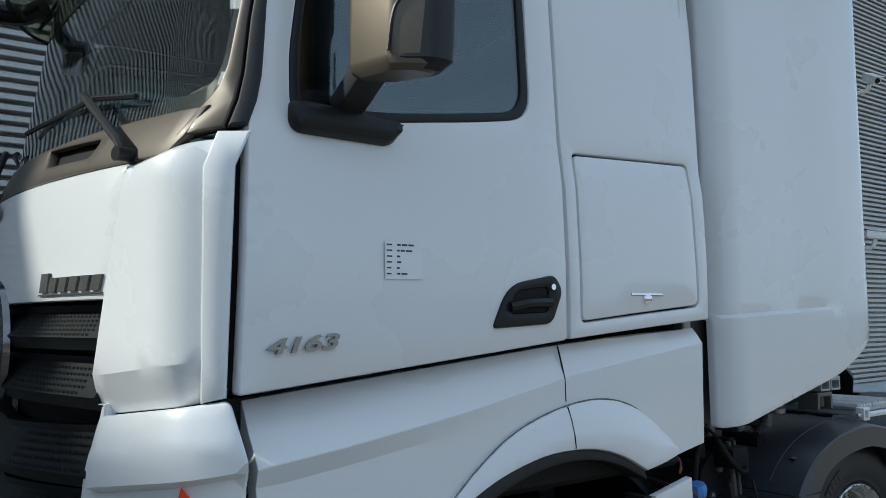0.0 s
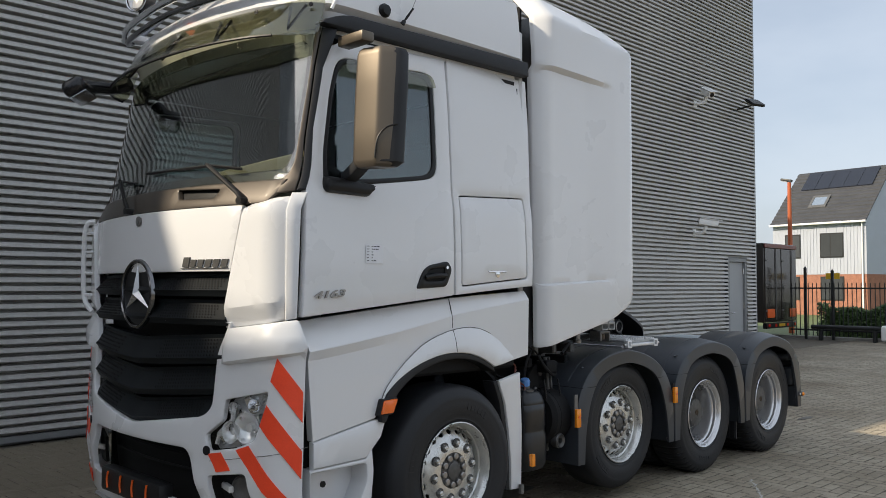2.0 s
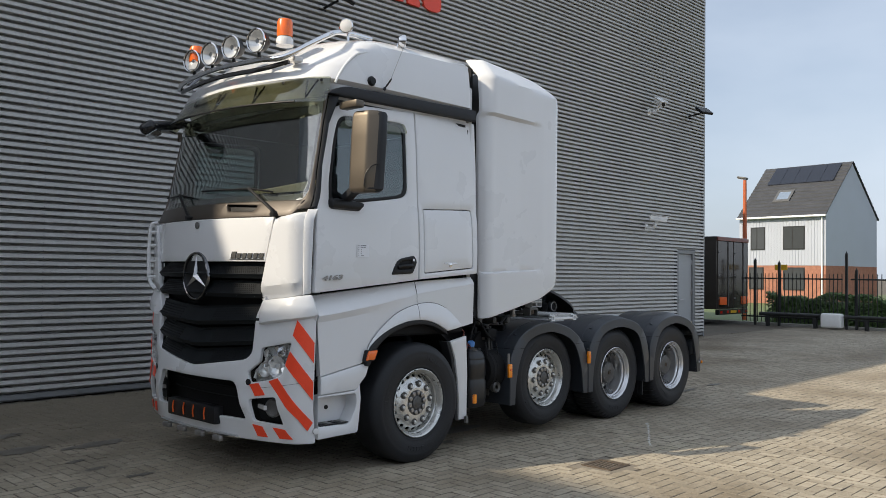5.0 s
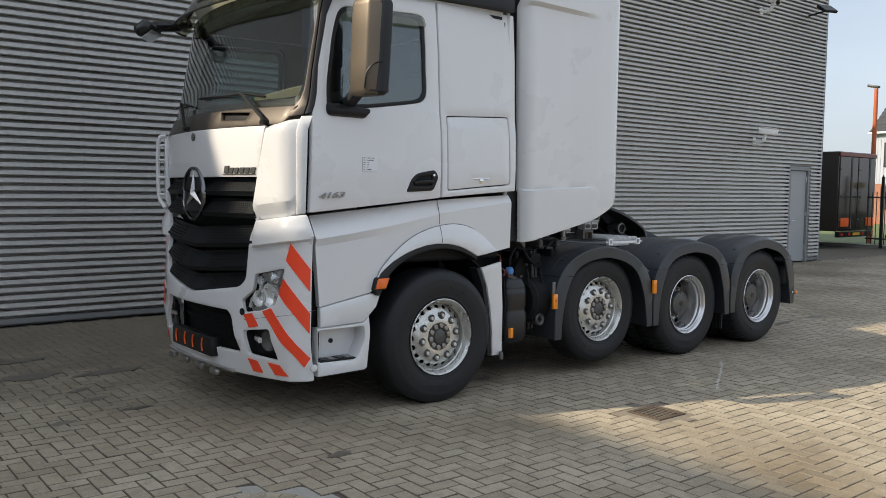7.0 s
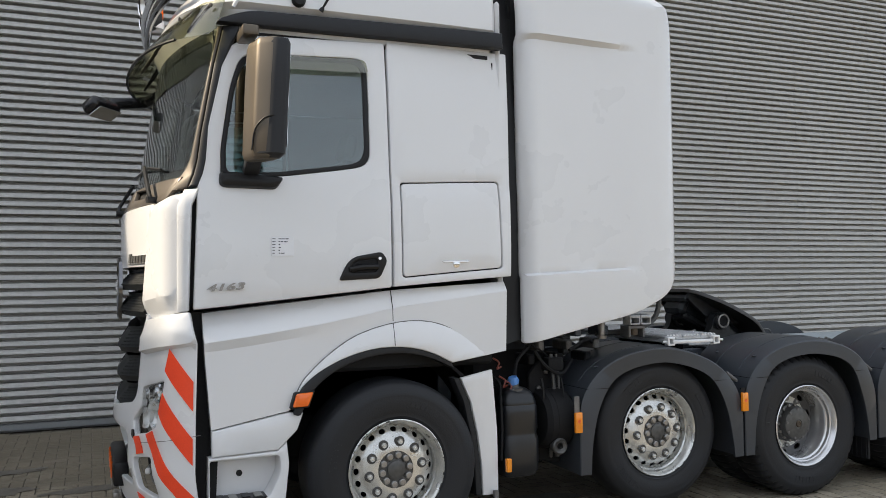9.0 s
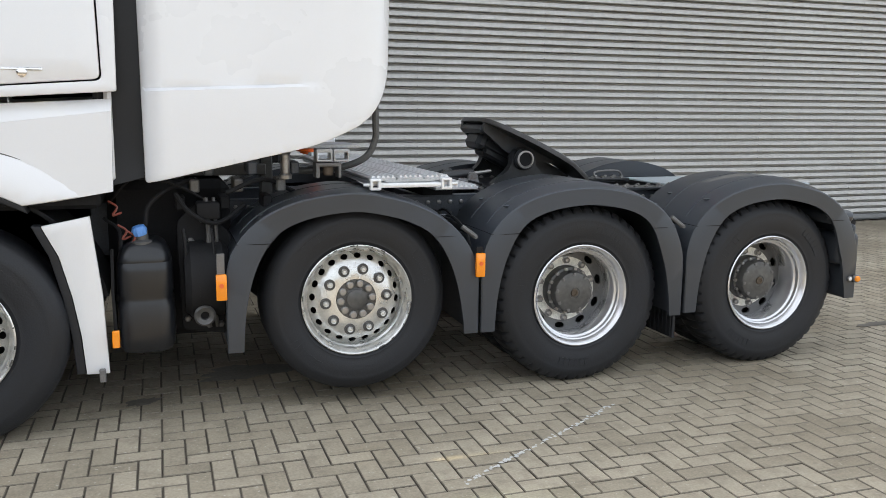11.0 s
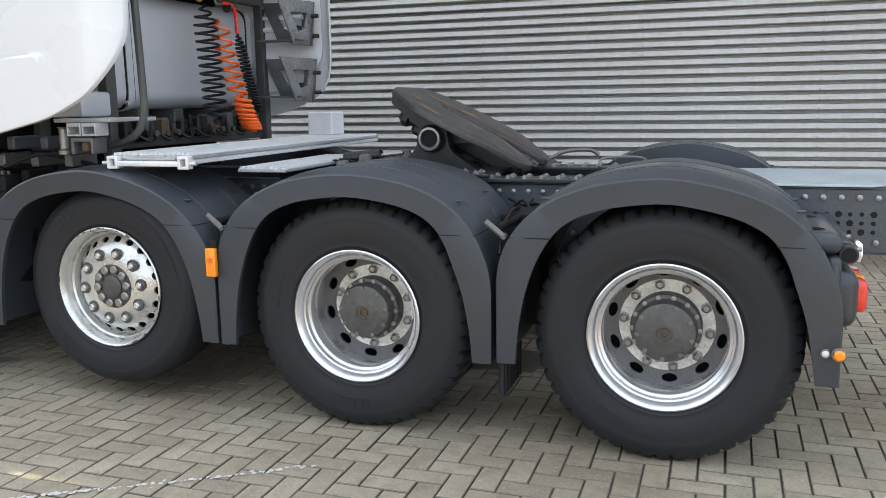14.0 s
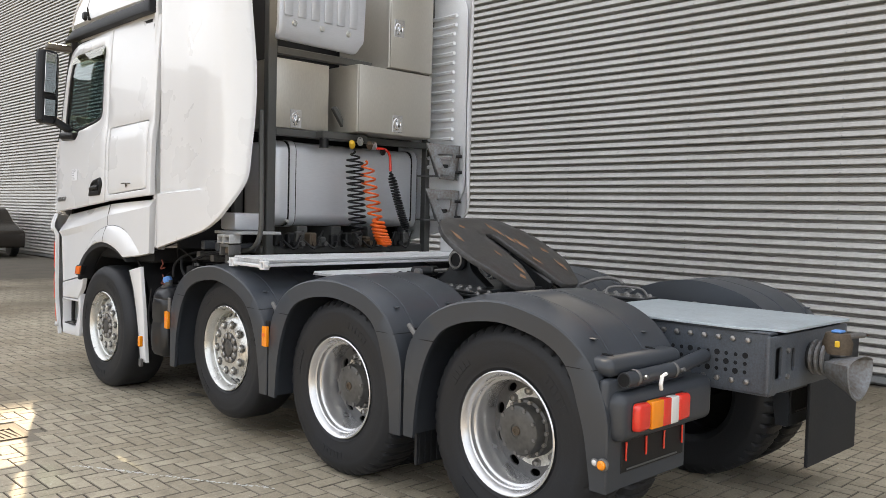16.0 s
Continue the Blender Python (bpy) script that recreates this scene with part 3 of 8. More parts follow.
def floodlight(loc, yaw):
    x, y, z = loc
    t = thing("floodlight", "black floodlight on an arm on the grey wall", "floodlight", loc, "floodlights on the hall wall")
    part("wall_plate", box(B(), x - 0.06, x + 0.06, WALL_Y - 0.04, WALL_Y - 0.027, z - 0.07, z + 0.07, 0.004), BLACK, t)
    part("arm", tube(B(), [(x, WALL_Y - 0.035, z), (x, WALL_Y - 0.42, z + 0.05)], 0.022), BLACK, t)
    m = pose(x, WALL_Y - 0.52, z + 0.1, 35, 0, yaw)
    part("housing", box(B(), -0.2, 0.2, -0.16, 0.16, -0.03, 0.04, 0.012, m), BLACK, t)
    part("lens", box(B(), -0.17, 0.17, -0.13, 0.13, -0.036, -0.031, 0, m), CLEARLENS, t)
    for s in (-1, 1):
        part("bracket", box(B(), s * 0.215 - 0.008, s * 0.215 + 0.008, -0.03, 0.1, -0.02, 0.02, 0, m), BLACK, t)


floodlight((5.25, WALL_Y, 6.10), 20)
floodlight((17.95, WALL_Y, 6.1), -20)

# red sign: the company's name becomes plain raised blocks
def sign_block(x, w, z0, h, foot):
    y, bm = WALL_Y - 0.10, B()
    if foot:
        lp = rp([(x - w / 2, z0, 0.02), (x + w / 2, z0, 0.02), (x + w / 2 - 0.02, z0 + 0.10, 0.02), (x + 0.10, z0 + 0.15, 0.05), (x + 0.10, z0 + h, 0.01), (x - 0.10, z0 + h, 0.01), (x - 0.10, z0 + 0.15, 0.05), (x - w / 2 + 0.02, z0 + 0.10, 0.02)])
    else:
        lp = rp([(x - w / 2, z0, 0.2), (x + w / 2, z0, 0.2), (x + w / 2, z0 + h, 0.2), (x - w / 2, z0 + h, 0.2)])
    extrude_y(bm, lp, y, y + 0.06)
    t = thing("sign_block", "red raised block of the sign on the grey hall wall", "sign", (x, WALL_Y, z0), "blocks of the wall sign")
    part("face", bm, LETTER, t)
    for dz in (0.10, h - 0.10):
        part("stand_off", cyl(B(), (x, y + 0.055, z0 + dz), (x, WALL_Y - 0.02, z0 + dz), 0.012, seg=8), BLACK, t)


for x, w, h, foot in ((4.62, 0.34, 0.75, True), (4.98, 0.33, 0.75, True), (5.35, 0.33, 0.75, True), (5.83, 0.38, 1.15, True), (6.18, 0.32, 0.75, True), (6.57, 0.30, 0.75, True), (6.90, 0.28, 0.75, True), (7.30, 0.33, 0.75, True), (7.79, 0.48, 0.34, False)):
    sign_block(x, w, 6.64, h, foot)
sign_block(7.77, 0.46, 7.01, 0.32, False)


# ---- the truck ----
CY, HW = 3.39, 1.24
truck = thing("tractor_truck", "white four-axle heavy-haulage tractor truck with dark fenders parked on the pavers", "truck", (3.9, CY, 0))


def rake(z):
    return float(np.interp(z, [0.3, 0.6, 0.9, 1.45, 2.1, 2.3, 3.1, 3.35], [0.03, -0.01, -0.01, 0.0, 0.0, 0.09, 0.23, 0.26]))


def tumble(z):
    return float(np.interp(z, [0.3, 0.8, 1.5, 2.2, 2.8, 3.15, 3.4], [0.02, 0.0, 0.0, 0.005, 0.03, 0.06, 0.075]))


# plan of the front: a shallow bow, a rounded corner, then straight back
ARC = [(d, 0.38 + 0.155 * d * d) for d in np.linspace(0, 1.12, 30)]
ARC += [(1.12 + 0.12 * math.sin(a), 0.5744 + 0.04 * math.sin(a) + 0.15 * (1 - math.cos(a))) for a in np.linspace(0.1, math.pi / 2, 12)]
ARC += [(1.24, 1.2)]
LEN = [0.0]
for (a, b), (c, d) in zip(ARC, ARC[1:]):
    LEN.append(LEN[-1] + math.hypot(c - a, d - b))
S_END = LEN[-2]
ARC_D, ARC_X = [p[0] for p in ARC], [p[1] for p in ARC]


def front(s, z, d=0.0):
    """A point of the cab's front skin: s metres round from the middle (towards the near side), z up, d metres inwards."""
    a = abs(s)
    dd, x = np.interp(a, LEN, ARC_D), np.interp(a, LEN, ARC_X)
    d2, x2 = np.interp(a + 0.01, LEN, ARC_D), np.interp(a + 0.01, LEN, ARC_X)
    d1, x1 = np.interp(max(0, a - 0.01), LEN, ARC_D), np.interp(max(0, a - 0.01), LEN, ARC_X)
    t = Vector((x2 - x1, d2 - d1)).normalized()
    nx, nd = t.y, -t.x                                      # inwards
    dd, x = dd * (HW - tumble(z)) / HW + nd * d, x + rake(z) + nx * d
    return Vector((x, CY - math.copysign(dd, s), z))


def side_fn(sg, extra=lambda x, z: 0.0):
    """The side skin: sg 1 near the camera, -1 far; d inwards."""
    def skin(x, z, d):
        up = max(0.0, min(1.0, (z - 1.15) / 0.15))              # the cab above the sill is narrower, most at its rear
        back = max(0.0, min(1.0, (x - 1.9) / 0.75))
        slide = float(np.interp(x, [1.85, 2.3, 2.585, 2.65], [0.006, 0.015, 0.055, 0.08]))
        return Vector((x + up * slide, CY - sg * (HW - tumble(z) - extra(x, z) - up * (0.028 + 0.036 * back) - d), z))
    return skin


def on_front(outline, d0=0.0):
    return lambda s, z, d: front(s, z, d + d0)


# --- cab front ---
def deflector_fn(s, z, d):
    """Corner panel standing proud: flat field, a bevel along its foot and a turned-in flange along its top."""
    a = abs(s)
    foot = max(0.0, 1.566 + 0.115 * (a - 0.914) - z)
    top = max(0.0, z - 2.095 - 0.22 * (a - 0.98))
    return front(s, z, d - 0.020 + 0.45 * foot + 1.1 * top + 0.03 * max(0.0, (a - 1.12) / 0.13))


part("cab_body", box(B(), 0.95, 2.60, CY - 1.12, CY + 1.12, 1.12, 1.30, 0.02), DEEP, truck, "dark cab floor")
bm = panel(B(), rp([(-0.958, 2.125, 0.03), (-0.873, 1.762, 0), (0.873, 1.762, 0), (0.958, 2.125, 0.03)]), on_front(0), 0.03, step=0.11)
part("front_flap", bm, WHITE, truck)
for sg in (1, -1):
    q = [(sg * a, z, r) for a, z, r in ((0.980, 2.112, 0.01), (0.897, 1.778, 0), (0.822, 1.452, 0.006), (1.256, 1.500, 0.004), (1.243, 2.168, 0.004), (1.127, 2.156, 0.03), (1.02, 2.132, 0.02))]
    part("corner_deflector", panel(B(), rp(q), deflector_fn, 0.035, step=0.04, r=0.004, creases=[[(sg * a, 1.566 + 0.115 * (a - 0.914)) for a in (0.83, 1.25)], [(sg * a, 2.095 + 0.22 * (a - 0.98)) for a in (0.98, 1.24)], [(sg * 1.12, z) for z in (1.6, 2.10)]]), WHITE, truck, sharp=22)
    q = [(sg * 1.235, 1.500), (sg * 1.300, 1.512), (sg * 1.322, 2.19), (sg * 1.235, 2.185)]
    part("corner_panel", panel(B(), q, on_front(0), 0.03, step=0.1), WHITE, truck)
    # sunken black strip in place of the shade beside the flap
    part("flap_gap", panel(B(), [(sg * 0.84, 1.75), (sg * 0.92, 1.75), (sg * 1.0, 2.11), (sg * 0.92, 2.115)], on_front(0, 0.034), 0.01, step=0.1, r=0), DEEP, truck)
    # dark pillar beside the screen
    q = [(sg * a, z, r) for a, z, r in ((1.10, 2.175, 0.01), (1.250, 2.195, 0.0), (1.236, 2.5, 0.0), (1.240, 2.9, 0), (1.258, 3.14, 0.0), (1.225, 3.14, 0.0), (1.198, 2.34, 0.05))]
    pil = part("windscreen_pillar", panel(B(), rp(q), on_front(0), 0.05, step=0.1, r=0.008), BRONZE_SHADED, truck, "bronze grey painted pillar with shade in its colour")
    q = [(sg * a, z, r) for a, z, r in ((1.254, 2.195, 0.0), (1.306, 2.203, 0.0), (1.280, 2.55, 0), (1.292, 2.9, 0.0), (1.36, 3.14, 0.0), (1.262, 3.14, 0.0), (1.244, 2.9, 0.0), (1.240, 2.5, 0.0))]
    part("pillar_cover", panel(B(), rp(q), on_front(0), 0.05, step=0.08, r=0.01), PLASTIC, pil, "dark grey plastic pillar cover")

bm = panel(B(), [(-1.10, 2.128), (1.10, 2.128), (1.145, 2.175), (1.185, 2.262), (-1.185, 2.262), (-1.145, 2.175)], on_front(0), 0.03,
           holes=[rp([(0.38, 2.185, 0.02), (0.70, 2.175, 0.02), (0.72, 2.225, 0.015), (0.33, 2.245, 0.015)])], step=0.1)
scuttle = part("windscreen_scuttle", bm, BRONZE_SHADED, truck, "bronze grey painted panel below the windscreen")
bm = panel(B(), [(0.30, 2.165), (0.76, 2.165), (0.76, 2.255), (0.30, 2.255)], on_front(0), 0.05, step=0.1)
for v in bm.verts:
    v.co.x += 0.035
part("grab_recess", bm, BLACK, scuttle)
bm = panel(B(), rp([(-1.195, 2.265, 0.06), (1.195, 2.265, 0.06), (1.23, 3.12, 0.03), (-1.23, 3.12, 0.03)]), lambda s, z, d: front(s, z, d + 0.012), 0.012, step=0.14, r=0.0)
screen = part("windscreen", bm, GLASS, truck, "curved tinted windscreen")
bm = panel(B(), rp([(-1.205, 2.25, 0.06), (1.205, 2.25, 0.06), (1.235, 3.13, 0.03), (-1.235, 3.13, 0.03)]), lambda s, z, d: front(s, z, d + 0.026), 0.02,
           holes=[rp([(-1.165, 2.315, 0.10), (1.165, 2.315, 0.10), (1.195, 3.06, 0.06), (-1.195, 3.06, 0.06)])], step=0.14, r=0.0)
part("screen_border", bm, BLACK, screen)
# wipers
for s0, s1 in ((0.90, 0.0), (-0.20, -0.95)):
    w = part("wiper", tube(B(), [front(s0 + 0.05, 2.15, -0.03), front(s0 + 0.02, 2.19, -0.05), front(s0 - 0.30, 2.375, -0.045)], 0.013, 8), BLACK, truck)
    part("wiper_blade", tube(B(), [front(s0 - 0.05, 2.335, -0.012), front(s0 - 0.30, 2.372, -0.016), front(s1 - 0.10, 2.385, -0.012)], 0.009, 6), BLACK, w)
    part("pivot", cyl(B(), front(s0 + 0.05, 2.145, -0.05), front(s0 + 0.05, 2.145, 0.01), 0.02), BLACK, w)

# smoked sun visor over the screen, on brackets
bm = panel(B(), rp([(-1.24, 3.06, 0.05), (1.24, 3.06, 0.05), (1.27, 3.29, 0.02), (-1.27, 3.29, 0.02)]),
           lambda s, z, d: front(s, z, d - 0.03 - 0.16 * (3.29 - z) / 0.23 * max(0.0, 1 - (abs(s) / 1.3) ** 6)) + Vector((0, 0, 0)), 0.006, step=0.12, r=0.0)
visor = part("sun_visor", bm, VISORGLASS, truck, "smoked transparent sun visor")
visor_at = lambda s, z, o: front(s, z, -o - 0.03 - 0.16 * (3.29 - z) / 0.23 * max(0.0, 1 - (abs(s) / 1.3) ** 6))
part("visor_rim", tube(B(), [visor_at(s, 3.062, -0.004) for s in np.linspace(-1.22, 1.05, 30)], 0.009, 6), BLACK, visor)
for s_ in (0.84, 1.20):
    part("visor_screw", lathe(B(), [(0.013, 0), (0.013, 0.006), (0, 0.008)], axis(visor_at(s_, 3.255, 0.001), visor_at(s_, 3.255, 1.0)), 10), BLACK, visor)
for s in (-1.12, -0.55, 0.0, 0.55, 1.12):
    part("visor_bracket", tube(B(), [front(s - 0.05, 3.26, -0.02), front(s, 3.10, -0.10), front(s + 0.05, 3.26, -0.02)], 0.009, 6), BLACK, visor)

# roof: rings of plan outlines
def roof_ring(z, x0, hw, tail=2.62, n=17):
    """Half plan at height z, from the middle of the front round to the rear."""
    out = []
    for k in range(n):
        a = k / (n - 1)
        d = math.sin(a * math.pi / 2) ** 0.9
        bow = 1 - math.sqrt(max(0.0, 1 - min(1.0, d) ** 4.5))
        out.append((x0 + 0.13 * d * d + 0.30 * bow, hw * d))
    out += [(x0 + 0.43 + (tail - x0 - 0.43) * t, hw + 0.012 * math.sin(math.pi * t)) for t in (0.25, 0.5, 0.75, 0.985)]
    out.append((tail, hw - 0.02))
    return [(x, y, z) for x, y in out]


bm, rings = B(), []
for z, x0, hw in ((3.13, 0.66, 1.115), (3.255, 0.615, 1.13), (3.285, 0.60, 1.175), (3.40, 0.665, 1.172), (3.48, 0.76, 1.163), (3.56, 0.87, 1.150), (3.655, 0.99, 1.130), (3.70, 1.07, 1.075),
                  (3.735, 1.17, 1.01), (3.765, 1.27, 0.93), (3.785, 1.40, 0.80), (3.80, 1.55, 0.6), (3.81, 1.75, 0.3)):
    h = roof_ring(z, x0, hw)
    full = [(x, CY - y) for x, y, _ in reversed(h)] + [(x, CY + y) for x, y, _ in h[1:]]
    rings.append([bm.verts.new((x, y, z + (0.035 * max(0, x - 1.1) / 1.5 if z > 3.5 else 0))) for x, y in full])
for a, b in zip(rings, rings[1:]):
    for i in range(len(a) - 1):
        bm.faces.new((a[i], a[i + 1], b[i + 1], b[i]))
    bm.faces.new((a[-1], a[0], b[0], b[-1]))
bm.faces.new(rings[-1]), bm.faces.new(rings[0][::-1])
bmesh.ops.recalc_face_normals(bm, faces=bm.faces[:])
roof = part("roof", bm, WHITE, truck, sharp=38)
for sg in (1, -1):
    # seam of the roof cap
    pts = [(0.945, sg * 1.158, 3.25), (0.985, sg * 1.166, 3.33), (1.04, sg * 1.166, 3.41), (1.12, sg * 1.157, 3.49), (1.215, sg * 1.143, 3.55), (1.43, sg * 1.132, 3.598), (1.88, sg * 1.124, 3.655), (2.57, sg * 1.118, 3.700)]
    part("roof_seam", tube(B(), smooth_line([(x, CY - y, z + 0.001) for x, y, z in pts]), 0.011, 8), WHITE, roof)
    # dark belt strip under the high roof
    q = rp([(0.84, 3.145, 0.0), (2.60, 3.165, 0.0), (2.60, 3.268, 0.0), (1.02, 3.235, 0.1), (0.86, 3.17, 0.02)])
    part("belt_strip", panel(B(), q, side_fn(sg, lambda x, z: -0.052 - 0.036 * max(0.0, min(1.0, (x - 1.9) / 0.75))), 0.07, step=0.12, r=0.012), PLASTIC, truck)
    part("marker_lamp", box(B(), 0.71, 0.80, CY - sg * 0.86 - 0.06, CY - sg * 0.86 + 0.06, 3.43, 3.475, 0.012, None, 2), CLEARLENS, roof)
part("horn_cap", lathe(B(), [(0.042, 0), (0.042, 0.012), (0.03, 0.03), (0, 0.034)], axis((1.32, CY - 1.18, 3.325), (1.32, CY - 2, 3.325)), 20), BLACK, roof)
ant = part("radio_aerial", lathe(B(), [(0, 0), (0.016, 0), (0.013, 0.02), (0.006, 0.03), (0.008, 0.05), (0.006, 0.12), (0, 0.12)], axis((1.45, CY - 1.2, 3.27), (1.53, CY - 1.26, 3.42)), 12), BLACK, roof)
part("whip", tube(B(), [(1.50, CY - 1.235, 3.37), (1.72, CY - 1.20, 3.78)], 0.0028, 5), STEEL, ant)

# lamp bar with four spotlamps, two beacons, two work lamps
bar = part("lamp_bar", tube(B(), smooth_line([(0.66, CY + 0.88, 3.43), (0.57, CY + 0.6, 3.455), (0.53, CY, 3.47), (0.56, CY - 0.6, 3.455), (0.63, CY - 0.86, 3.45), (0.80, CY - 0.96, 3.565), (0.98, CY - 0.99, 3.68),
                                              (1.12, CY - 0.97, 3.745), (1.3, CY - 0.94, 3.77), (1.55, CY - 0.90, 3.785)]), 0.024, 12), CHROME, truck, "polished steel lamp bar")
part("bar_rail", tube(B(), smooth_line([(0.98, CY + 0.97, 3.68), (0.72, CY + 0.90, 3.43), (0.59, CY + 0.6, 3.385), (0.555, CY, 3.40), (0.59, CY - 0.6, 3.385), (0.68, CY - 0.88, 3.42)]), 0.020, 10), DARKCHROME, bar)
for i, y in enumerate((-0.53, -0.18, 0.17, 0.52)):
    c = Vector((0.56 + 0.1 * y * y, CY + y - 0.05, 3.625))
    f = (c.x - 1, c.y - 0.22, c.z - 0.03)
    m = axis(c, f)
    sp = part("spotlamp", lathe(B(), [(0, -0.085), (0.05, -0.08), (0.088, -0.03), (0.098, 0.015), (0.104, 0.03), (0.104, 0.045), (0.094, 0.047), (0.092, 0.035)], m, 28), BLACK, bar, "round spotlamp with a bright reflector")
    part("reflector", lathe(B(), [(0.092, 0.036), (0.07, 0.0), (0.03, -0.03), (0.0, -0.035)], m, 28), REFLECTOR, sp)
    part("bulb_shield", lathe(B(), [(0.0, 0.028), (0.022, 0.024), (0.026, 0.0), (0.02, -0.028)], m, 16), CHROME, sp)
    part("lamp_glass", lathe(B(), [(0.093, 0.04), (0.05, 0.05), (0, 0.053)], m, 28), LENS, sp)
    part("lamp_rim", lathe(B(), [(0.104, 0.036), (0.107, 0.046), (0.098, 0.052), (0.093, 0.046)], m, 28, True), CHROME, sp)
    part("lamp_foot", cyl(B(), (c.x, c.y, 3.47), (c.x, c.y, 3.54), 0.015), BLACK, sp)
for y in (-0.70, 0.50):
    p = (0.76 if y < 0 else 0.62, CY + y, 3.60 if y < 0 else 3.55)
    be = part("beacon", lathe(B(), [(0, 0), (0.075, 0), (0.075, 0.05), (0.062, 0.075), (0, 0.075)], Matrix.Translation(p), 24), CLEARLENS, truck, "grey beacon base")
    part("beacon_dome", lathe(B(), [(0.066, 0.076), (0.068, 0.1), (0.066, 0.20), (0.056, 0.225), (0, 0.232)], Matrix.Translation(p), 24), BEACON, be, "orange beacon dome")
for p in ((1.14, CY - 1.08, 3.70), (1.73, CY - 1.06, 3.715)):
    m = axis((p[0], p[1], p[2] + 0.065), (p[0] + (-1 if p[0] < 1.5 else 1), p[1] - 0.7, p[2] + 0.05))
    wk = part("work_lamp", lathe(B(), [(0, 0.0), (0.04, 0.01), (0.058, 0.04), (0.062, 0.07), (0.055, 0.075)], m, 20), CHROME, truck, "small chrome work lamp")
    part("lamp_glass", lathe(B(), [(0.055, 0.073), (0.03, 0.080), (0, 0.082)], m, 20), CLEARLENS, wk)
    part("lamp_foot", cyl(B(), (p[0], p[1], p[2] - 0.05), (p[0], p[1], p[2] + 0.04), 0.012), CHROME, wk)

# --- grille, star, bumper ---
bm = panel(B(), [(-0.9, 1.42), (0.9, 1.42), (0.9, 1.80), (-0.9, 1.80)], lambda s, z, d: front(s, z, d + 0.11), 0.02, step=0.15, r=0)
grille = part("grille", bm, DEEP, truck, "black slatted radiator grille")
bm = panel(B(), [(-0.86, 0.80), (0.86, 0.80), (0.86, 1.43), (-0.86, 1.43)], lambda s, z, d: front(s, z, d + 0.13), 0.02, step=0.15, r=0)
part("grille_back", bm, DEEP, grille)


def slat(s_max, z0, z1, d0, d1, vee, n=28):
    """A grille slat: a bent board whose lower lip stands forward, dropped in the middle by vee."""
    bm, rows = B(), []
    for i in range(n + 1):
        s = -s_max + 2 * s_max * i / n
        dz = -vee * (1 - abs(s) / s_max)
        rows.append([bm.verts.new(front(s, z + dz, d)) for d, z in ((d0, z1), (d0 + 0.005, z1 - 0.02), (d1 - 0.012, z0 + 0.035), (d1, z0 + 0.022), (d1 + 0.01, z0), (d0 + 0.05, z0 + 0.012), (d0 + 0.05, z1))])
    k = len(rows[0])
    for a, b in zip(rows, rows[1:]):
        for j in range(k):
            bm.faces.new((a[j], a[(j + 1) % k], b[(j + 1) % k], b[j]))
    bm.faces.new(rows[0][::-1]), bm.faces.new(rows[-1])
    bmesh.ops.recalc_face_normals(bm, faces=bm.faces[:])
    return bm


def perforation(s_max, z0, z1, d, vee):
    """Rows of small holes' rims on a slat's face."""
    bm = B()
    k = int((s_max - 0.24) / 0.024)
    for sg in (-1, 1):
        for i in range(k):
            for j in range(5):
                s = sg * (0.26 + (i + 0.5 * (j % 2)) * 0.024)
                h = 0.045 + (z1 - z0 - 0.078) * j / 4
                z = z0 + h - vee * (1 - abs(s) / s_max)
                if abs(s) < s_max:
                    p = front(s, z, -0.016 + 0.067 * (h - 0.035) / (z1 - z0 - 0.055))
                    lathe(bm, [(0.0078, 0.0), (0.0, 0.002)], axis(p, p + Vector((-1, 0, 0))), 6)
    return bm


for s_max, z0, z1, vee in ((0.885, 1.625, 1.752, 0.0), (0.845, 1.465, 1.605, 0.0), (0.855, 1.26, 1.42, 0.045), (0.81, 1.09, 1.245, 0.06), (0.755, 0.935, 1.075, 0.07)):
    sl = part("slat", slat(s_max, z0, z1, 0.05, 0.0, vee), GRILLE, grille)
    tagged(part("perforation", perforation(s_max - 0.08, z0, z1, 0.022, vee), DEEP, sl), kind="stuff")
star = part("star_emblem", lathe(B(), [(0.186, 0.0), (0.190, 0.020), (0.198, 0.026), (0.208, 0.020), (0.213, 0.0)], axis((0.385, CY, 1.635), (-1, CY, 1.635)), 48, True), DARKCHROME, truck, "round chrome emblem with three arms")
part("emblem_dish", lathe(B(), [(0.21, 0.0), (0.18, 0.004), (0, -0.006)], axis((0.385, CY, 1.635), (-1, CY, 1.635)), 40), BLACK, star)
for k in range(3):
    a = math.pi / 2 + k * 2 * math.pi / 3
    u, w = Vector((0, math.cos(a), math.sin(a))), Vector((0, -math.sin(a), math.cos(a)))
    c, bm = Vector((0.375, CY, 1.635)), B()
    tip, l_, r_, top = c + u * 0.19 + Vector((0.004, 0, 0)), c + w * 0.026 + u * 0.015, c - w * 0.026 + u * 0.015, c + Vector((-0.03, 0, 0))
    vs = [bm.verts.new(q) for q in (tip, l_, c + Vector((0.01, 0, 0)) - u * 0.02, r_, top)]
    for f in ((0, 1, 4), (1, 2, 4), (2, 3, 4), (3, 0, 4), (0, 3, 2, 1)):
        bm.faces.new([vs[i] for i in f])
    bmesh.ops.recalc_face_normals(bm, faces=bm.faces[:])
    part("arm", bm, SILVER, star, sharp=10)
part("round_badge", lathe(B(), [(0.03, 0), (0.03, 0.008), (0.02, 0.012), (0, 0.012)], axis(front(0.0, 2.075, -0.001), front(0.0, 2.075, -1)), 24), HUB, truck, "small dark round badge")
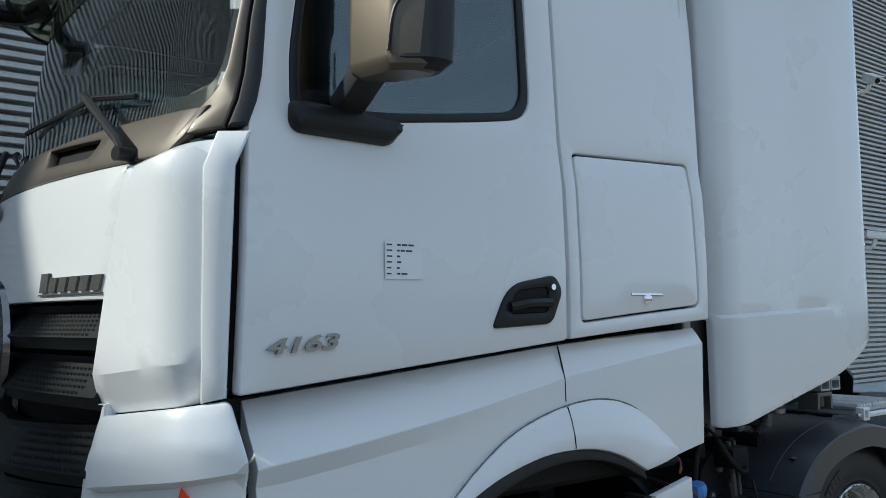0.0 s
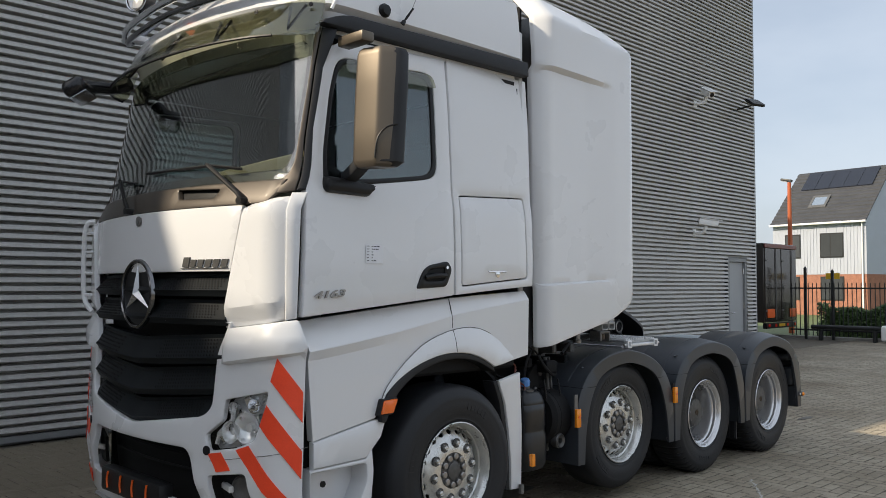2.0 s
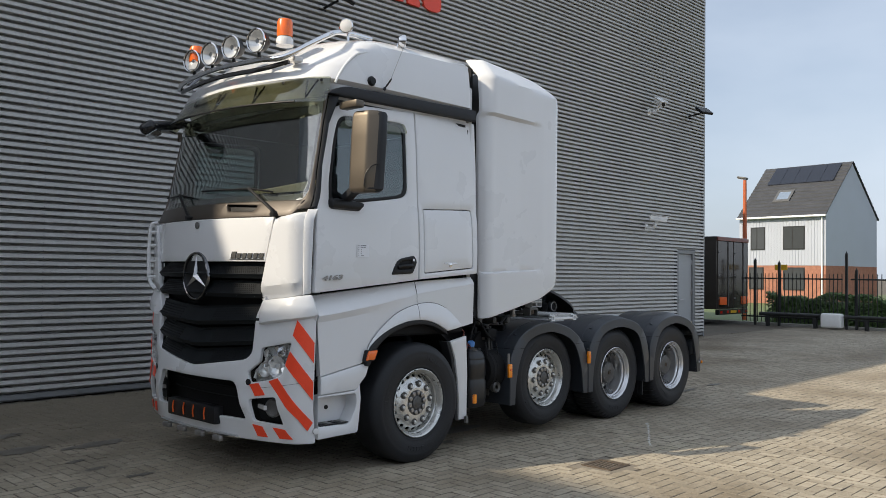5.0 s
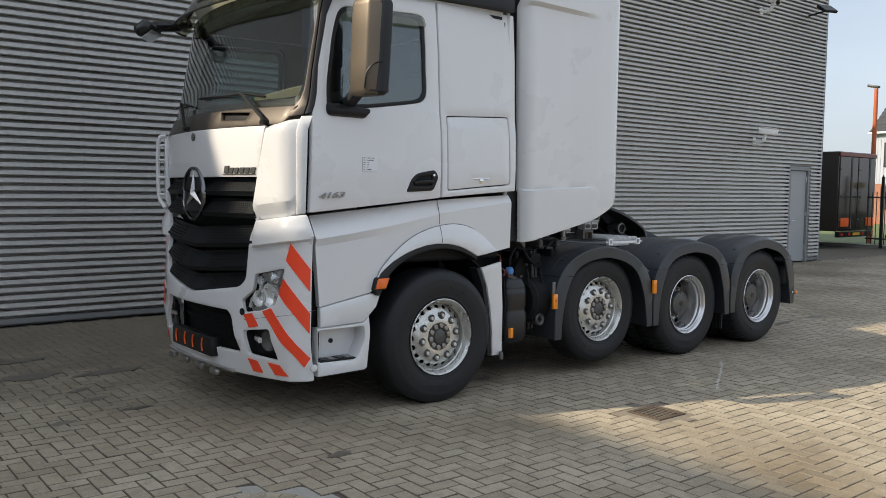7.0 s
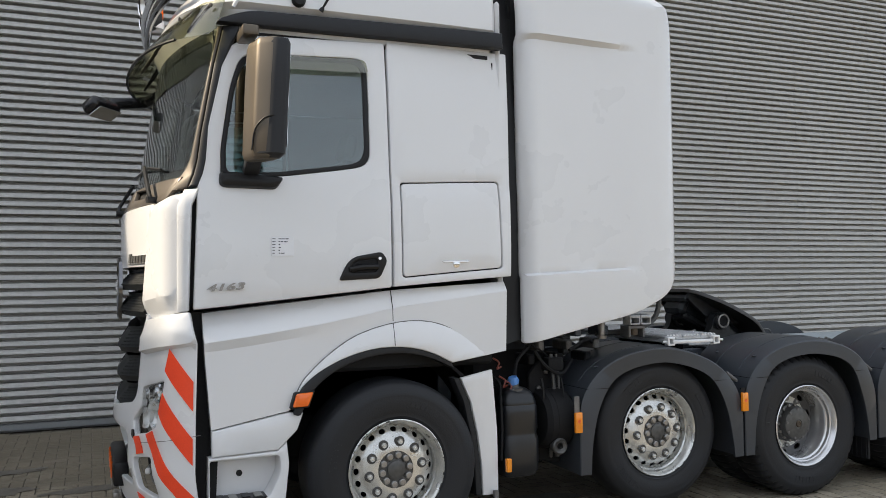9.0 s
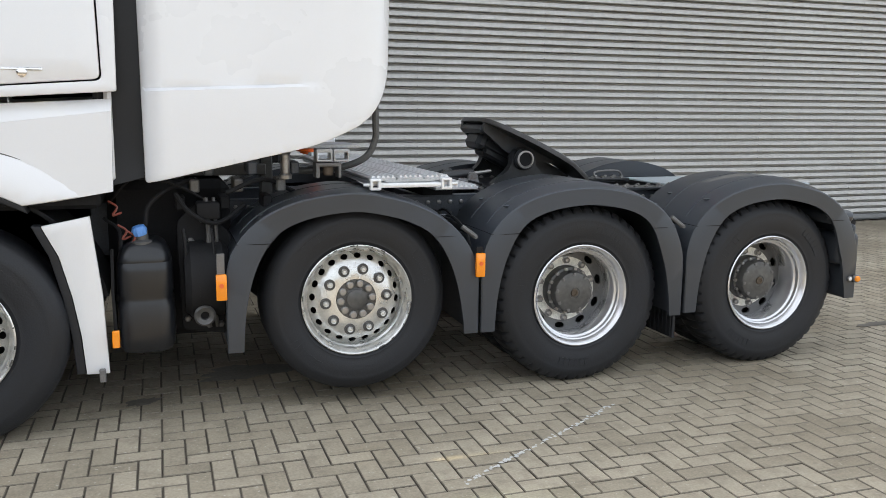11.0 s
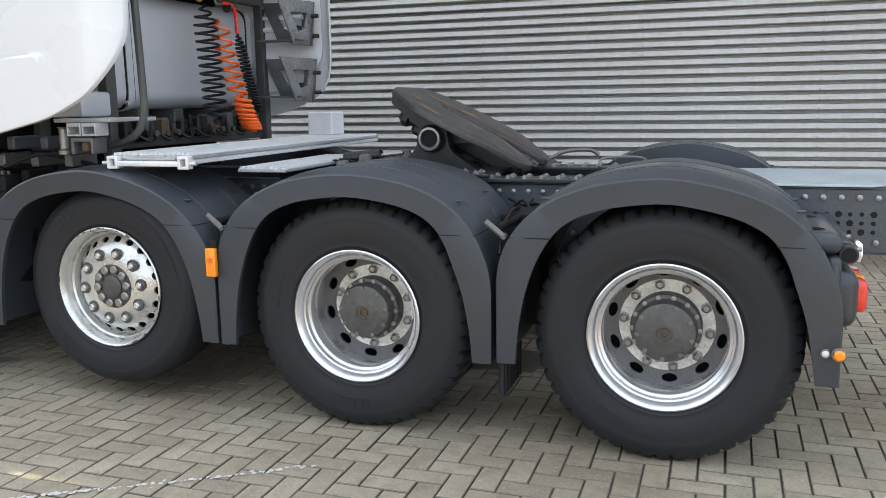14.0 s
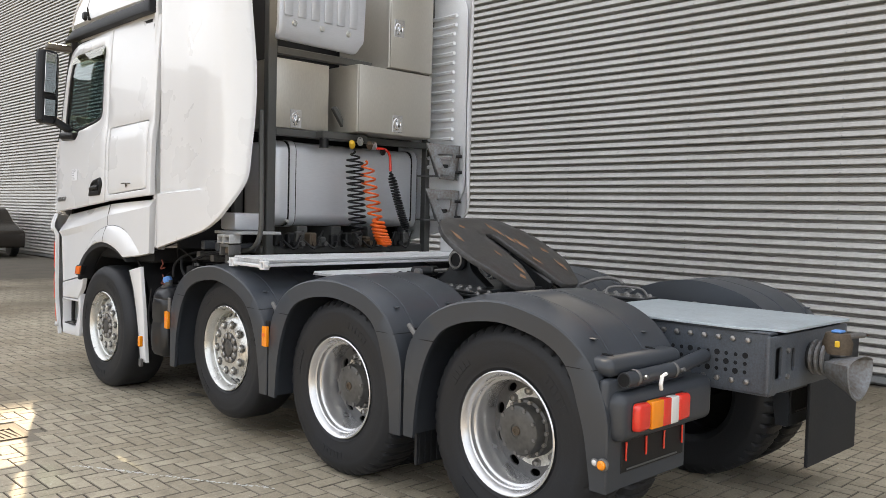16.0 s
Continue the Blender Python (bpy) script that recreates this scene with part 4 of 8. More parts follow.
# name badge: plain raised bars
badge = part("name_badge", panel(B(), [(0.475, 1.780), (0.860, 1.780), (0.862, 1.784), (0.477, 1.784)], lambda s, z, d: front(s, z, d - 0.007), 0.007, step=0.1, r=0), HUBDARK, truck, "dark raised name badge")
for k in range(6):
    s0, w0, h0 = 0.490 + k * 0.063, 0.045 if k else 0.052, 0.042 if k else 0.056
    q = [(s0, 1.789), (s0 + w0, 1.789), (s0 + w0 + 0.016, 1.789 + h0), (s0 + 0.016, 1.789 + h0)]
    part("badge_bar", panel(B(), q, lambda s, z, d: front(s, z, d - 0.009), 0.009, step=0.1, r=0), HUBDARK, badge)

intake = rp([(-0.71, 0.485, 0.03), (0.73, 0.485, 0.03), (0.60, 0.785, 0.05), (-0.59, 0.785, 0.05)])
lower = rp([(-0.775, 1.02, 0.05), (-0.70, 0.965, 0.04), (-0.05, 0.875, 0.1), (0.05, 0.875, 0.1), (0.70, 0.965, 0.04), (0.775, 1.02, 0.05), (0.79, 1.32, 0.05), (0.87, 1.48, 0.0), (-0.87, 1.48, 0.0), (-0.79, 1.32, 0.05)])
heads = [rp([(sg * a, z, 0.02) for a, z in ((0.765, 0.785), (0.945, 0.815), (1.075, 0.862), (1.125, 1.0), (1.155, 1.125), (0.872, 1.068), (0.858, 0.955), (0.74, 0.87))]) for sg in (1, -1)]
fogs = [rp([(sg * a, z, 0.03) for a, z in ((0.805, 0.483), (1.10, 0.465), (1.025, 0.688), (0.77, 0.655))]) for sg in (1, -1)]
SB = S_END - 0.03
bump_out = rp([(-SB, 0.32, 0.02), (SB, 0.32, 0.02), (SB + 0.005, 1.33, 0.0), (SB - 0.04, 1.505, 0.02), (0.88, 1.455, 0.0), (0.88, 1.485, 0), (-0.88, 1.485, 0), (-0.88, 1.455, 0), (-SB + 0.04, 1.505, 0.02), (-SB - 0.005, 1.33, 0)])
def bump_fn(s, z, d):
    a = abs(s)
    out = 0.035 * max(0.0, 1 - abs(z - 0.78) / 0.6) * max(0.0, 1 - (a / 1.25) ** 4) + (0.02 if z < 0.62 else 0.02 * max(0, (0.72 - z) / 0.1)) * max(0.0, 1 - (a / 1.3) ** 6)
    brow = 0.04 * max(0.0, min(1.0, (z - 1.255 - 0.14 * (a - 0.874)) / 0.02)) * max(0.0, min(1.0, (1.46 + 0.12 * (a - 0.874) - z) / 0.11)) * min(1.0, max(0.0, (a - 0.84) / 0.03))
    return front(s, z, d - out - brow)
bumper = part("bumper", panel(B(), bump_out, bump_fn, 0.035, [lower, intake, *heads, *fogs], step=0.04, r=0.008, creases=[[(sg * a, z + k * (a - 0.874)) for a in (0.88, 1.1, 1.32)] for sg in (1, -1) for z, k in ((1.255, 0.14), (1.275, 0.14), (1.35, 0.12))]), WHITE, truck, "white painted bumper", sharp=24)
bm = panel(B(), [(-1.25, 0.36), (1.25, 0.36), (1.25, 1.0), (-1.25, 1.0)], lambda s, z, d: front(s, z, d + 0.17), 0.02, step=0.2, r=0)
part("bumper_back", bm, DEEP, bumper)
for z in (0.62, 0.70):
    part("intake_bar", tube(B(), [front(t, z, 0.13) for t in np.linspace(-0.68, 0.68, 16)], 0.010, 6), DEEP, bumper)
plate = part("tow_cover", box(B(), 0.325, 0.42, CY - 0.42, CY + 0.36, 0.41, 0.56, 0.02, None, 2), BLACK, bumper, "black plate holder with orange streaks")
for y in (-0.28, -0.10, 0.06, 0.24):
    part("orange_mark", tube(B(), smooth_line([(0.321, CY + y, 0.54), (0.320, CY + y + 0.012, 0.49), (0.321, CY + y + 0.004, 0.44)]), 0.0065, 6), ORANGE, plate)
for y in (-0.44, -0.16, 0.14, 0.40):
    lp = part("position_lamp", box(B(), 0.33, 0.37, CY + y - 0.06, CY + y + 0.06, 0.285, 0.33, 0.012, None, 2), STEEL, bumper)
part("lamp_rail", tube(B(), smooth_line([(0.42, CY - 0.62, 0.335), (0.385, CY - 0.3, 0.335), (0.38, CY + 0.3, 0.335), (0.41, CY + 0.6, 0.335)]), 0.016, 8), CHROME, bumper)
for sg in (1, -1):
    hl = part("headlamp", panel(B(), heads[0 if sg > 0 else 1], lambda s, z, d: front(s, z, d + 0.055), 0.02, step=0.08, r=0), REFLECTOR, truck, "clear glass headlamp with chrome reflectors")
    part("lamp_cover", panel(B(), heads[0 if sg > 0 else 1], lambda s, z, d: front(s, z, d - 0.012), 0.006, step=0.08, r=0), LENS, hl)
    for s, z, r in ((1.015, 0.925, 0.085), (0.90, 0.895, 0.06), (0.92, 1.025, 0.035), (1.06, 1.045, 0.04)):
        m = axis(front(sg * s, z, 0.05), front(sg * s, z, -0.9))
        part("reflector", lathe(B(), [(r * 1.02, 0.05), (r, 0.05), (r * 0.96, 0.035), (r * 0.7, 0.012), (r * 0.3, 0.0), (r * 0.28, 0.03), (0, 0.036)], m, 24), REFLECTOR if r > 0.05 else CHROME, hl)
    bm = tube(B(), [front(sg * s, z, 0.03) for s, z in ((0.775, 0.82), (0.80, 0.885), (0.89, 0.96), (0.90, 1.05))], 0.014, 6)
    part("daylight_strip", bm, CLEARLENS, hl)
    for k, (s, z) in enumerate(((0.83, 0.85), (0.86, 0.92), (0.96, 0.845), (1.07, 0.90), (1.10, 0.98), (0.95, 0.99), (1.0, 1.065), (1.12, 1.08))):
        part("facet", box(B(), -0.012, 0.012, -0.022, 0.022, -0.025, 0.025, 0.004, Matrix.Translation(front(sg * s, z, 0.035)) @ pose(0, 0, 0, 20 * (k % 3) - 20, 30 * (k % 2) - 15, sg * (25 - 20 * (k % 3)))), CHROME, hl)
    part("fog_lamp_housing", panel(B(), fogs[0 if sg > 0 else 1], lambda s, z, d: front(s, z, d + 0.06 + 0.03 * abs(z - 0.55)), 0.02, step=0.08, r=0), BLACK, bumper)
    m = axis(front(sg * 0.965, 0.59, 0.05), front(sg * 0.965, 0.59, -0.9))
    part("fog_lamp", lathe(B(), [(0.075, 0.0), (0.075, 0.02), (0.062, 0.03), (0.058, 0.015), (0.03, 0.0), (0, 0.0)], m, 24), HUB, bumper)
    part("cornering_lamp", box(B(), -0.01, 0.02, -0.07, 0.07, -0.018, 0.018, 0.006, Matrix.Translation(front(sg * 0.855, 0.59, 0.03)) @ pose(0, 0, 0, 0, 0, sg * -14)), CLEARLENS, bumper)
    # red and white warning film: slanted strips on the bumper's corner
    for k, (pts) in enumerate((
            [(1.20, 1.303), (1.338, 1.122), (1.338, 0.962), (1.168, 1.183)],
            [(1.150, 1.058), (1.338, 0.812), (1.338, 0.666), (1.113, 0.948)],
            [(0.965, 0.812), (1.046, 0.840), (1.335, 0.490), (1.285, 0.425), (1.221, 0.519)],
            [(0.772, 0.774), (0.864, 0.790), (0.931, 0.700), (0.838, 0.682)],
            [(0.80, 0.456), (0.90, 0.444), (0.945, 0.36), (0.845, 0.36)], [(1.002, 0.446), (1.113, 0.436), (1.175, 0.36), (1.06, 0.36)])):
        q = [(sg * a, z) for a, z in pts]
        part("warning_stripe", panel(B(), q, lambda s, z, d: bump_fn(s, z, d - 0.007), 0.004, step=0.04, r=0), RED, bumper, "red reflective stripe")
    part("bumper_plug", lathe(B(), [(0.026, 0), (0.026, 0.006), (0, 0.006)], axis(bump_fn(sg * 0.76, 0.79, -0.001), bump_fn(sg * 0.76, 0.79, -1)), 16), BLACK, bumper)
    part("corner_lamp", lathe(B(), [(0.024, 0), (0.024, 0.02), (0, 0.026)], axis(front(sg * (S_END - 0.03), 0.42, -0.001), front(sg * (S_END - 0.03), 0.42, -1)), 16), CLEARLENS, bumper)
    part("corner_seam", tube(B(), [bump_fn(sg * s, 0.735 + 0.16 * (s - 0.78), -0.0005) for s in np.linspace(0.78, S_END, 12)], 0.0022, 4), HUB, bumper)
# hinged step rail on the far front corner
rail = part("step_rail", tube(B(), smooth_line([front(-1.02, 2.14, -0.02), front(-1.05, 2.10, -0.065), front(-1.06, 1.85, -0.075), front(-1.06, 1.6, -0.065), front(-1.0, 1.50, -0.02)]), 0.018, 8), WHITE, truck, "white grab rail")
for z in (1.62, 1.77, 1.92, 2.05):
    part("rung", tube(B(), [front(-0.99, z, 0.0), front(-1.06, z, -0.070)], 0.011, 6), WHITE, rail)

# --- cab sides, both ---
hub1 = (1.909, 0.53)


def arc_pts(c, r, a0, a1, n=16):
    return [(c[0] + r * math.cos(radians(a)), c[1] + r * math.sin(radians(a))) for a in np.linspace(a0, a1, n)]


door_line = [(0.712, 1.515, 0.012), (1.868, 1.625, 0.015), (1.868, 2.3, 0), (1.855, 3.135, 0.02), (1.03, 3.10, 0.14), (0.868, 2.985, 0.07), (0.787, 2.55, 0.0), (0.742, 2.30, 0.0), (0.733, 2.19, 0.0)]
window = [(0.862, 2.25, 0.05), (1.20, 2.275, 0.05), (1.55, 2.325, 0.08), (1.745, 2.36, 0.09), (1.735, 3.02, 0.09), (0.985, 2.985, 0.08), (0.918, 2.80, 0.1), (0.862, 2.42, 0.05)]
bulge = lambda x, z: 0.012 * max(0.0, min(1.0, (z - 2.16) / 0.10)) - 0.012 - 0.012 * max(0.0, 1 - abs(z - 1.85) / 0.45)
flap = [(1.935, 1.68, 0.03), (2.585, 1.735, 0.03), (2.575, 2.30, 0.03), (1.93, 2.265, 0.03)]
for sg in (1, -1):
    fs = side_fn(sg, bulge)
    door = part("door", panel(B(), rp(door_line), fs, 0.045, [rp(window)], step=0.09, r=0.010), WHITE, truck, "white cab door")
    wi = rp([(a + (0.018 if a < 1.2 else -0.018), b + (0.02 if b < 2.6 else -0.02), r) for a, b, r in window])
    part("window_seal", panel(B(), rp(window), side_fn(sg, lambda x, z: 0.006), 0.03, [rp([(1.02 + (a - 1.30) * 0.93 + 0.28 + (0.0), 2.64 + (b - 2.64) * 0.92, r) for a, b, r in window])], step=0.1, r=0.004), BLACK, door)
    part("window_glass", panel(B(), wi, side_fn(sg, lambda x, z: 0.014), 0.005, step=0.15, r=0), SIDEGLASS, door)
    part("wind_deflector", panel(B(), rp([(1.02, 2.90, 0.02), (1.735, 2.925, 0.02), (1.73, 3.015, 0.06), (1.03, 2.985, 0.06)]), side_fn(sg, lambda x, z: -0.03 * max(0, (3.02 - z) / 0.1)), 0.004, step=0.1, r=0), VISORGLASS, door)
    # handle: dark dish with a grip and a lock
    hp = rp([(1.535, 1.668, 0.02), (1.79, 1.68, 0.03), (1.84, 1.79, 0.05), (1.80, 1.84, 0.02), (1.60, 1.805, 0.07)])
    hd = part("door_handle", panel(B(), hp, side_fn(sg, lambda x, z: bulge(x, z) - 0.012), 0.02, [rp([(1.60, 1.715, 0.02), (1.77, 1.72, 0.02), (1.77, 1.80, 0.02), (1.63, 1.785, 0.03)])], step=0.05, r=0.008), BLACK, door, "black door handle")
    part("handle_dish", panel(B(), hp, side_fn(sg, lambda x, z: bulge(x, z) - 0.004), 0.01, step=0.06, r=0), DEEP, hd)
    part("grip", tube(B(), smooth_line([fs(1.60, 1.735, -0.012), fs(1.68, 1.748, -0.022), fs(1.775, 1.75, -0.014)]), 0.017, 8), BLACK, hd)
    part("lock", cyl(B(), fs(1.785, 1.80, -0.008), fs(1.785, 1.80, -0.02), 0.010, seg=12), CHROME, hd)
    # sheet behind the door and its locker flap
    q = rp([(1.882, 1.628, 0.01), (2.63, 1.685, 0.01), (2.645, 3.155, 0.01), (1.869, 3.137, 0.01)])
    quarter = part("side_panel", panel(B(), q, fs, 0.045, [rp(flap)], step=0.1, r=0.008), WHITE, truck)
    fl = part("locker_flap", panel(B(), rp([(a + (0.007 if a < 2.2 else -0.007), b + (0.007 if b < 2 else -0.007), r) for a, b, r in flap]), fs, 0.03, step=0.1, r=0.008), WHITE, quarter)
    part("flap_badge", box(B(), 2.21, 2.39, *sorted((fs(2.29, 1.78, -0.008).y, fs(2.29, 1.78, 0.004).y)), 1.776, 1.786, 0.002), CHROME, fl)
    part("flap_lock", lathe(B(), [(0.022, 0), (0.022, 0.006), (0.012, 0.009), (0, 0.009)], axis(fs(2.29, 1.765, 0), fs(2.29, 1.765, -1)), 14), CHROME, fl)
    bm = panel(B(), rp([(1.9, 1.66, 0.03), (2.61, 1.70, 0.03), (2.60, 2.36, 0.03), (1.9, 2.33, 0.03)]), side_fn(sg, lambda x, z: 0.03), 0.01, step=0.2, r=0)
    part("flap_frame", bm, DEEP, quarter)
    # lower side with the wheel arch: flat below a crease, a sloping band above it up to the door
    def low_fn(extra):
        return lambda x, z, d: Vector((x, CY - sg * (HW - extra(x, z) - d), z))
    crease = lambda x: float(np.interp(x, [0.774, 1.028, 1.426, 1.765, 1.9, 2.675], [1.328, 1.358, 1.412, 1.472, 1.500, 1.592]))
    sill = lambda x: float(np.interp(x, [0.764, 1.878, 2.68], [1.492, 1.606, 1.652]))
    flat = lambda x, z: float(np.interp(x, [0.8, 1.9, 2.67], [0.046, 0.040, 0.058]))
    xs_ = np.linspace(0.774, 2.674, 24)
    ridge = lambda x: 0.024 * max(0.0, min(1.0, (1.85 - x) / 0.8))
    arch = smooth_line([(x, 0, z) for x, z in ((1.285, 0.955), (1.335, 1.055), (1.42, 1.135), (1.53, 1.20), (1.68, 1.25), (1.86, 1.275), (2.02, 1.262), (2.15, 1.225), (2.27, 1.165))], 3)
    q = [(0.815, 0.842), (1.25, 0.922)] + [(p.x, p.z) for p in arch] + [(2.40, 1.165), (2.663, 1.208)] + [(float(x), crease(x)) for x in xs_[::-1]]
    part("lower_side", panel(B(), q, low_fn(lambda x, z: flat(x, z) - ridge(x) * max(0.0, 1 - (crease(x) - z) / 0.055)), 0.05, step=0.05, r=0.002, creases=[[(float(x), crease(x) - 0.055) for x in xs_]]), WHITE, truck, sharp=16)
    band = [(float(x), crease(x)) for x in xs_] + [(float(x), sill(x)) for x in xs_[::-1]]
    part("sill_band", panel(B(), band, low_fn(lambda x, z: flat(x, z) - ridge(x) * max(0.0, 1 - (z - crease(x)) / 0.09) + (0.080 - 0.035 * min(1.0, max(0.0, (x - 0.9) / 1.0))) * max(0.0, min(1.0, (z - crease(x)) / (sill(x) - crease(x)))) ** 1.2), 0.05, step=0.045, r=0.002, creases=[[(float(x), crease(x) + 0.09) for x in xs_]]), WHITE, truck, sharp=16)
    # black sheet set back behind the bumper's end, as the gap's shade
    part("corner_gap_shade", panel(B(), [(0.72, 1.50), (0.83, 1.50), (0.87, 0.85), (0.85, 0.36), (0.72, 0.36)], low_fn(lambda x, z: 0.13), 0.02, step=0.12, r=0), DEEP, truck)
    part("panel_seam", tube(B(), [low_fn(flat)(1.882 + 0.002 * k, z, 0.001 + o) for k, (z, o) in enumerate(((1.605, 0.028), (1.55, 0.013), (1.495, 0.0), (1.42, 0.0)))], 0.0028, 4), DEEP, truck)
    outer = [(1.262, 0.935), (1.31, 1.06), (1.385, 1.15), (1.503, 1.250), (1.640, 1.335), (1.80, 1.390), (1.96, 1.417), (2.09, 1.415), (2.20, 1.392), (2.30, 1.350), (2.41, 1.282), (2.548, 1.188)]
    inner = [(2.268, 1.152), (2.14, 1.214), (2.01, 1.252), (1.88, 1.265), (1.75, 1.258), (1.61, 1.224), (1.50, 1.178), (1.40, 1.118), (1.325, 1.050), (1.275, 0.965)]
    flare = [(p.x, p.z) for p in smooth_line([(x, 0, z) for x, z in outer], 3)] + [(p.x, p.z) for p in smooth_line([(x, 0, z) for x, z in inner], 3)]
    mid_arc = np.array([(p.x, p.z) for p in smooth_line([(x, 0, z) for x, z in outer], 4)])
    def flare_out(x, z):
        far_ = min(1.0, float(np.sqrt(np.min((mid_arc[:, 0] - x) ** 2 + (mid_arc[:, 1] - z) ** 2))) / 0.14)
        return 0.030 - 0.036 * math.sin(far_ * math.pi / 2) + 0.035 * max(0.0, (x - 2.0) / 0.55)
    part("arch_flare", panel(B(), flare, low_fn(flare_out), 0.055, step=0.045, r=0.010), WHITE, truck)
    # grey tube that draws the shadow line along the flare
    part("flare_shadow_line", tube(B(), [low_fn(flare_out)(float(x), float(z), 0.004) for x, z in mid_arc], 0.003, 5), HUB, truck)
    part("flare_seam", tube(B(), [low_fn(flare_out)(1.884, z, 0.0) for z in (1.405, 1.36, 1.31, 1.272)], 0.0025, 4), DEEP, truck)
    lip_top, lip_low = [(x, z + 0.004) for x, z in inner], [(2.285, 1.115), (2.135, 1.183), (2.005, 1.217), (1.88, 1.226), (1.75, 1.214), (1.60, 1.174), (1.505, 1.128), (1.42, 1.065), (1.355, 0.99), (1.315, 0.90), (1.275, 0.90)]
    lipq = [(p.x, p.z) for p in smooth_line([(x, 0, z) for x, z in lip_top], 3)] + [(p.x, p.z) for p in smooth_line([(x, 0, z) for x, z in lip_low[::-1]], 3)]
    part("arch_lip", panel(B(), lipq, low_fn(lambda x, z: 0.010 + 0.035 * max(0.0, (x - 2.0) / 0.55)), 0.12, step=0.06, r=0.008), PLASTIC, truck)
    bm = B()
    a, b = arc_pts(hub1, 0.72, 12, 168, 24), arc_pts(hub1, 0.70, 12, 168, 24)
    extrude_y(bm, a + b[::-1], CY - sg * (HW - 0.13), CY - sg * (HW - 0.62))
    part("wheel_tub", bm, DEEP, truck)
    mk = part("side_marker", panel(B(), rp([(1.262, 0.945, 0.008), (1.285, 1.022, 0.012), (1.385, 1.028, 0.01), (1.352, 0.948, 0.01)]), low_fn(lambda x, z: -0.012), 0.03, step=0.05, r=0.008), BEACON, truck, "orange side marker lamp")
    part("marker_base", panel(B(), rp([(1.25, 0.935, 0.01), (1.278, 1.03, 0.012), (1.397, 1.036, 0.01), (1.36, 0.938, 0.01)]), low_fn(lambda x, z: 0.004), 0.04, step=0.08, r=0.006), BLACK, mk)
    # kick panel and boarding step below the door
    q = [(0.816, 0.836), (1.252, 0.914), (1.335, 0.905), (1.30, 0.81), (1.19, 0.705), (0.818, 0.692)]
    part("kick_panel", panel(B(), q, low_fn(lambda x, z: 0.040), 0.04, step=0.08, r=0.01), WHITE, truck)
    q = rp([(0.80, 0.335, 0.02), (1.225, 0.345, 0.03), (1.255, 0.62, 0.03), (1.24, 0.75, 0.0), (1.185, 0.700, 0), (0.80, 0.688, 0.0)])
    hole = rp([(0.81, 0.44, 0.01), (1.13, 0.43, 0.05), (1.205, 0.58, 0.08), (1.195, 0.672, 0.02), (0.81, 0.668, 0.01)])
    st = part("boarding_step", panel(B(), q, low_fn(lambda x, z: 0.047), 0.16, [hole], step=0.07, r=0.012), WHITE, truck, "white boarding step")
    part("step_back", panel(B(), [(0.76, 0.35), (1.24, 0.36), (1.24, 0.70), (0.76, 0.68)], low_fn(lambda x, z: 0.19), 0.02, step=0.1, r=0), WHITE, st)
    tr_ = part("tread", box(B(), 0.83, 1.13, *sorted((CY - sg * (HW - 0.055), CY - sg * (HW - 0.18))), 0.436, 0.448, 0.004), BLACK, st)
    for k in range(4):
        part("tread_tooth", box(B(), 0.85 + k * 0.07, 0.895 + k * 0.07, *sorted((CY - sg * (HW - 0.07), CY - sg * (HW - 0.165))), 0.448, 0.454, 0.002), STEEL if k % 2 else BLACK, tr_)
    part("step_plug", cyl(B(), (0.99, CY - sg * (HW - 0.182), 0.565), (0.99, CY - sg * (HW - 0.192), 0.565), 0.018, seg=14), BLACK, st)
    # plate behind the front wheel
    edge = [(2.335, 1.050), (2.405, 0.90), (2.452, 0.70), (2.482, 0.50), (2.495, 0.300)]
    sk = part("side_skirt", panel(B(), edge[:1] + [(2.552, 1.092), (2.59, 0.70), (2.602, 0.297)] + edge[::-1][:-1], low_fn(lambda x, z: 0.038 + 0.04 * (1.09 - z)), 0.03, step=0.07, r=0.005), WHITE, truck, "white plate behind the front wheel")
    e0 = edge
    part("skirt_edge", panel(B(), [(x - 0.004, z) for x, z in e0] + [(x - 0.045, z) for x, z in e0[::-1]], low_fn(lambda x, z: 0.050 + 0.04 * (1.09 - z)), 0.10, step=0.08, r=0.006), PLASTIC, sk)
    part("skirt_bracket", box(B(), 2.555, 2.585, *sorted((CY - sg * (HW - 0.03), CY - sg * (HW - 0.06))), 0.265, 0.33, 0.004), HUB, sk)
    # tower fairing
    def fair_extra(x, z):
        e = 1 - max(0.0, min(1.0, (x - 3.35) / 0.35))                # the creases die out towards the rear
        low = 1.70 + 0.045 * (x - 2.8)
        lo = max(0.0, min(1.0, (low - z) / 0.014)) - (0.30 * max(0.0, 1 - (z - low) / 0.016) if z >= low else 0.0)
        hi = max(0.0, min(1.0, (z - 3.255 + 0.02 * (x - 2.8)) / 0.03))
        field = 0.012 + e * (0.028 - 0.026 * lo - 0.040 * hi)
        roll = 0.09 * max(0.0, 1 - (x - 2.81) / 0.10) ** 2
        back = 0.17 * max(0.0, (x - 3.86) / 0.225) ** 3
        top = 0.86 * max(0.0, z - 3.645 + 0.06 * (x - 2.8))
        return field + roll + back + top
    fq = rp([(2.812, 1.243, 0.02), (3.66, 1.428, 0.10), (3.93, 1.55, 0.14), (4.05, 1.75, 0.16), (4.08, 2.45, 0.3), (4.045, 3.25, 0.25), (3.96, 3.60, 0.18), (3.72, 3.745, 0.16), (3.2, 3.80, 0.2), (2.79, 3.835, 0.02), (2.802, 3.4, 0.0)])
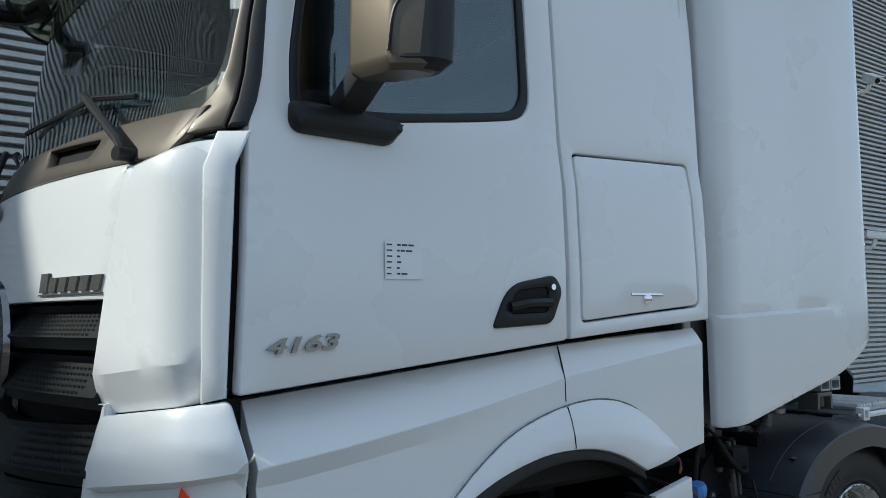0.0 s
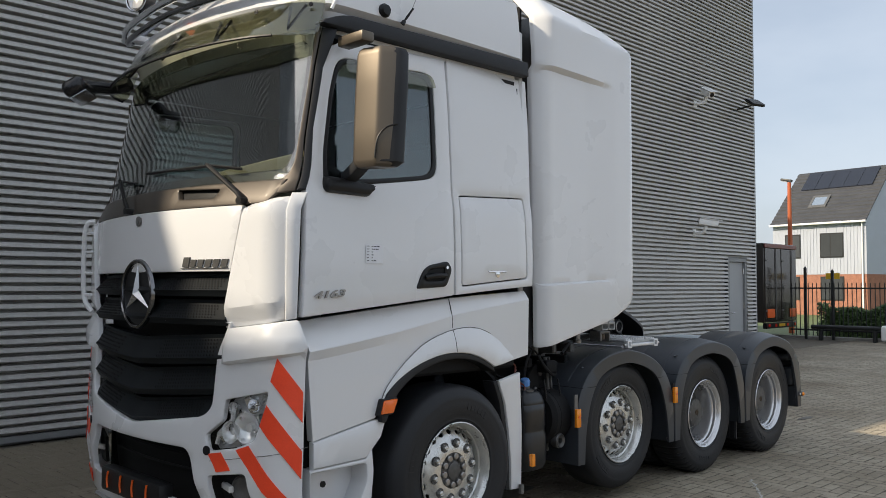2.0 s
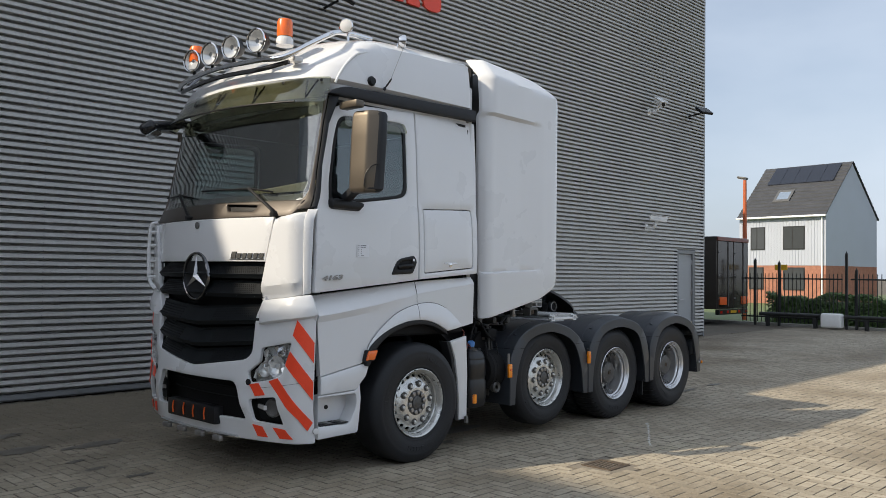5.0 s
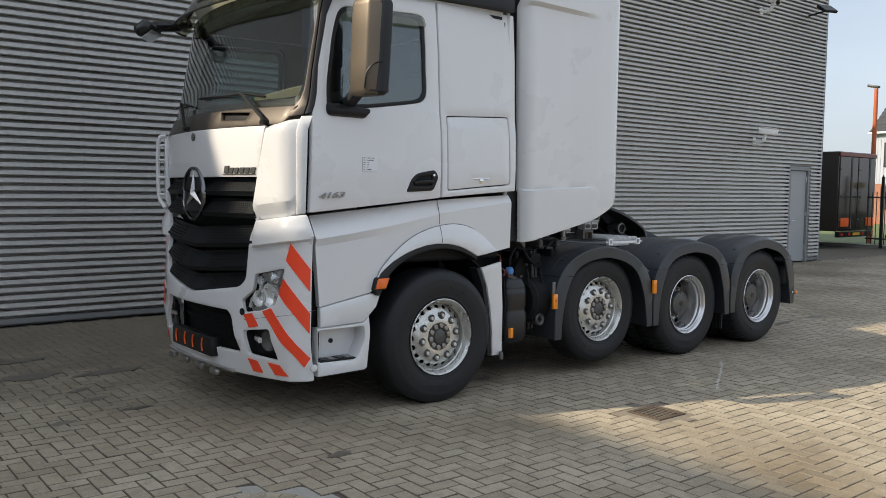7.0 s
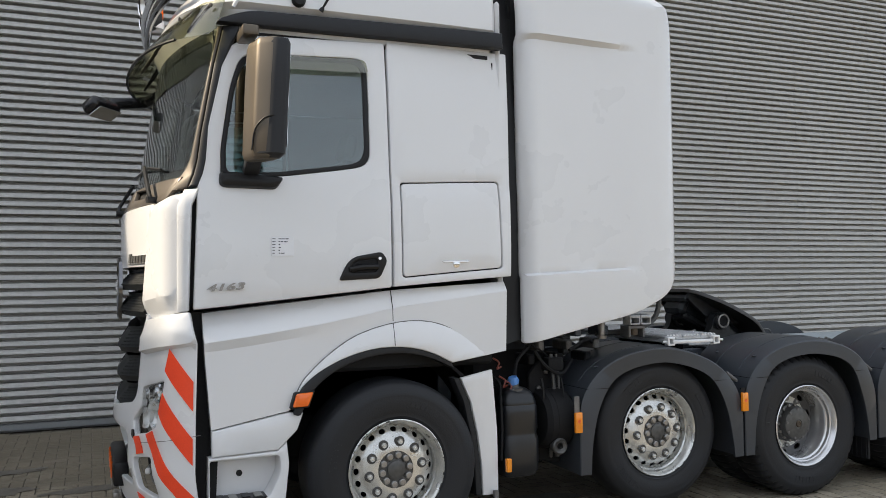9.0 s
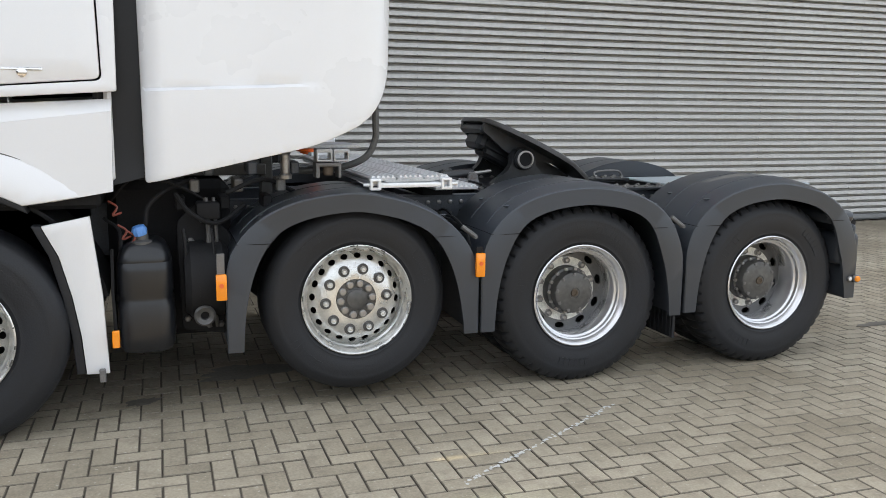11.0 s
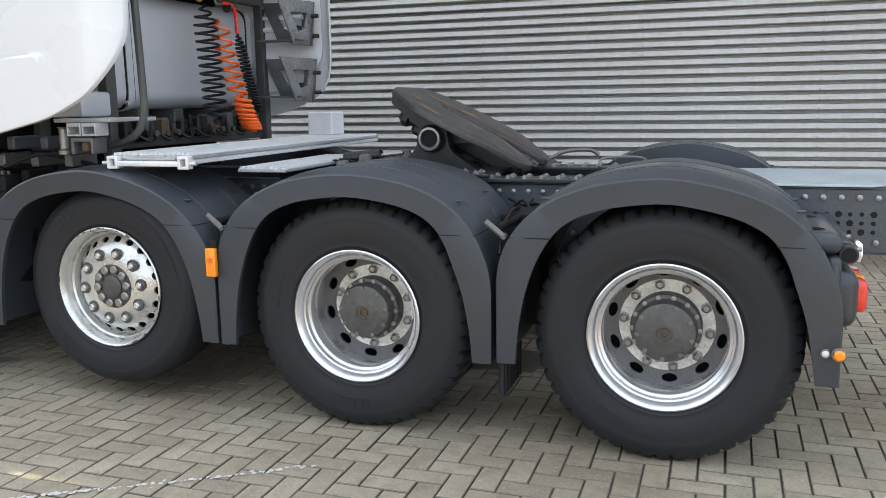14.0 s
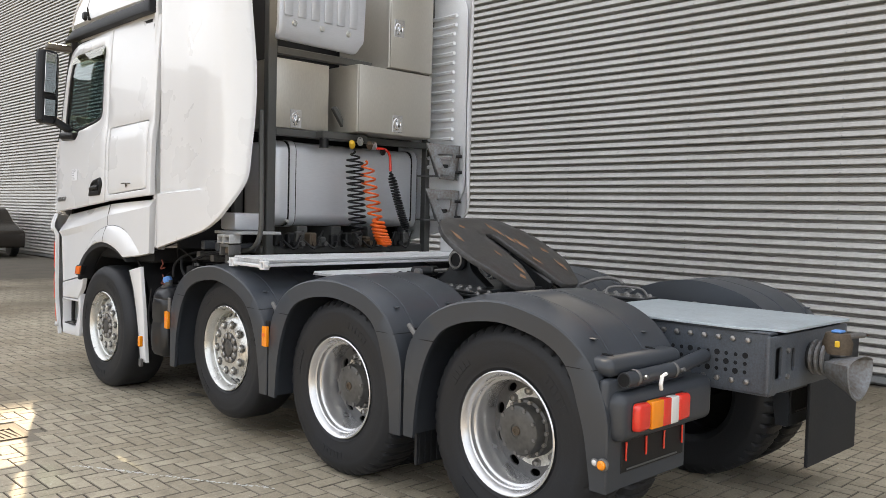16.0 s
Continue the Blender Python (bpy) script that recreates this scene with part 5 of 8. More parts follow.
    fair = part("tower_fairing", panel(B(), fq, lambda x, z, d: Vector((x, CY - sg * (HW - fair_extra(x, z) - d), z)), 0.03, step=0.035, r=0.006, creases=[[(x, 1.70 + 0.045 * (x - 2.8) + o) for x in (2.83, 3.7)] for o in (0.016, 0.0, -0.014)] + [[(x, 3.255 - 0.02 * (x - 2.8) + o) for x in (2.83, 3.7)] for o in (0.0, 0.03)]), WHITE, truck, "tall white side fairing behind the cab", sharp=30)
    # inner liner with louvres
    bm = panel(B(), rp([(3.0, 1.50, 0.05), (3.76, 1.60, 0.1), (3.96, 1.8, 0.1), (3.94, 3.5, 0.15), (3.6, 3.68, 0.1), (3.0, 3.72, 0.05)]), lambda x, z, d: Vector((x, CY - sg * (HW - fair_extra(x, z) - 0.06 + d * 0.5), z)), 0.02, step=0.12, r=0.01)
    part("liner", bm, INNER_WHITE, fair)
    bm = B()
    for z in np.arange(2.02, 3.45, 0.085):
        y = CY - sg * (HW - fair_extra(3.5, z) - 0.075)
        tube(bm, [(3.40, y, z), (3.66, y, z - 0.004), (3.84, y + sg * 0.03, z - 0.008)], 0.018, 6)
    part("louvre", bm, INNER_WHITE, fair)
    # black edge and gap behind the cab
    bm = panel(B(), [(2.58, 1.22), (3.05, 1.36), (3.05, 3.78), (2.58, 3.60)], side_fn(sg, lambda x, z: 0.085 + 0.25 * max(0.0, (z - 3.3) / 0.6) ** 2), 0.02, step=0.15, r=0)
    part("gap_seal", bm, BLACK, truck)

# closed rear, linings and roof lining of the cab
part("rear_lining", box(B(), 2.59, 2.635, CY - 1.13, CY + 1.13, 1.30, 3.10, 0.02), FABRIC, truck)
for sg in (1, -1):
    hole = rp([(1.30 + (a - 1.30) * 1.03, 2.64 + (b - 2.64) * 1.03, r) for a, b, r in window])
    part("side_lining", panel(B(), rp([(0.86, 1.70, 0.02), (2.58, 1.74, 0.02), (2.58, 3.10, 0.02), (0.98, 3.08, 0.06), (0.86, 2.4, 0.02)]), side_fn(sg, lambda x, z: 0.05), 0.02, [hole], step=0.12, r=0), FABRIC, truck)
    # black backing that supplies the shade in the door's front gap
    part("door_gap_shade", panel(B(), [(0.69, 1.53), (0.84, 1.55), (0.90, 2.17), (0.70, 2.17)], side_fn(sg, lambda x, z: 0.040), 0.01, step=0.12, r=0), DEEP, truck)
part("cab_rear", box(B(), 2.64, 2.675, CY - 1.14, CY + 1.14, 1.25, 3.5, 0.02), WHITE, truck)
part("headliner", box(B(), 0.95, 2.58, CY - 1.13, CY + 1.13, 3.10, 3.125, 0.0), FABRIC, truck)
part("firewall", panel(B(), [(-1.16, 1.45), (1.16, 1.45), (1.16, 2.13), (-1.16, 2.13)], lambda s, z, d: front(s, z, d + 0.14), 0.03, step=0.2, r=0), DEEP, truck)
bm = B()
panel(bm, [(-1.15, 2.16), (1.15, 2.16), (1.15, 2.31), (-1.15, 2.31)], lambda s, z, d: front(s, 2.12 + (z - 2.16) * 1.0, 0.06 + (z - 2.16) * 3.6 + d * 0), 0.02, step=0.15, r=0)
dash = part("dashboard", bm, FABRIC, truck, "dark dashboard")
part("dash_tray", box(B(), 1.05, 1.32, CY - 1.1, CY + 1.1, 1.75, 2.24, 0.05, None, 2), FABRIC, dash)
bm = box(B(), -0.005, 0.005, -0.38, 0.42, -0.06, 0.035, 0.002)
for v in bm.verts:
    if v.co.y > 0 and v.co.z > 0:
        v.co.z = -0.035
bm.transform(pose(0.80, CY - 0.72, 2.415, 0, -30, 10))
part("dash_card", bm, CREAM, dash, "cream card behind the screen")
for y in (-0.62, 0.62):
    se = part("seat", box(B(), 1.45, 1.95, CY + y - 0.26, CY + y + 0.26, 1.75, 1.95, 0.06, None, 2), FABRIC, truck, "grey cloth seat")
    part("backrest", box(B(), -0.08, 0.08, -0.25, 0.25, 0, 0.72, 0.06, pose(1.95, CY + y, 1.92, 0, 12, 0), 2), FABRIC, se)
    part("headrest", box(B(), -0.05, 0.05, -0.14, 0.14, 0, 0.2, 0.04, pose(2.11, CY + y, 2.66, 0, 12, 0), 2), FABRIC, se)
bm = B()
tube(bm, [Vector((1.28, CY - 0.62, 2.12)) + 0.22 * (math.cos(a) * Vector((0, 1, 0)) + math.sin(a) * Vector((0.5, 0, 0.86))) for a in np.linspace(0, 2 * math.pi, 33)], 0.018, 8)
cyl(bm, (1.1, CY - 0.62, 1.95), (1.29, CY - 0.62, 2.12), 0.05)
part("steering_wheel", bm, BLACK, truck)

# model number, and the paper on the near door
num = lettering("4163", 0.105, 0.004)
num.materials.append(STEEL)
part("model_number", num, STEEL, truck, "chrome model number", pose(0.782, CY - HW + 0.001, 1.615, 90, -3.5, 0) @ Matrix.Diagonal((1, 0.52, 1, 1)))
bm = box(B(), 1.145, 1.275, CY - HW + 0.002, CY - HW + 0.005, 1.815, 1.92)
sheet = part("paper_label", bm, PAPER, truck, "white paper label with lines of writing")
bm = B()
random.seed(5)
for i in range(6):
    z = 1.912 - i * 0.0165
    box(bm, 1.15, 1.15 + random.uniform(0.014, 0.02), CY - HW + 0.001, CY - HW + 0.0018, z - 0.002, z + 0.002)
    x = 1.185
    for k in range(random.randint(1, 3)):
        w = random.uniform(0.008, 0.022)
        box(bm, x, x + w, CY - HW + 0.001, CY - HW + 0.0018, z - 0.0025, z + 0.0025)
        x += w + 0.004
part("writing", bm, INK, sheet)

# mirrors
for sg in (1, -1):
    def mp(x, y, z):
        return Vector((x, y if sg > 0 else 2 * CY - y, z))
    lp = [(0.975, 2.06), (1.02, 2.075), (1.11, 2.02), (1.170, 1.885), (1.155, 1.85), (1.09, 1.845), (1.01, 1.90)]
    def stack(levels):
        bm, rows = B(), []
        c = Vector((1.07, 1.96))
        for z, k in levels:
            rows.append([bm.verts.new(mp(c.x + (x - c.x) * k + 0.05 * (z - 2.7), c.y + (y - c.y) * k, z)) for x, y in rp([(x, y, 0.02) for x, y in lp], 3)])
        for a, b in zip(rows, rows[1:]):
            for i in range(len(a)):
                bm.faces.new((a[i - 1], a[i], b[i], b[i - 1]))
        bm.faces.new(rows[0]), bm.faces.new(rows[-1])
        bmesh.ops.recalc_face_normals(bm, faces=bm.faces[:])
        return bm
    mi = part("mirror", stack([(2.33, 0.72), (2.345, 0.9), (2.37, 0.97), (2.55, 1.0), (2.78, 1.02), (2.955, 1.0), (2.985, 0.93), (2.998, 0.8)]), BRONZE, truck, "bronze grey door mirror")
    seam = smooth_line([(1.150, 1.846, 2.56), (1.10, 1.842, 2.56), (1.055, 1.865, 2.545), (1.022, 1.889, 2.505), (1.008, 1.899, 2.46), (0.998, 1.903, 2.375)])
    part("mirror_seam", tube(B(), [mp(q.x - 0.007, q.y, q.z) for q in seam], 0.0045, 6), BLACK, mi)
    part("mirror_glass", box(B(), 0, 0.006, -0.062, 0.062, 0.02, 0.38, 0.002, Matrix.Translation(mp(1.158, 1.945, 2.59)) @ pose(0, 0, 0, 0, 3, sg * 24)), CHROME, mi)
    part("mirror_glass", box(B(), 0, 0.006, -0.06, 0.06, 0.01, 0.16, 0.002, Matrix.Translation(mp(1.152, 1.945, 2.39)) @ pose(0, 0, 0, 0, 3, sg * 24)), CHROME, mi)
    sh = stack([(2.335, 0.74), (2.36, 0.99), (2.78, 1.03), (2.965, 1.0), (2.99, 0.9)])
    for v in sh.verts:
        v.co += Vector((0.018, -0.010 * sg, 0))
    part("mirror_back", sh, PLASTIC, mi)
    for z0, z1 in ((2.27, 2.36), (3.045, 3.0)):
        part("mirror_arm", box(B(), -0.045, 0.045, -0.17, 0.05, -0.03, 0.03, 0.012, Matrix.Translation(mp(1.03 if z0 < 2.6 else 1.0, 2.14, z0 + (0.04 if z0 < 2.6 else 0.01))) @ pose(0, 0, 0, -sg * (30 if z0 < 2.6 else 0), 0, 0 if sg > 0 else 180), 2), BRONZE if z0 > 2.6 else PLASTIC, mi)
    bm = panel(B(), rp([(0.845, 2.20, 0.05), (1.17, 2.195, 0.03), (1.215, 2.265, 0.02), (1.06, 2.285, 0.03), (0.855, 2.29, 0.02)]), side_fn(sg, lambda x, z: -0.05), 0.07, step=0.06, r=0.03)
    part("mirror_foot", bm, BLACK, mi)
# front mirror on the far corner
bm = tube(B(), smooth_line([front(-0.80, 3.10, -0.05), front(-0.86, 3.07, -0.15), (0.36, 4.16, 3.03), (0.30, 4.12, 3.01)]), 0.045, 10)
fm = part("front_mirror", bm, GLOSSBLACK, truck, "black front view mirror")
FMM = pose(0.26, 4.06, 2.97, 0, -32, -38)
part("mirror_shell", box(B(), -0.07, 0.08, -0.15, 0.15, -0.055, 0.055, 0.045, FMM, 4), GLOSSBLACK, fm)
part("mirror_glass", box(B(), -0.055, 0.065, -0.125, 0.125, -0.060, -0.056, 0.001, FMM), CHROME, fm)

# --- wheels: local y points into the truck, the outer face lies at y = 0 ---
OUT = Matrix(((1, 0, 0, 0), (0, 0, -1, 0), (0, 1, 0, 0), (0, 0, 0, 1)))      # local z of a lathe to -y


def tyre_mesh(w, lugs, size=0.535):
    seg = 288 if lugs else 72
    bm, rings = B(), []
    R = 0.535
    prof = [(0.285, -0.03), (0.30, -0.012), (0.318, -0.002), (0.324, 0.002), (0.330, 0.001), (0.348, 0.006), (0.372, 0.0105), (0.40, 0.013), (0.425, 0.0135), (0.448, 0.0110), (0.452, 0.0115), (0.474, 0.005), (0.495, -0.006), (0.512, -0.016), (0.522, -0.028), (0.532, -0.048), (R, -0.08)]
    full = prof + [(R, -w * 0.5)] + [(r, -w - h) for r, h in reversed(prof)]
    for k, (r, h) in enumerate(full):
        ring = []
        for i in range(seg):
            q, hh = min(r, 0.33) + max(0.0, r - 0.33) * (size - 0.33) / (R - 0.33), h
            if lugs and 0.497 < r < 0.54 and i % 6 == 0 and abs(h + w / 2) > w * 0.2:
                q -= 0.015
            a = 2 * math.pi * (i + (0.25 if lugs and i % 6 == 1 else -0.25 if lugs and i % 6 == 5 else 0)) / seg
            ring.append(bm.verts.new((q * math.cos(a), -hh, q * math.sin(a))))
        rings.append(ring)
    for a, b in zip(rings, rings[1:] + rings[:1]):
        for i in range(seg):
            bm.faces.new((a[i - 1], a[i], b[i], b[i - 1]))
    bmesh.ops.recalc_face_normals(bm, faces=bm.faces[:])
    return bm


def ring_panel(r0, r1, holes, depth, thick, seg=48):
    circ = lambda r, n, c=(0, 0): [(c[0] + r * math.cos(2 * math.pi * i / n), c[1] + r * math.sin(2 * math.pi * i / n)) for i in range(n)]
    hs = [circ(r0, seg)]
    for c, a, b, rot in holes:
        hs.append([(c[0] + a * math.cos(t) * math.cos(rot) - b * math.sin(t) * math.sin(rot), c[1] + a * math.cos(t) * math.sin(rot) + b * math.sin(t) * math.cos(rot)) for t in np.linspace(0, 2 * math.pi, 14, endpoint=False)])
    return panel(B(), circ(r1, seg), lambda u, v, d: Vector((u, depth(math.hypot(u, v)) + d, v)), thick, hs, step=0.05, r=0.0)


def nut_mesh():
    bm = lathe(B(), [(0.024, 0), (0.024, 0.006), (0.0185, 0.007), (0.0185, 0.026), (0.013, 0.030), (0.012, 0.024), (0.0, 0.024)], OUT, 6)
    return to_mesh("wheel_nut", bm, STEEL)


NUT = nut_mesh()
STUD = to_mesh("wheel_nut", lathe(B(), [(0.0165, 0), (0.0165, 0.016), (0.012, 0.021), (0.009, 0.019), (0.0, 0.022)], OUT, 8), CHROMEDULL)


def side_marks(w, r, parent):
    """Raised blocks of unreadable moulded writing on the tyre's flank."""
    for a0, n in ((0.9, 6), (2.7, 5), (4.4, 6)):
        bm = B()
        for k in range(n):
            a = a0 + k * 0.085
            box(bm, -0.014, 0.014, -0.0150, -0.006, -0.020, 0.020, 0.0, pose(r * math.cos(a), 0, r * math.sin(a), 0, 90 - math.degrees(a), 0))
        tagged(part("sidewall_writing", bm, RUBBER, parent), kind="stuff")


def steer_wheel(m, w, size=0.535):
    holes = [((0.236 * math.cos(a), 0.236 * math.sin(a)), 0.0205, 0.0140, a + math.pi / 2) for a in np.linspace(0, 2 * math.pi, 20, endpoint=False)]
    dep = lambda r: float(np.interp(r, [0.1, 0.203, 0.211, 0.262, 0.274], [0.030, 0.030, 0.050, 0.094, 0.110]))
    bm = ring_panel(0.112, 0.274, holes, dep, 0.012, 60)
    lathe(bm, [(0.270, -0.125), (0.266, -0.095), (0.266, -0.062), (0.274, -0.054), (0.277, -0.030), (0.286, -0.014), (0.294, 0.002), (0.300, 0.006), (0.306, 0.002), (0.302, -0.012), (0.292, -0.04), (0.284, -0.10)], OUT, 60, True)
    wh = part("wheel", bm, ALLOY, truck, "wheel with a worn alloy rim", m)
    ty = part("tyre", tyre_mesh(w, False, size), RUBBER, wh, "black tyre")
    side_marks(w, 0.405, ty)
    hb = part("hub", lathe(B(), [(0.130, -0.10), (0.130, -0.040), (0.124, -0.034), (0.066, -0.034), (0.060, -0.030), (0, -0.028)], OUT, 32), HUBDARK, wh, "dark hub cap")
    part("wheel_back", lathe(B(), [(0.29, -0.18), (0, -0.18)], OUT, 30), DEEP, wh)
    for k in range(10):
        a = 2 * math.pi * k / 10 + 0.16
        part("nut_seat", lathe(B(), [(0.031, -0.032), (0.031, -0.0275), (0.028, -0.0260), (0.024, -0.0285), (0, -0.0285)], pose(0.170 * math.cos(a), 0, 0.170 * math.sin(a)) @ OUT, 18), HUBDARK, wh)
        part("wheel_nut", STUD, None, wh, "", pose(0.170 * math.cos(a), 0.029, 0.170 * math.sin(a)))
        part("hub_bolt", lathe(B(), [(0.021, -0.036), (0.021, -0.018), (0.016, -0.013), (0, -0.012)], pose(0.088 * math.cos(a), 0, 0.088 * math.sin(a)) @ OUT, 12), STEEL, hb)
    random.seed(23)
    bm = B()
    for k in range(16):                                             # kerb chips along the lip
        a, l_ = random.uniform(0, 2 * math.pi), random.uniform(0.02, 0.13)
        tube(bm, [(0.3005 * math.cos(t), -0.0035, 0.3005 * math.sin(t)) for t in np.linspace(a, a + l_, 5)], random.uniform(0.002, 0.0045), 5)
    tagged(part("rim_chips", bm, HUBDARK, wh), kind="stuff")
    part("hub_centre", lathe(B(), [(0.056, -0.030), (0.055, -0.022), (0.046, -0.018), (0, -0.017)], OUT, 22), HUBDARK, hb)
    return wh


def drive_wheel(m):
    holes = [((0.232 * math.cos(a), 0.232 * math.sin(a)), 0.033, 0.019, a + math.pi / 2) for a in np.linspace(0.2, 2 * math.pi + 0.2, 10, endpoint=False)]
    dep = lambda r: float(np.interp(r, [0.1, 0.206, 0.264], [0.222, 0.222, 0.212]))
    rd = ring_panel(0.12, 0.264, holes, dep, 0.014)
    bm = lathe(B(), [(0.264, -0.222), (0.252, -0.13), (0.250, -0.075), (0.256, -0.062), (0.267, -0.056), (0.2685, -0.034), (0.276, -0.029), (0.283, -0.012), (0.294, 0.002), (0.301, 0.006), (0.307, 0.002), (0.300, -0.014), (0.286, -0.04), (0.274, -0.226)], OUT, 60, True)
    wh = part("wheel", bm, SILVER, truck, "wheel with a silver painted steel rim", m)
    part("wheel_disc", rd, DISC, wh, "grey steel wheel disc")
    part("nut_ring", lathe(B(), [(0.130, -0.218), (0.199, -0.218), (0.201, -0.224), (0.130, -0.224)], OUT, 48, True), NUTRING, wh)
    ty = part("tyre", tyre_mesh(0.30, True), RUBBER, wh, "black tyre with block tread", sharp=28)
    side_marks(0.30, 0.405, ty)
    it = tyre_mesh(0.30, True)
    for v in it.verts:
        v.co.y += 0.335
    part("inner_tyre", it, RUBBER, wh, "black inner twin tyre", sharp=28)
    part("wheel_back", lathe(B(), [(0.30, -0.30), (0, -0.30)], OUT, 30), DEEP, wh)
    hb = part("hub", lathe(B(), [(0.148, -0.29), (0.148, -0.165), (0.144, -0.155), (0.130, -0.150), (0.128, -0.108), (0.122, -0.092), (0.108, -0.086), (0.07, -0.083), (0.034, -0.080), (0.032, -0.084), (0, -0.084)], OUT, 40), HUBDARK, wh, "dark grey planetary hub")
    for k in range(10):
        a = 2 * math.pi * k / 10 + 0.3
        part("wheel_nut", NUT, None, wh, "", pose(0.180 * math.cos(a), 0.218, 0.180 * math.sin(a)))
    for k in range(14):
        a = 2 * math.pi * k / 14
        part("hub_bolt", lathe(B(), [(0.011, -0.156), (0.011, -0.138), (0, -0.136)], pose(0.137 * math.cos(a), 0, 0.137 * math.sin(a)) @ OUT, 6), STEEL, hb)
    for k in range(9):
        a = 2 * math.pi * k / 9 + 0.2
        part("cap_bolt", lathe(B(), [(0.011, -0.100), (0.011, -0.082), (0, -0.080)], pose(0.112 * math.cos(a), 0, 0.112 * math.sin(a)) @ OUT, 6), HUB, hb)
    part("hub_plug", lathe(B(), [(0.024, -0.085), (0.022, -0.076), (0.013, -0.075), (0.012, -0.080), (0, -0.080)], OUT, 14), IRON, hb)
    return wh


AXLES = (1.905, 3.862, 5.235, 6.58)
Y_S, Y_D = CY - HW + 0.045, CY - HW + 0.075
Y_F = CY - HW + 0.008
w1 = steer_wheel(pose(AXLES[0] - 0.008, Y_F, 0.527), 0.36)
w2 = steer_wheel(pose(AXLES[1] + 0.008, Y_S + 0.04, 0.587, 0, 40, 0), 0.32, 0.51)      # this axle is lifted
w3 = drive_wheel(pose(AXLES[2] - 0.012, Y_D, 0.53))
copy_thing(w3, pose(AXLES[3] - 0.012, Y_D, 0.53, 0, 25, 0))
for w, x, y, z in ((w1, AXLES[0], Y_F, 0.527), (w2, AXLES[1], Y_S + 0.04, 0.587), (w3, AXLES[2], Y_D, 0.53), (w3, AXLES[3], Y_D, 0.53)):
    copy_thing(w, pose(x, 2 * CY - y, z, 0, 0, 180))
for x in AXLES:
    bm = cyl(B(), (x, CY - 0.95, 0.53), (x, CY + 0.95, 0.53), 0.075)
    if x > 5:
        lathe(bm, [(0, -0.2), (0.14, -0.18), (0.21, -0.05), (0.21, 0.05), (0.14, 0.18), (0, 0.2)], axis((x, CY, 0.53), (x, CY + 1, 0.53)), 24)
    part("axle", bm, DEEP, truck)


# --- fenders ---
def fender_curve(x0, left, right, half, zl, zr, skew, lift=0.0):
    """Arch over a wheel from its half: upright legs, round shoulders, crown nearly flat."""
    arm = lambda sx, leg, zb, tilt: [(x0 + sx * (x + leg * min(1.0, k / 3)), zb if z is None else z - tilt * x + lift * min(1.0, max(0.0, (z - 0.9) / 0.25))) for x, z, k in half]
    pts = arm(-1, left - 0.68, zl, 0.0) + arm(1, right - 0.68, zr, skew)[-2::-1]
    return [(p.x, p.z) for p in smooth_line([(x, 0, z) for x, z in pts], 3)]


# half outlines, foot to crown: x from the axle, height, share of the leg's shift
EDGE_HALF = [(0.680, None, 3), (0.680, 0.62, 3), (0.676, 0.78, 3), (0.640, 0.90, 3), (0.565, 1.005, 2), (0.460, 1.085, 1), (0.320, 1.142, 0), (0.160, 1.172, 0), (0.0, 1.180, 0)]
CROWN_HALF = [(0.670, None, 3), (0.670, 0.62, 3), (0.664, 0.78, 3), (0.630, 0.905, 3), (0.560, 1.025, 2), (0.455, 1.125, 1), (0.315, 1.188, 0), (0.160, 1.222, 0), (0.0, 1.235, 0)]
ARCH_HALF = [(0.598, None, 3), (0.585, 0.55, 3), (0.557, 0.70, 3), (0.517, 0.82, 3), (0.460, 0.925, 2), (0.385, 1.000, 1), (0.270, 1.048, 0), (0.140, 1.072, 0), (0.0, 1.080, 0)]


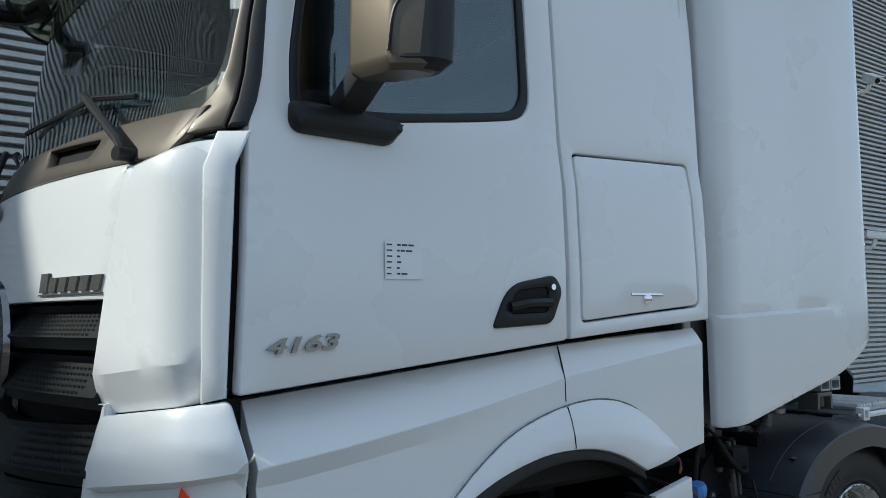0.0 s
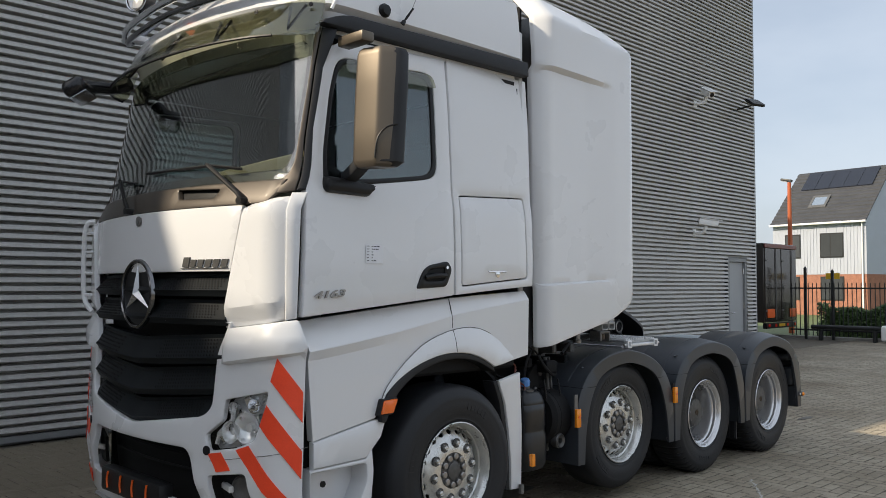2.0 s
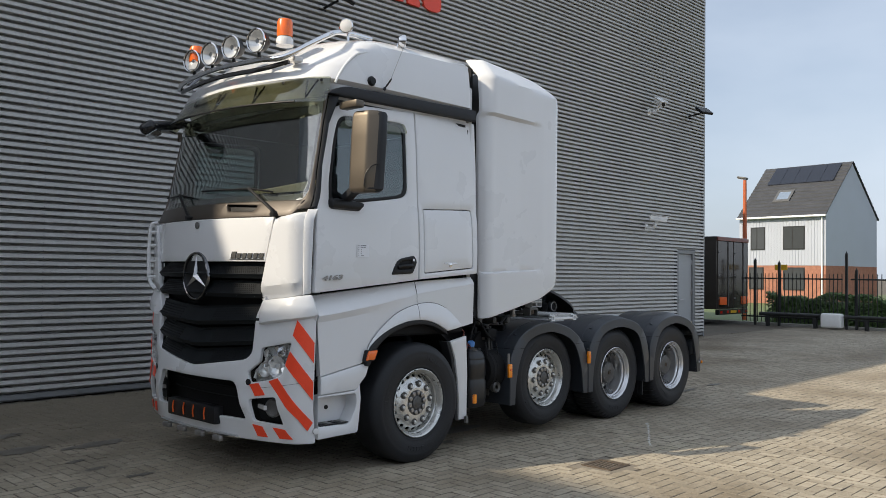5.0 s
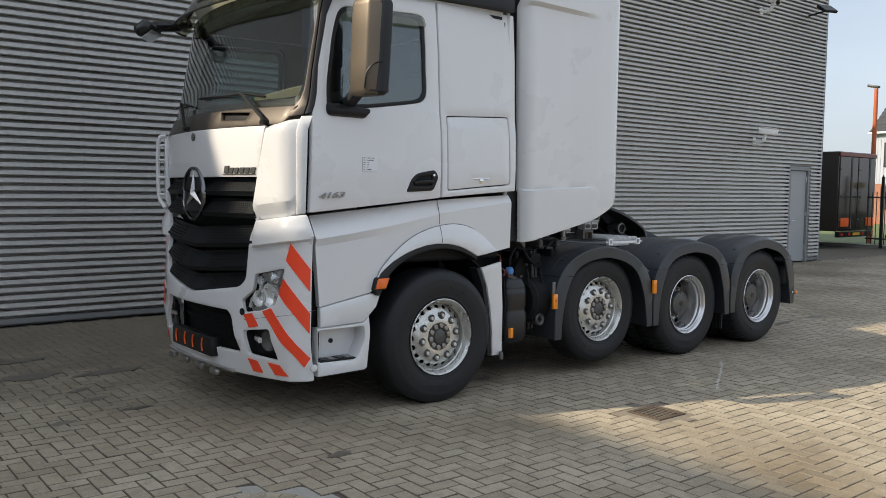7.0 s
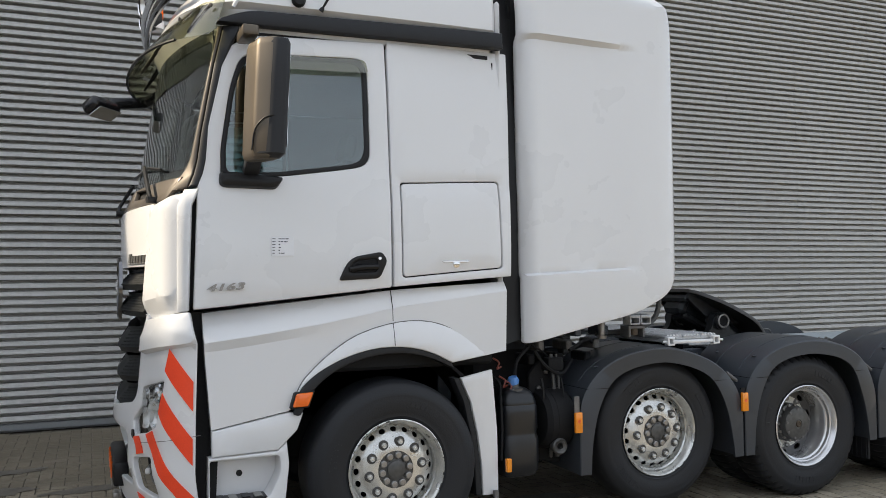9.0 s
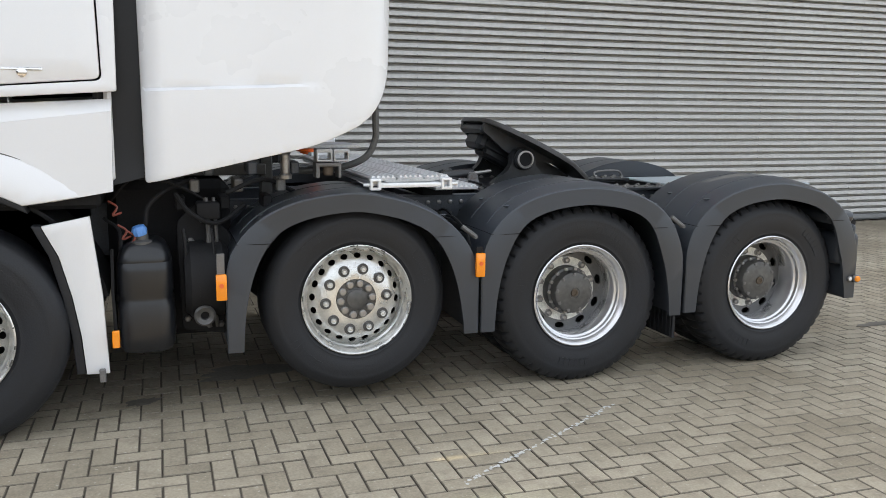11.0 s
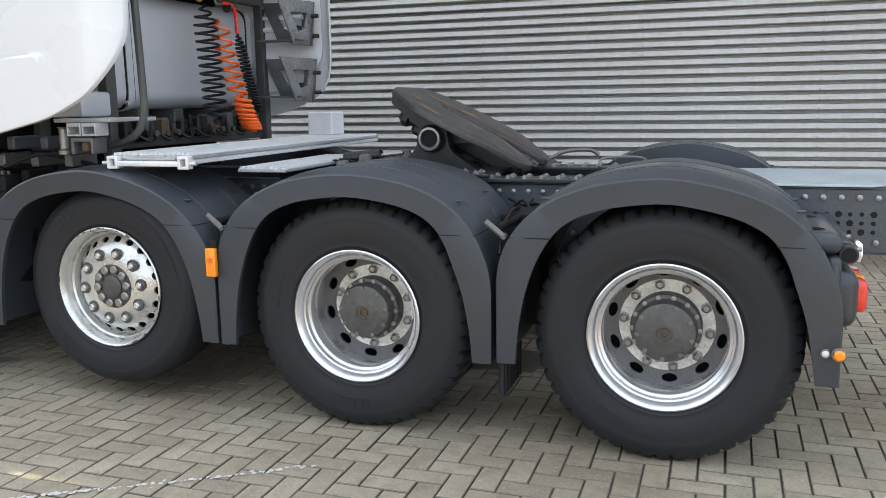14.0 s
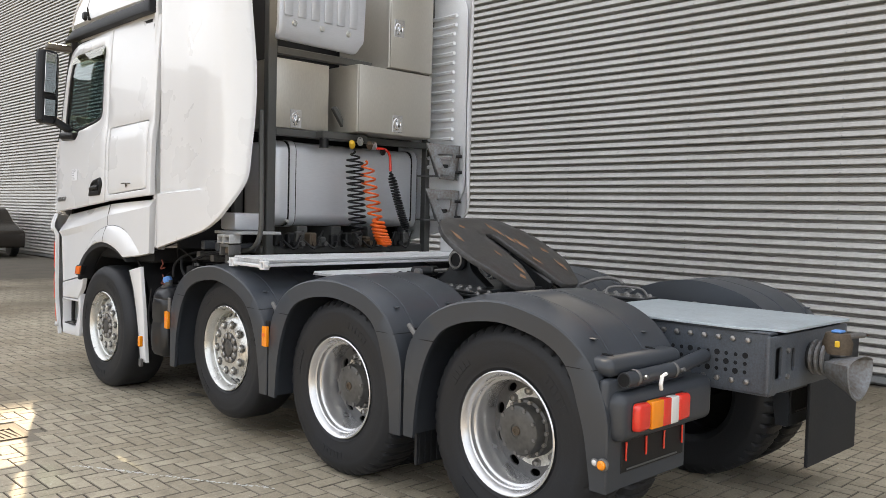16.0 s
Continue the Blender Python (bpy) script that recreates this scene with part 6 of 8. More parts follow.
def fender(x0, left, right, top, zl, zr, sg, wide, skew):
    yo = CY - sg * (HW + 0.0)
    Y = lambda d: yo + sg * d
    a = fender_curve(x0, left, right, CROWN_HALF, zl, zr, skew * 0.6, top - 1.235)
    e = fender_curve(x0, left, right, EDGE_HALF, zl, zr, skew)
    b = fender_curve(x0, left, right, ARCH_HALF, zl, zr, skew)
    bm, rows = B(), []
    for (xa, za), (xe, ze), (xb, zb) in zip(a, e, b):
        mid_ = lambda k: (xa + (xe - xa) * k, za + (ze - za) * k)
        inn = lambda x, z, k: (x + (xb - x) * k, z + (zb - z) * k)
        prof = [(xa, wide, za), (xa, 0.145, za), (mid_(0.05)[0], 0.125, mid_(0.05)[1]), (mid_(0.25)[0], 0.09, mid_(0.25)[1]), (mid_(0.90)[0], 0.016, mid_(0.90)[1]), (xe, 0.006, ze), (inn(xe, ze, 0.08)[0], 0.0, inn(xe, ze, 0.08)[1]),
                (xb, 0.0, zb), (xb, 0.02, zb), (inn(xa, za, 0.25)[0], 0.055, inn(xa, za, 0.25)[1]), (inn(xa, za, 0.14)[0], wide - 0.02, inn(xa, za, 0.14)[1]), (xb, wide - 0.02, zb), (xb, wide, zb)]
        rows.append([bm.verts.new((x, Y(d), z)) for x, d, z in prof])
    n = len(rows[0])
    for p, q in zip(rows, rows[1:]):
        for i in range(n):
            bm.faces.new((p[i], p[(i + 1) % n], q[(i + 1) % n], q[i]))
    bm.faces.new(rows[0]), bm.faces.new(rows[-1][::-1])
    bmesh.ops.recalc_face_normals(bm, faces=bm.faces[:])
    f = part("fender", bm, FENDER, truck, "dark grey plastic fender")
    # moulded ribs over the crown, and the joint of the legs
    mid = len(a) // 2
    for d in (0.16, 0.42):
        part("rib", tube(B(), [(x, Y(d), z - 0.004) for x, z in a[11:-11]], 0.007, 6), FENDER, f)
    def level(c, far):                                            # where an outline passes the height of the joint
        run = c[mid:] if far else c[mid::-1]
        return float(np.interp(-0.93, [-z for x, z in run], [x for x, z in run]))
    for far in (False, True):
        xa, xe, xb = level(a, far), level(e, far), level(b, far)
        part("joint", tube(B(), [(xa, Y(wide), 0.93), (xa, Y(0.14), 0.93), (xa + (xe - xa) * 0.25, Y(0.089), 0.93), (xe, Y(0.003), 0.93), (xb, Y(-0.001), 0.93)], 0.0025, 4), DEEP, f)
    for i in (14, len(a) - 15):
        for d in (0.10, 0.5):
            part("clip", box(B(), -0.02, 0.02, -0.012, 0.012, 0, 0.008, 0.003, Matrix.Translation((a[i][0], Y(d), a[i][1]))), FENDER, f)
    return f


for sg in (1, -1):
    fender(AXLES[1], 0.69, 0.682, 1.195, 0.37, 0.375, sg, 0.60, 0.10)
    fender(AXLES[2], 0.675, 0.638, 1.208, 0.375, 0.385, sg, 0.66, 0.05)
    fender(AXLES[3], 0.685, 0.63, 1.214, 0.395, 0.41, sg, 0.66, 0.10)
    y = lambda d: CY - sg * (HW - d)
    # amber side lamps on brackets
    for x, z in ((3.15, 0.72), (4.545, 0.765)):
        lm = part("side_lamp", box(B(), x - 0.027, x + 0.027, *sorted((y(-0.025), y(0.0))), z - 0.067, z + 0.067, 0.006, None, 2), AMBER, truck, "amber rectangular side lamp")
        part("lamp_centre", cyl(B(), (x, y(-0.026), z + 0.01), (x, y(-0.029), z + 0.01), 0.012, seg=12), ORANGE, lm)
        part("bracket", box(B(), x - 0.02, x + 0.02, *sorted((y(0.0), y(0.012))), z - 0.07, z + (0.17 if x < 4 else 0.10), 0.003), HUB if x < 4 else DEEP, lm)
    part("side_lamp", box(B(), 2.625, 2.66, *sorted((y(-0.01), y(0.02))), 0.445, 0.53, 0.004), AMBER, truck, "small amber side lamp")
    # mud flap between the driven wheels
    bm = box(B(), 5.885, 5.905, *sorted((y(0.10), y(0.42))), 0.21, 0.44, 0.003)
    fl = part("mud_flap", bm, RUBBER, truck, "ribbed black rubber mud flap")
    bm = B()
    for k in range(7):
        box(bm, 5.877, 5.913, *sorted((y(0.115 + k * 0.045), y(0.13 + k * 0.045))), 0.22, 0.43)
    part("rib", bm, RUBBER, fl)
    # stays between the fenders
    for x, z in ((4.52, 0.94), (5.88, 0.95)):
        st = part("fender_stay", tube(B(), [(x - 0.05, y(0.09), z + 0.03), (x + 0.03, y(0.08), z - 0.03)], 0.014, 8), HUB, truck)
        part("stay_end", cyl(B(), (x + 0.03, y(0.07), z - 0.03), (x + 0.03, y(0.11), z - 0.03), 0.011, seg=10), HUB, st)
        part("stay_tube", cyl(B(), (x, y(0.10), z), (x, CY - sg * 0.42, z), 0.018, seg=12), DEEP, st)
    # rear apron with lamps
    ap = part("rear_apron", box(B(), 7.145, 7.195, *sorted((y(0.006), y(0.66))), 0.40, 0.90, 0.030, None, 3), FENDER, truck, "dark plastic apron under the last fender")
    part("lamp_housing", box(B(), 7.08, 7.262, *sorted((y(0.03), y(0.82))), 0.625, 0.842, 0.05, None, 5), FENDER, ap)
    part("apron_shelf", box(B(), 6.98, 7.20, *sorted((y(0.03), y(0.62))), 0.90, 0.985, 0.04, None, 4), FENDER, ap)
    part("apron_tube", tube(B(), [(7.225, y(0.09), 0.895), (7.225, y(0.12), 0.895), (7.225, y(0.5), 0.90), (7.21, y(0.80), 0.93)], 0.034, 16), FENDER, ap)
    part("tube_mouth", cyl(B(), (7.225, y(0.087), 0.895), (7.225, y(0.10), 0.895), 0.028, seg=18), DEEP, ap)
    for d in (0.17, 0.48):
        part("tube_clamp", lathe(B(), [(0.035, -0.012), (0.039, 0), (0.035, 0.012)], axis((7.225, y(d), 0.897), (7.225, y(d) + 1, 0.897)), 16), HUB, ap)
        part("clamp_bolt", cyl(B(), (7.262, y(d + 0.02), 0.90), (7.28, y(d + 0.02), 0.905), 0.009, seg=8), STEEL, ap)
    for d in (0.12, 0.46):
        part("strap", tube(B(), smooth_line([(7.03, y(d - 0.04), 0.989), (7.12, y(d), 0.988), (7.195, y(d + 0.02), 0.955)]), 0.006, 5), DEEP, ap)
    part("white_latch", tube(B(), [(7.285, y(0.33), 0.905), (7.29, y(0.29), 0.90), (7.29, y(0.28), 0.865), (7.285, y(0.295), 0.84)], 0.009, 6), CAMW, ap)
    la = part("tail_lamp", box(B(), 7.22, 7.275, *sorted((y(0.095), y(0.545))), 0.668, 0.803, 0.025, None, 3), BLACK, truck, "tail lamp with red, amber and white fields")
    for d0, d1, mt in ((0.102, 0.205, REDLENS), (0.206, 0.300, AMBER), (0.301, 0.365, REDLENS), (0.366, 0.430, CLEARLENS), (0.431, 0.540, REDLENS)):
        part("lens_field", box(B(), 7.235, 7.30, *sorted((y(d0), y(d1))), 0.675, 0.797, 0.006 if 0.2 < d0 < 0.43 else 0.020, None, 3), mt, la)
    pl = part("rear_plate_holder", box(B(), 7.196, 7.205, *sorted((y(0.12), y(0.64))), 0.475, 0.622, 0.003), BLACK, ap)
    for d in (0.15, 0.31, 0.46, 0.62) if sg > 0 else ():
        part("orange_mark", tube(B(), [(7.209, y(d), 0.53), (7.212, y(d - 0.004), 0.615)], 0.005, 6), REDLENS, pl)
    part("holder_edge", tube(B(), [(7.205, y(0.16), 0.489), (7.205, y(0.58), 0.489)], 0.005, 5), DISC, pl)
    clear = part("marker_lamp", lathe(B(), [(0.013, 0), (0.013, 0.010), (0.008, 0.014), (0, 0.015)], axis((7.155, y(-0.002), 0.54), (7.16, y(-1), 0.54)), 18), CLEARLENS, truck, "round clear marker lamp")
    part("lamp_ring", lathe(B(), [(0.018, 0.0), (0.018, 0.008), (0.013, 0.011), (0.013, 0.0)], axis((7.155, y(-0.002), 0.54), (7.16, y(-1), 0.54)), 18, True), HUB, clear)
    pos = part("marker_lamp", lathe(B(), [(0.020, 0), (0.021, 0.024), (0.014, 0.032), (0, 0.034)], axis((7.20, y(-0.004), 0.54), (7.215, y(-1), 0.54)), 18), AMBER, truck, "round amber marker lamp")
    part("lamp_ring", lathe(B(), [(0.027, 0.0), (0.027, 0.014), (0.022, 0.018), (0.022, 0.0)], axis((7.20, y(-0.004), 0.54), (7.215, y(-1), 0.54)), 18, True), HUB, pos)
    
    if sg < 0:
        part("rear_flap", box(B(), 7.31, 7.33, CY + 0.56, CY + 1.27, 0.20, 0.90, 0.004), RUBBER, truck, "black rubber mud flap")

# --- chassis ---
HOLES = [to_mesh("punched_hole", lathe(B(), [(r, 0.001), (0, 0.001)], None, 10), DEEP) for r in (0.010, 0.015)]
ZT = 1.075
for sg in (1, -1):
    yo = CY - sg * 0.42
    bm = B()
    box(bm, 0.95, 7.53, *sorted((yo, yo + sg * 0.012)), 0.78, ZT - 0.005, 0.002)
    box(bm, 0.95, 7.53, *sorted((yo, yo + sg * 0.08)), ZT - 0.012, ZT, 0.002)
    box(bm, 0.95, 7.53, *sorted((yo, yo + sg * 0.08)), 0.775, 0.787, 0.002)
    rl = part("frame_rail", bm, CHASSIS, truck, "blue grey painted frame rail")
    bm = B()
    for x in np.arange(3.0, 7.46, 0.075):
        for z in (0.83, 1.03):
            lathe(bm, [(0.014, 0), (0.014, 0.012), (0.006, 0.015), (0, 0.015)], axis((x, yo, z), (x, yo - sg, z)), 6)
    tagged(part("rivets", bm, STEEL, rl), kind="stuff")
    for x in np.arange(6.98, 7.46, 0.048):
        for z in (0.875, 0.915, 0.955):
            part("punched_hole", HOLES[0 if (int(x * 20) + int(z * 25)) % 3 else 1], None, rl, "", Matrix.Translation((float(x), yo, z)) @ axis((0, 0, 0), (0, -sg, 0)))
for x in (1.2, 2.9, 4.5, 5.9, 7.44):
    part("cross_member", box(B(), x, x + 0.06, CY - 0.40, CY + 0.40, 0.80, 1.05, 0.004), CHASSIS, truck)
eb_holes = [rp([(CY + y - w, z - h, 0.018), (CY + y + w, z - h, 0.018), (CY + y + w, z + h, 0.018), (CY + y - w, z + h, 0.018)]) for y, z, w, h in ((-0.36, 0.93, 0.035, 0.075), (-0.20, 0.935, 0.020, 0.055), (0.20, 0.935, 0.020, 0.055), (0.36, 0.93, 0.035, 0.075))]
eb = part("end_beam", panel(B(), rp([(CY - 0.46, 0.79, 0.01), (CY + 0.46, 0.79, 0.01), (CY + 0.46, 1.06, 0.01), (CY - 0.46, 1.06, 0.01)]), lambda y, z, d: Vector((7.548 - d, y, z)), 0.014, eb_holes, step=0.1, r=0.002), CHASSIS, truck, "blue grey end beam with cut-outs")
for y, z in ((-0.27, 0.985), (-0.27, 0.86), (0.27, 0.985), (0.27, 0.86)):
    part("beam_bolt", lathe(B(), [(0.014, 0), (0.014, 0.010), (0, 0.012)], axis((7.548, CY + y, z), (8.6, CY + y, z)), 6), STEEL, eb)
part("rear_deck", panel(B(), rp([(6.42, CY - 0.44, 0.02), (7.40, CY - 0.44, 0.02), (7.46, CY - 0.38, 0.02), (7.58, CY - 0.36, 0.02), (7.58, CY + 0.42, 0.02), (6.42, CY + 0.44, 0.02)]), lambda x, yy, d: Vector((x, yy, ZT + 0.016 - d)), 0.012, step=0.2, r=0.003), GALV, truck, "pale galvanised deck plate")
# towing jaw
tj = part("tow_coupling", cyl(B(), (7.545, CY + 0.0, 0.93), (7.665, CY + 0.0, 0.93), 0.07), GREASE, truck, "steel trailer coupling with a funnel jaw")
bm = lathe(B(), [(0.075, 0.0), (0.09, 0.02), (0.135, 0.10), (0.165, 0.14), (0.155, 0.145), (0.11, 0.10), (0.05, 0.03)], axis((7.645, CY, 0.91), (8.6, CY, 0.91)), 24)
for v in bm.verts:
    if v.co.z > 0.92:
        v.co.z = 0.92 + (v.co.z - 0.92) * 0.25
part("jaw", bm, CASTGREY, tj, "grey cast funnel")
part("coupling_head", lathe(B(), [(0, 0), (0.065, 0.0), (0.07, 0.05), (0.055, 0.10), (0, 0.105)], Matrix.Translation((7.675, CY, 0.96)), 20), IRON, tj)
part("blue_cap", box(B(), 7.655, 7.705, CY - 0.04, CY + 0.02, 1.063, 1.076, 0.005), BLUE, tj)
part("yellow_tag", box(B(), 7.690, 7.712, CY - 0.078, CY - 0.068, 1.0, 1.03, 0.003), YELLOW, tj)
part("release_lever", tube(B(), [(7.675, CY + 0.05, 1.03), (7.705, CY + 0.13, 1.04), (7.715, CY + 0.22, 1.035)], 0.015, 8), HUB, tj)
for k in range(3):
    part("shaft_ring", lathe(B(), [(0.070, 0.0), (0.086, 0.004), (0.086, 0.016), (0.070, 0.020)], axis((7.565 + k * 0.028, CY, 0.93), (8.6, CY, 0.93)), 24, True), CASTGREY, tj)
# fifth wheel, tipped back
FM = Matrix.Translation((5.30, CY + 0.13, 1.325)) @ pose(0, 0, 0, 0, 27, 0)
half_plate = [(-0.37, 0.28, 0.12), (-0.14, 0.46, 0.2), (0.20, 0.48, 0.12), (0.53, 0.32, 0.07), (0.53, 0.14, 0.05), (0.28, 0.065, 0.03), (-0.13, 0.045, 0.04)]
horse = rp([(a, b, r) for a, b, r in half_plate] + [(a, -b, r) for a, b, r in half_plate[::-1]])
fw = part("fifth_wheel", panel(B(), horse, lambda a, b, d: FM @ Vector((a, b, 0.085 - d - 0.03 * max(0.0, (a - 0.3) / 0.26))), 0.034, step=0.1, r=0.012), PLATEM, truck, "greasy dark fifth wheel coupling, tipped back")
bm = B()
for s in (-1, 1):
    box(bm, -0.30, 0.46, s * 0.10 - 0.02, s * 0.10 + 0.02, -0.08, 0.04, 0.012, FM)
box(bm, -0.31, -0.22, -0.13, 0.13, -0.11, 0.04, 0.03, FM)
box(bm, -0.35, -0.29, -0.20, 0.20, -0.02, 0.05, 0.02, FM)
box(bm, -0.22, 0.10, -0.10, 0.10, -0.13, 0.04, 0.02, FM)
part("underside_ribs", bm, GREASE, fw)
for s in (-1, 1):
    web = rp([(-0.355, 0.055, 0.0), (-0.34, -0.005, 0.02), (-0.22, -0.03, 0.03), (-0.13, -0.055, 0.04), (0.06, -0.055, 0.05), (0.15, 0.0, 0.06), (0.24, 0.035, 0.01), (0.24, 0.050, 0.0)])
    bm = extrude_y(B(), web, s * 0.215 - 0.02, s * 0.215 + 0.02)
    bm.transform(FM)
    part("side_web", bm, GREASE, fw)
random.seed(17)
for k in range(16):
    a0, b0, l0, w0 = random.uniform(-0.30, 0.42), random.choice((-1, 1)) * random.uniform(0.10, 0.36), random.uniform(0.05, 0.17), random.uniform(0.008, 0.028)
    if abs(b0) + 0.5 * max(0.0, a0 - 0.1) > 0.40:
        continue
    bm = panel(B(), [(a0, b0), (a0 + l0 * 0.5, b0 - w0), (a0 + l0, b0 + 0.2 * w0), (a0 + l0 * 0.6, b0 + w0)], lambda a, b, d: FM @ Vector((a, b, 0.0866 - d - 0.03 * max(0.0, (a - 0.3) / 0.26))), 0.0008, step=0.2, r=0)
    part("rust_scrape", bm, RUST, fw)
for s in (-1, 1):
    yb = CY + 0.13 + s * 0.285
    bm = extrude_y(B(), rp([(5.03, 1.115, 0.01), (5.52, 1.115, 0.01), (5.36, 1.22, 0.05), (5.345, 1.35, 0.06), (5.20, 1.36, 0.06), (5.17, 1.22, 0.05)]), yb - 0.035, yb + 0.035)
    pd = part("pedestal", bm, GREASE, fw)
    for d in (-1, 1):
        part("trunnion_ring", lathe(B(), [(0.045, 0), (0.07, 0.0), (0.075, 0.03), (0.065, 0.045), (0.045, 0.04)], axis((5.262, yb + d * 0.035, 1.284), (5.262, yb + d, 1.284)), 28, True), GREASE, pd)
        part("ring_rim", lathe(B(), [(0.046, 0.041), (0.049, 0.048), (0.060, 0.047), (0.064, 0.040)], axis((5.262, yb + d * 0.035, 1.284), (5.262, yb + d, 1.284)), 28, True), STEEL, pd)
        part("trunnion_bore", cyl(B(), (5.262, yb + d * 0.035, 1.284), (5.262, yb + d * 0.070, 1.284), 0.046), DEEP, pd)
bm = B()
box(bm, 4.86, 6.40, CY - 0.47, CY - 0.30, ZT + 0.002, ZT + 0.022, 0.004)
box(bm, 4.86, 6.40, CY + 0.30, CY + 0.47, ZT + 0.002, ZT + 0.022, 0.004)
box(bm, 4.94, 5.66, CY - 0.47, CY + 0.47, ZT + 0.024, ZT + 0.042, 0.004)
mp_ = part("mounting_plate", bm, GREASE, fw)
bm = B()
random.seed(3)
for x in np.arange(4.9, 6.38, 0.085):
    for yb in (-0.44, -0.33, 0.33, 0.44):
        lathe(bm, [(0.018, 0), (0.018, 0.010), (0.009, 0.013), (0.009, 0.017), (0, 0.017)], Matrix.Translation((x, CY + yb, ZT + (0.042 if 4.94 < x < 5.66 else 0.022))), 6)
tagged(part("plate_bolts", bm, STEEL, mp_), kind="stuff")
# lock cylinder, lugs and lines in front of the coupling
lc = part("lock_cylinder", cyl(B(), (4.70, CY - 0.10, 1.165), (4.93, CY - 0.10, 1.185), 0.036, seg=16, bev=0.006), GREASE, fw)
part("cylinder_rod", cyl(B(), (4.93, CY - 0.10, 1.185), (5.06, CY - 0.10, 1.20), 0.012, seg=10), STEEL, lc)
for x, y, h in ((4.78, -0.30, 0.07), (4.88, -0.22, 0.10), (4.92, 0.06, 0.08), (4.80, 0.22, 0.06), (4.90, 0.36, 0.09)):
    part("mounting_lug", extrude_y(B(), rp([(x - 0.05, 1.10, 0.0), (x + 0.05, 1.10, 0.0), (x + 0.025, 1.10 + h, 0.012), (x - 0.025, 1.10 + h, 0.012)]), CY + y - 0.015, CY + y + 0.015), CASTGREY, fw)
for y in (-0.26, -0.18, 0.14):
    part("air_line", tube(B(), smooth_line([(4.55, CY + y, 1.10), (4.68, CY + y + 0.03, 1.16), (4.82, CY + y - 0.02, 1.15), (4.94, CY + y + 0.02, 1.12)]), 0.008, 6), BLACK, fw)
bm = tube(B(), smooth_line([(5.75, CY + 0.50, 1.12), (5.86, CY + 0.55, 1.17), (6.0, CY + 0.56, 1.18), (6.06, CY + 0.57, 1.15)]), 0.012, 8)
part("release_bar", bm, HUB, fw)
bm = tube(B(), smooth_line([(6.10, CY + 0.30, 1.10), (6.12, CY + 0.34, 1.145), (6.32, CY + 0.36, 1.15), (6.38, CY + 0.37, 1.10)]), 0.008, 8)
part("rear_hoop", bm, HUB, truck)

# --- catwalk: ribbed aluminium planks ---
def ribbed(bm, x0, x1, y0, y1, z, n):
    """Raised ribs along y on a plank from x0 to x1."""
    for j in range(n):
        x = x0 + (j + 0.5) * (x1 - x0) / n
        w = (x1 - x0) / n * 0.30
        vs = [bm.verts.new(q) for yy in (y0, y1) for q in ((x - w, yy, z), (x - w * 0.6, yy, z + 0.011), (x + w * 0.6, yy, z + 0.011), (x + w, yy, z))]
        for i in range(3):
            bm.faces.new((vs[i], vs[i + 1], vs[i + 5], vs[i + 4]))
        bm.faces.new(vs[:4]), bm.faces.new(vs[7:3:-1])
    bmesh.ops.recalc_face_normals(bm, faces=bm.faces[:])
    return bm


cw = part("catwalk", box(B(), 3.955, 4.395, CY - 1.13, CY + 1.12, 1.205, 1.228, 0.004), TREAD, truck, "ribbed aluminium catwalk behind the cab")
for k in range(3):
    x = 3.945 + k * 0.153
    pk = part("plank", box(B(), x, x + 0.148, CY - 1.145, CY + 1.115, 1.229, 1.250, 0.004), VALLEY, cw)
    part("tread_ribs", ribbed(B(), x + 0.006, x + 0.142, CY - 1.144, CY + 1.114, 1.2495, 5), TREAD, pk)
bm = B()
for x in (3.985, 4.335):
    for yy in np.arange(CY - 1.10, CY + 1.08, 0.045):
        lathe(bm, [(0.008, 0.0), (0, 0.0004)], Matrix.Translation((x, yy, 1.2508)), 8)
tagged(part("drain_holes", bm, DEEP, cw), kind="stuff")
part("end_bar", box(B(), 3.995, 4.345, CY - 1.172, CY - 1.150, 1.196, 1.222, 0.006, None, 2), TREAD, cw)
part("end_slots", box(B(), 4.03, 4.31, CY - 1.150, CY - 1.134, 1.227, 1.238), VALLEY, cw)
for x in (3.97, 4.37):
    bk = part("end_bracket", panel(B(), rp([(x - 0.03, 1.185, 0.006), (x + 0.03, 1.185, 0.006), (x + 0.03, 1.246, 0.006), (x - 0.03, 1.246, 0.006)]), lambda a, b, d: Vector((a, CY - 1.178 + d, b)), 0.04, [[(x - 0.015, 1.198), (x + 0.015, 1.198), (x + 0.015, 1.232), (x - 0.015, 1.232)]], step=0.05, r=0.002), TREAD, cw)
    s_ = -1 if x < 4.1 else 1
    part("bracket_pin", cyl(B(), (x + s_ * 0.03, CY - 1.16, 1.212), (x + s_ * 0.065, CY - 1.16, 1.212), 0.010, seg=10), ALLOY, bk)
low_step = part("low_tread", box(B(), 4.425, 4.70, CY - 0.80, CY + 0.2, 1.142, 1.160, 0.004), VALLEY, truck, "lower ribbed aluminium tread")
part("tread_ribs", ribbed(B(), 4.43, 4.695, CY - 0.798, CY + 0.198, 1.1595, 9), TREAD, low_step)
part("tread_bracket", box(B(), 4.46, 4.66, CY - 0.44, CY + 0.18, 1.076, 1.141), DEEP, low_step)
part("battery_cover", box(B(), 3.97, 4.16, CY + 0.86, CY + 1.06, 1.258, 1.42, 0.008), TREAD, truck, "small aluminium box on the catwalk")

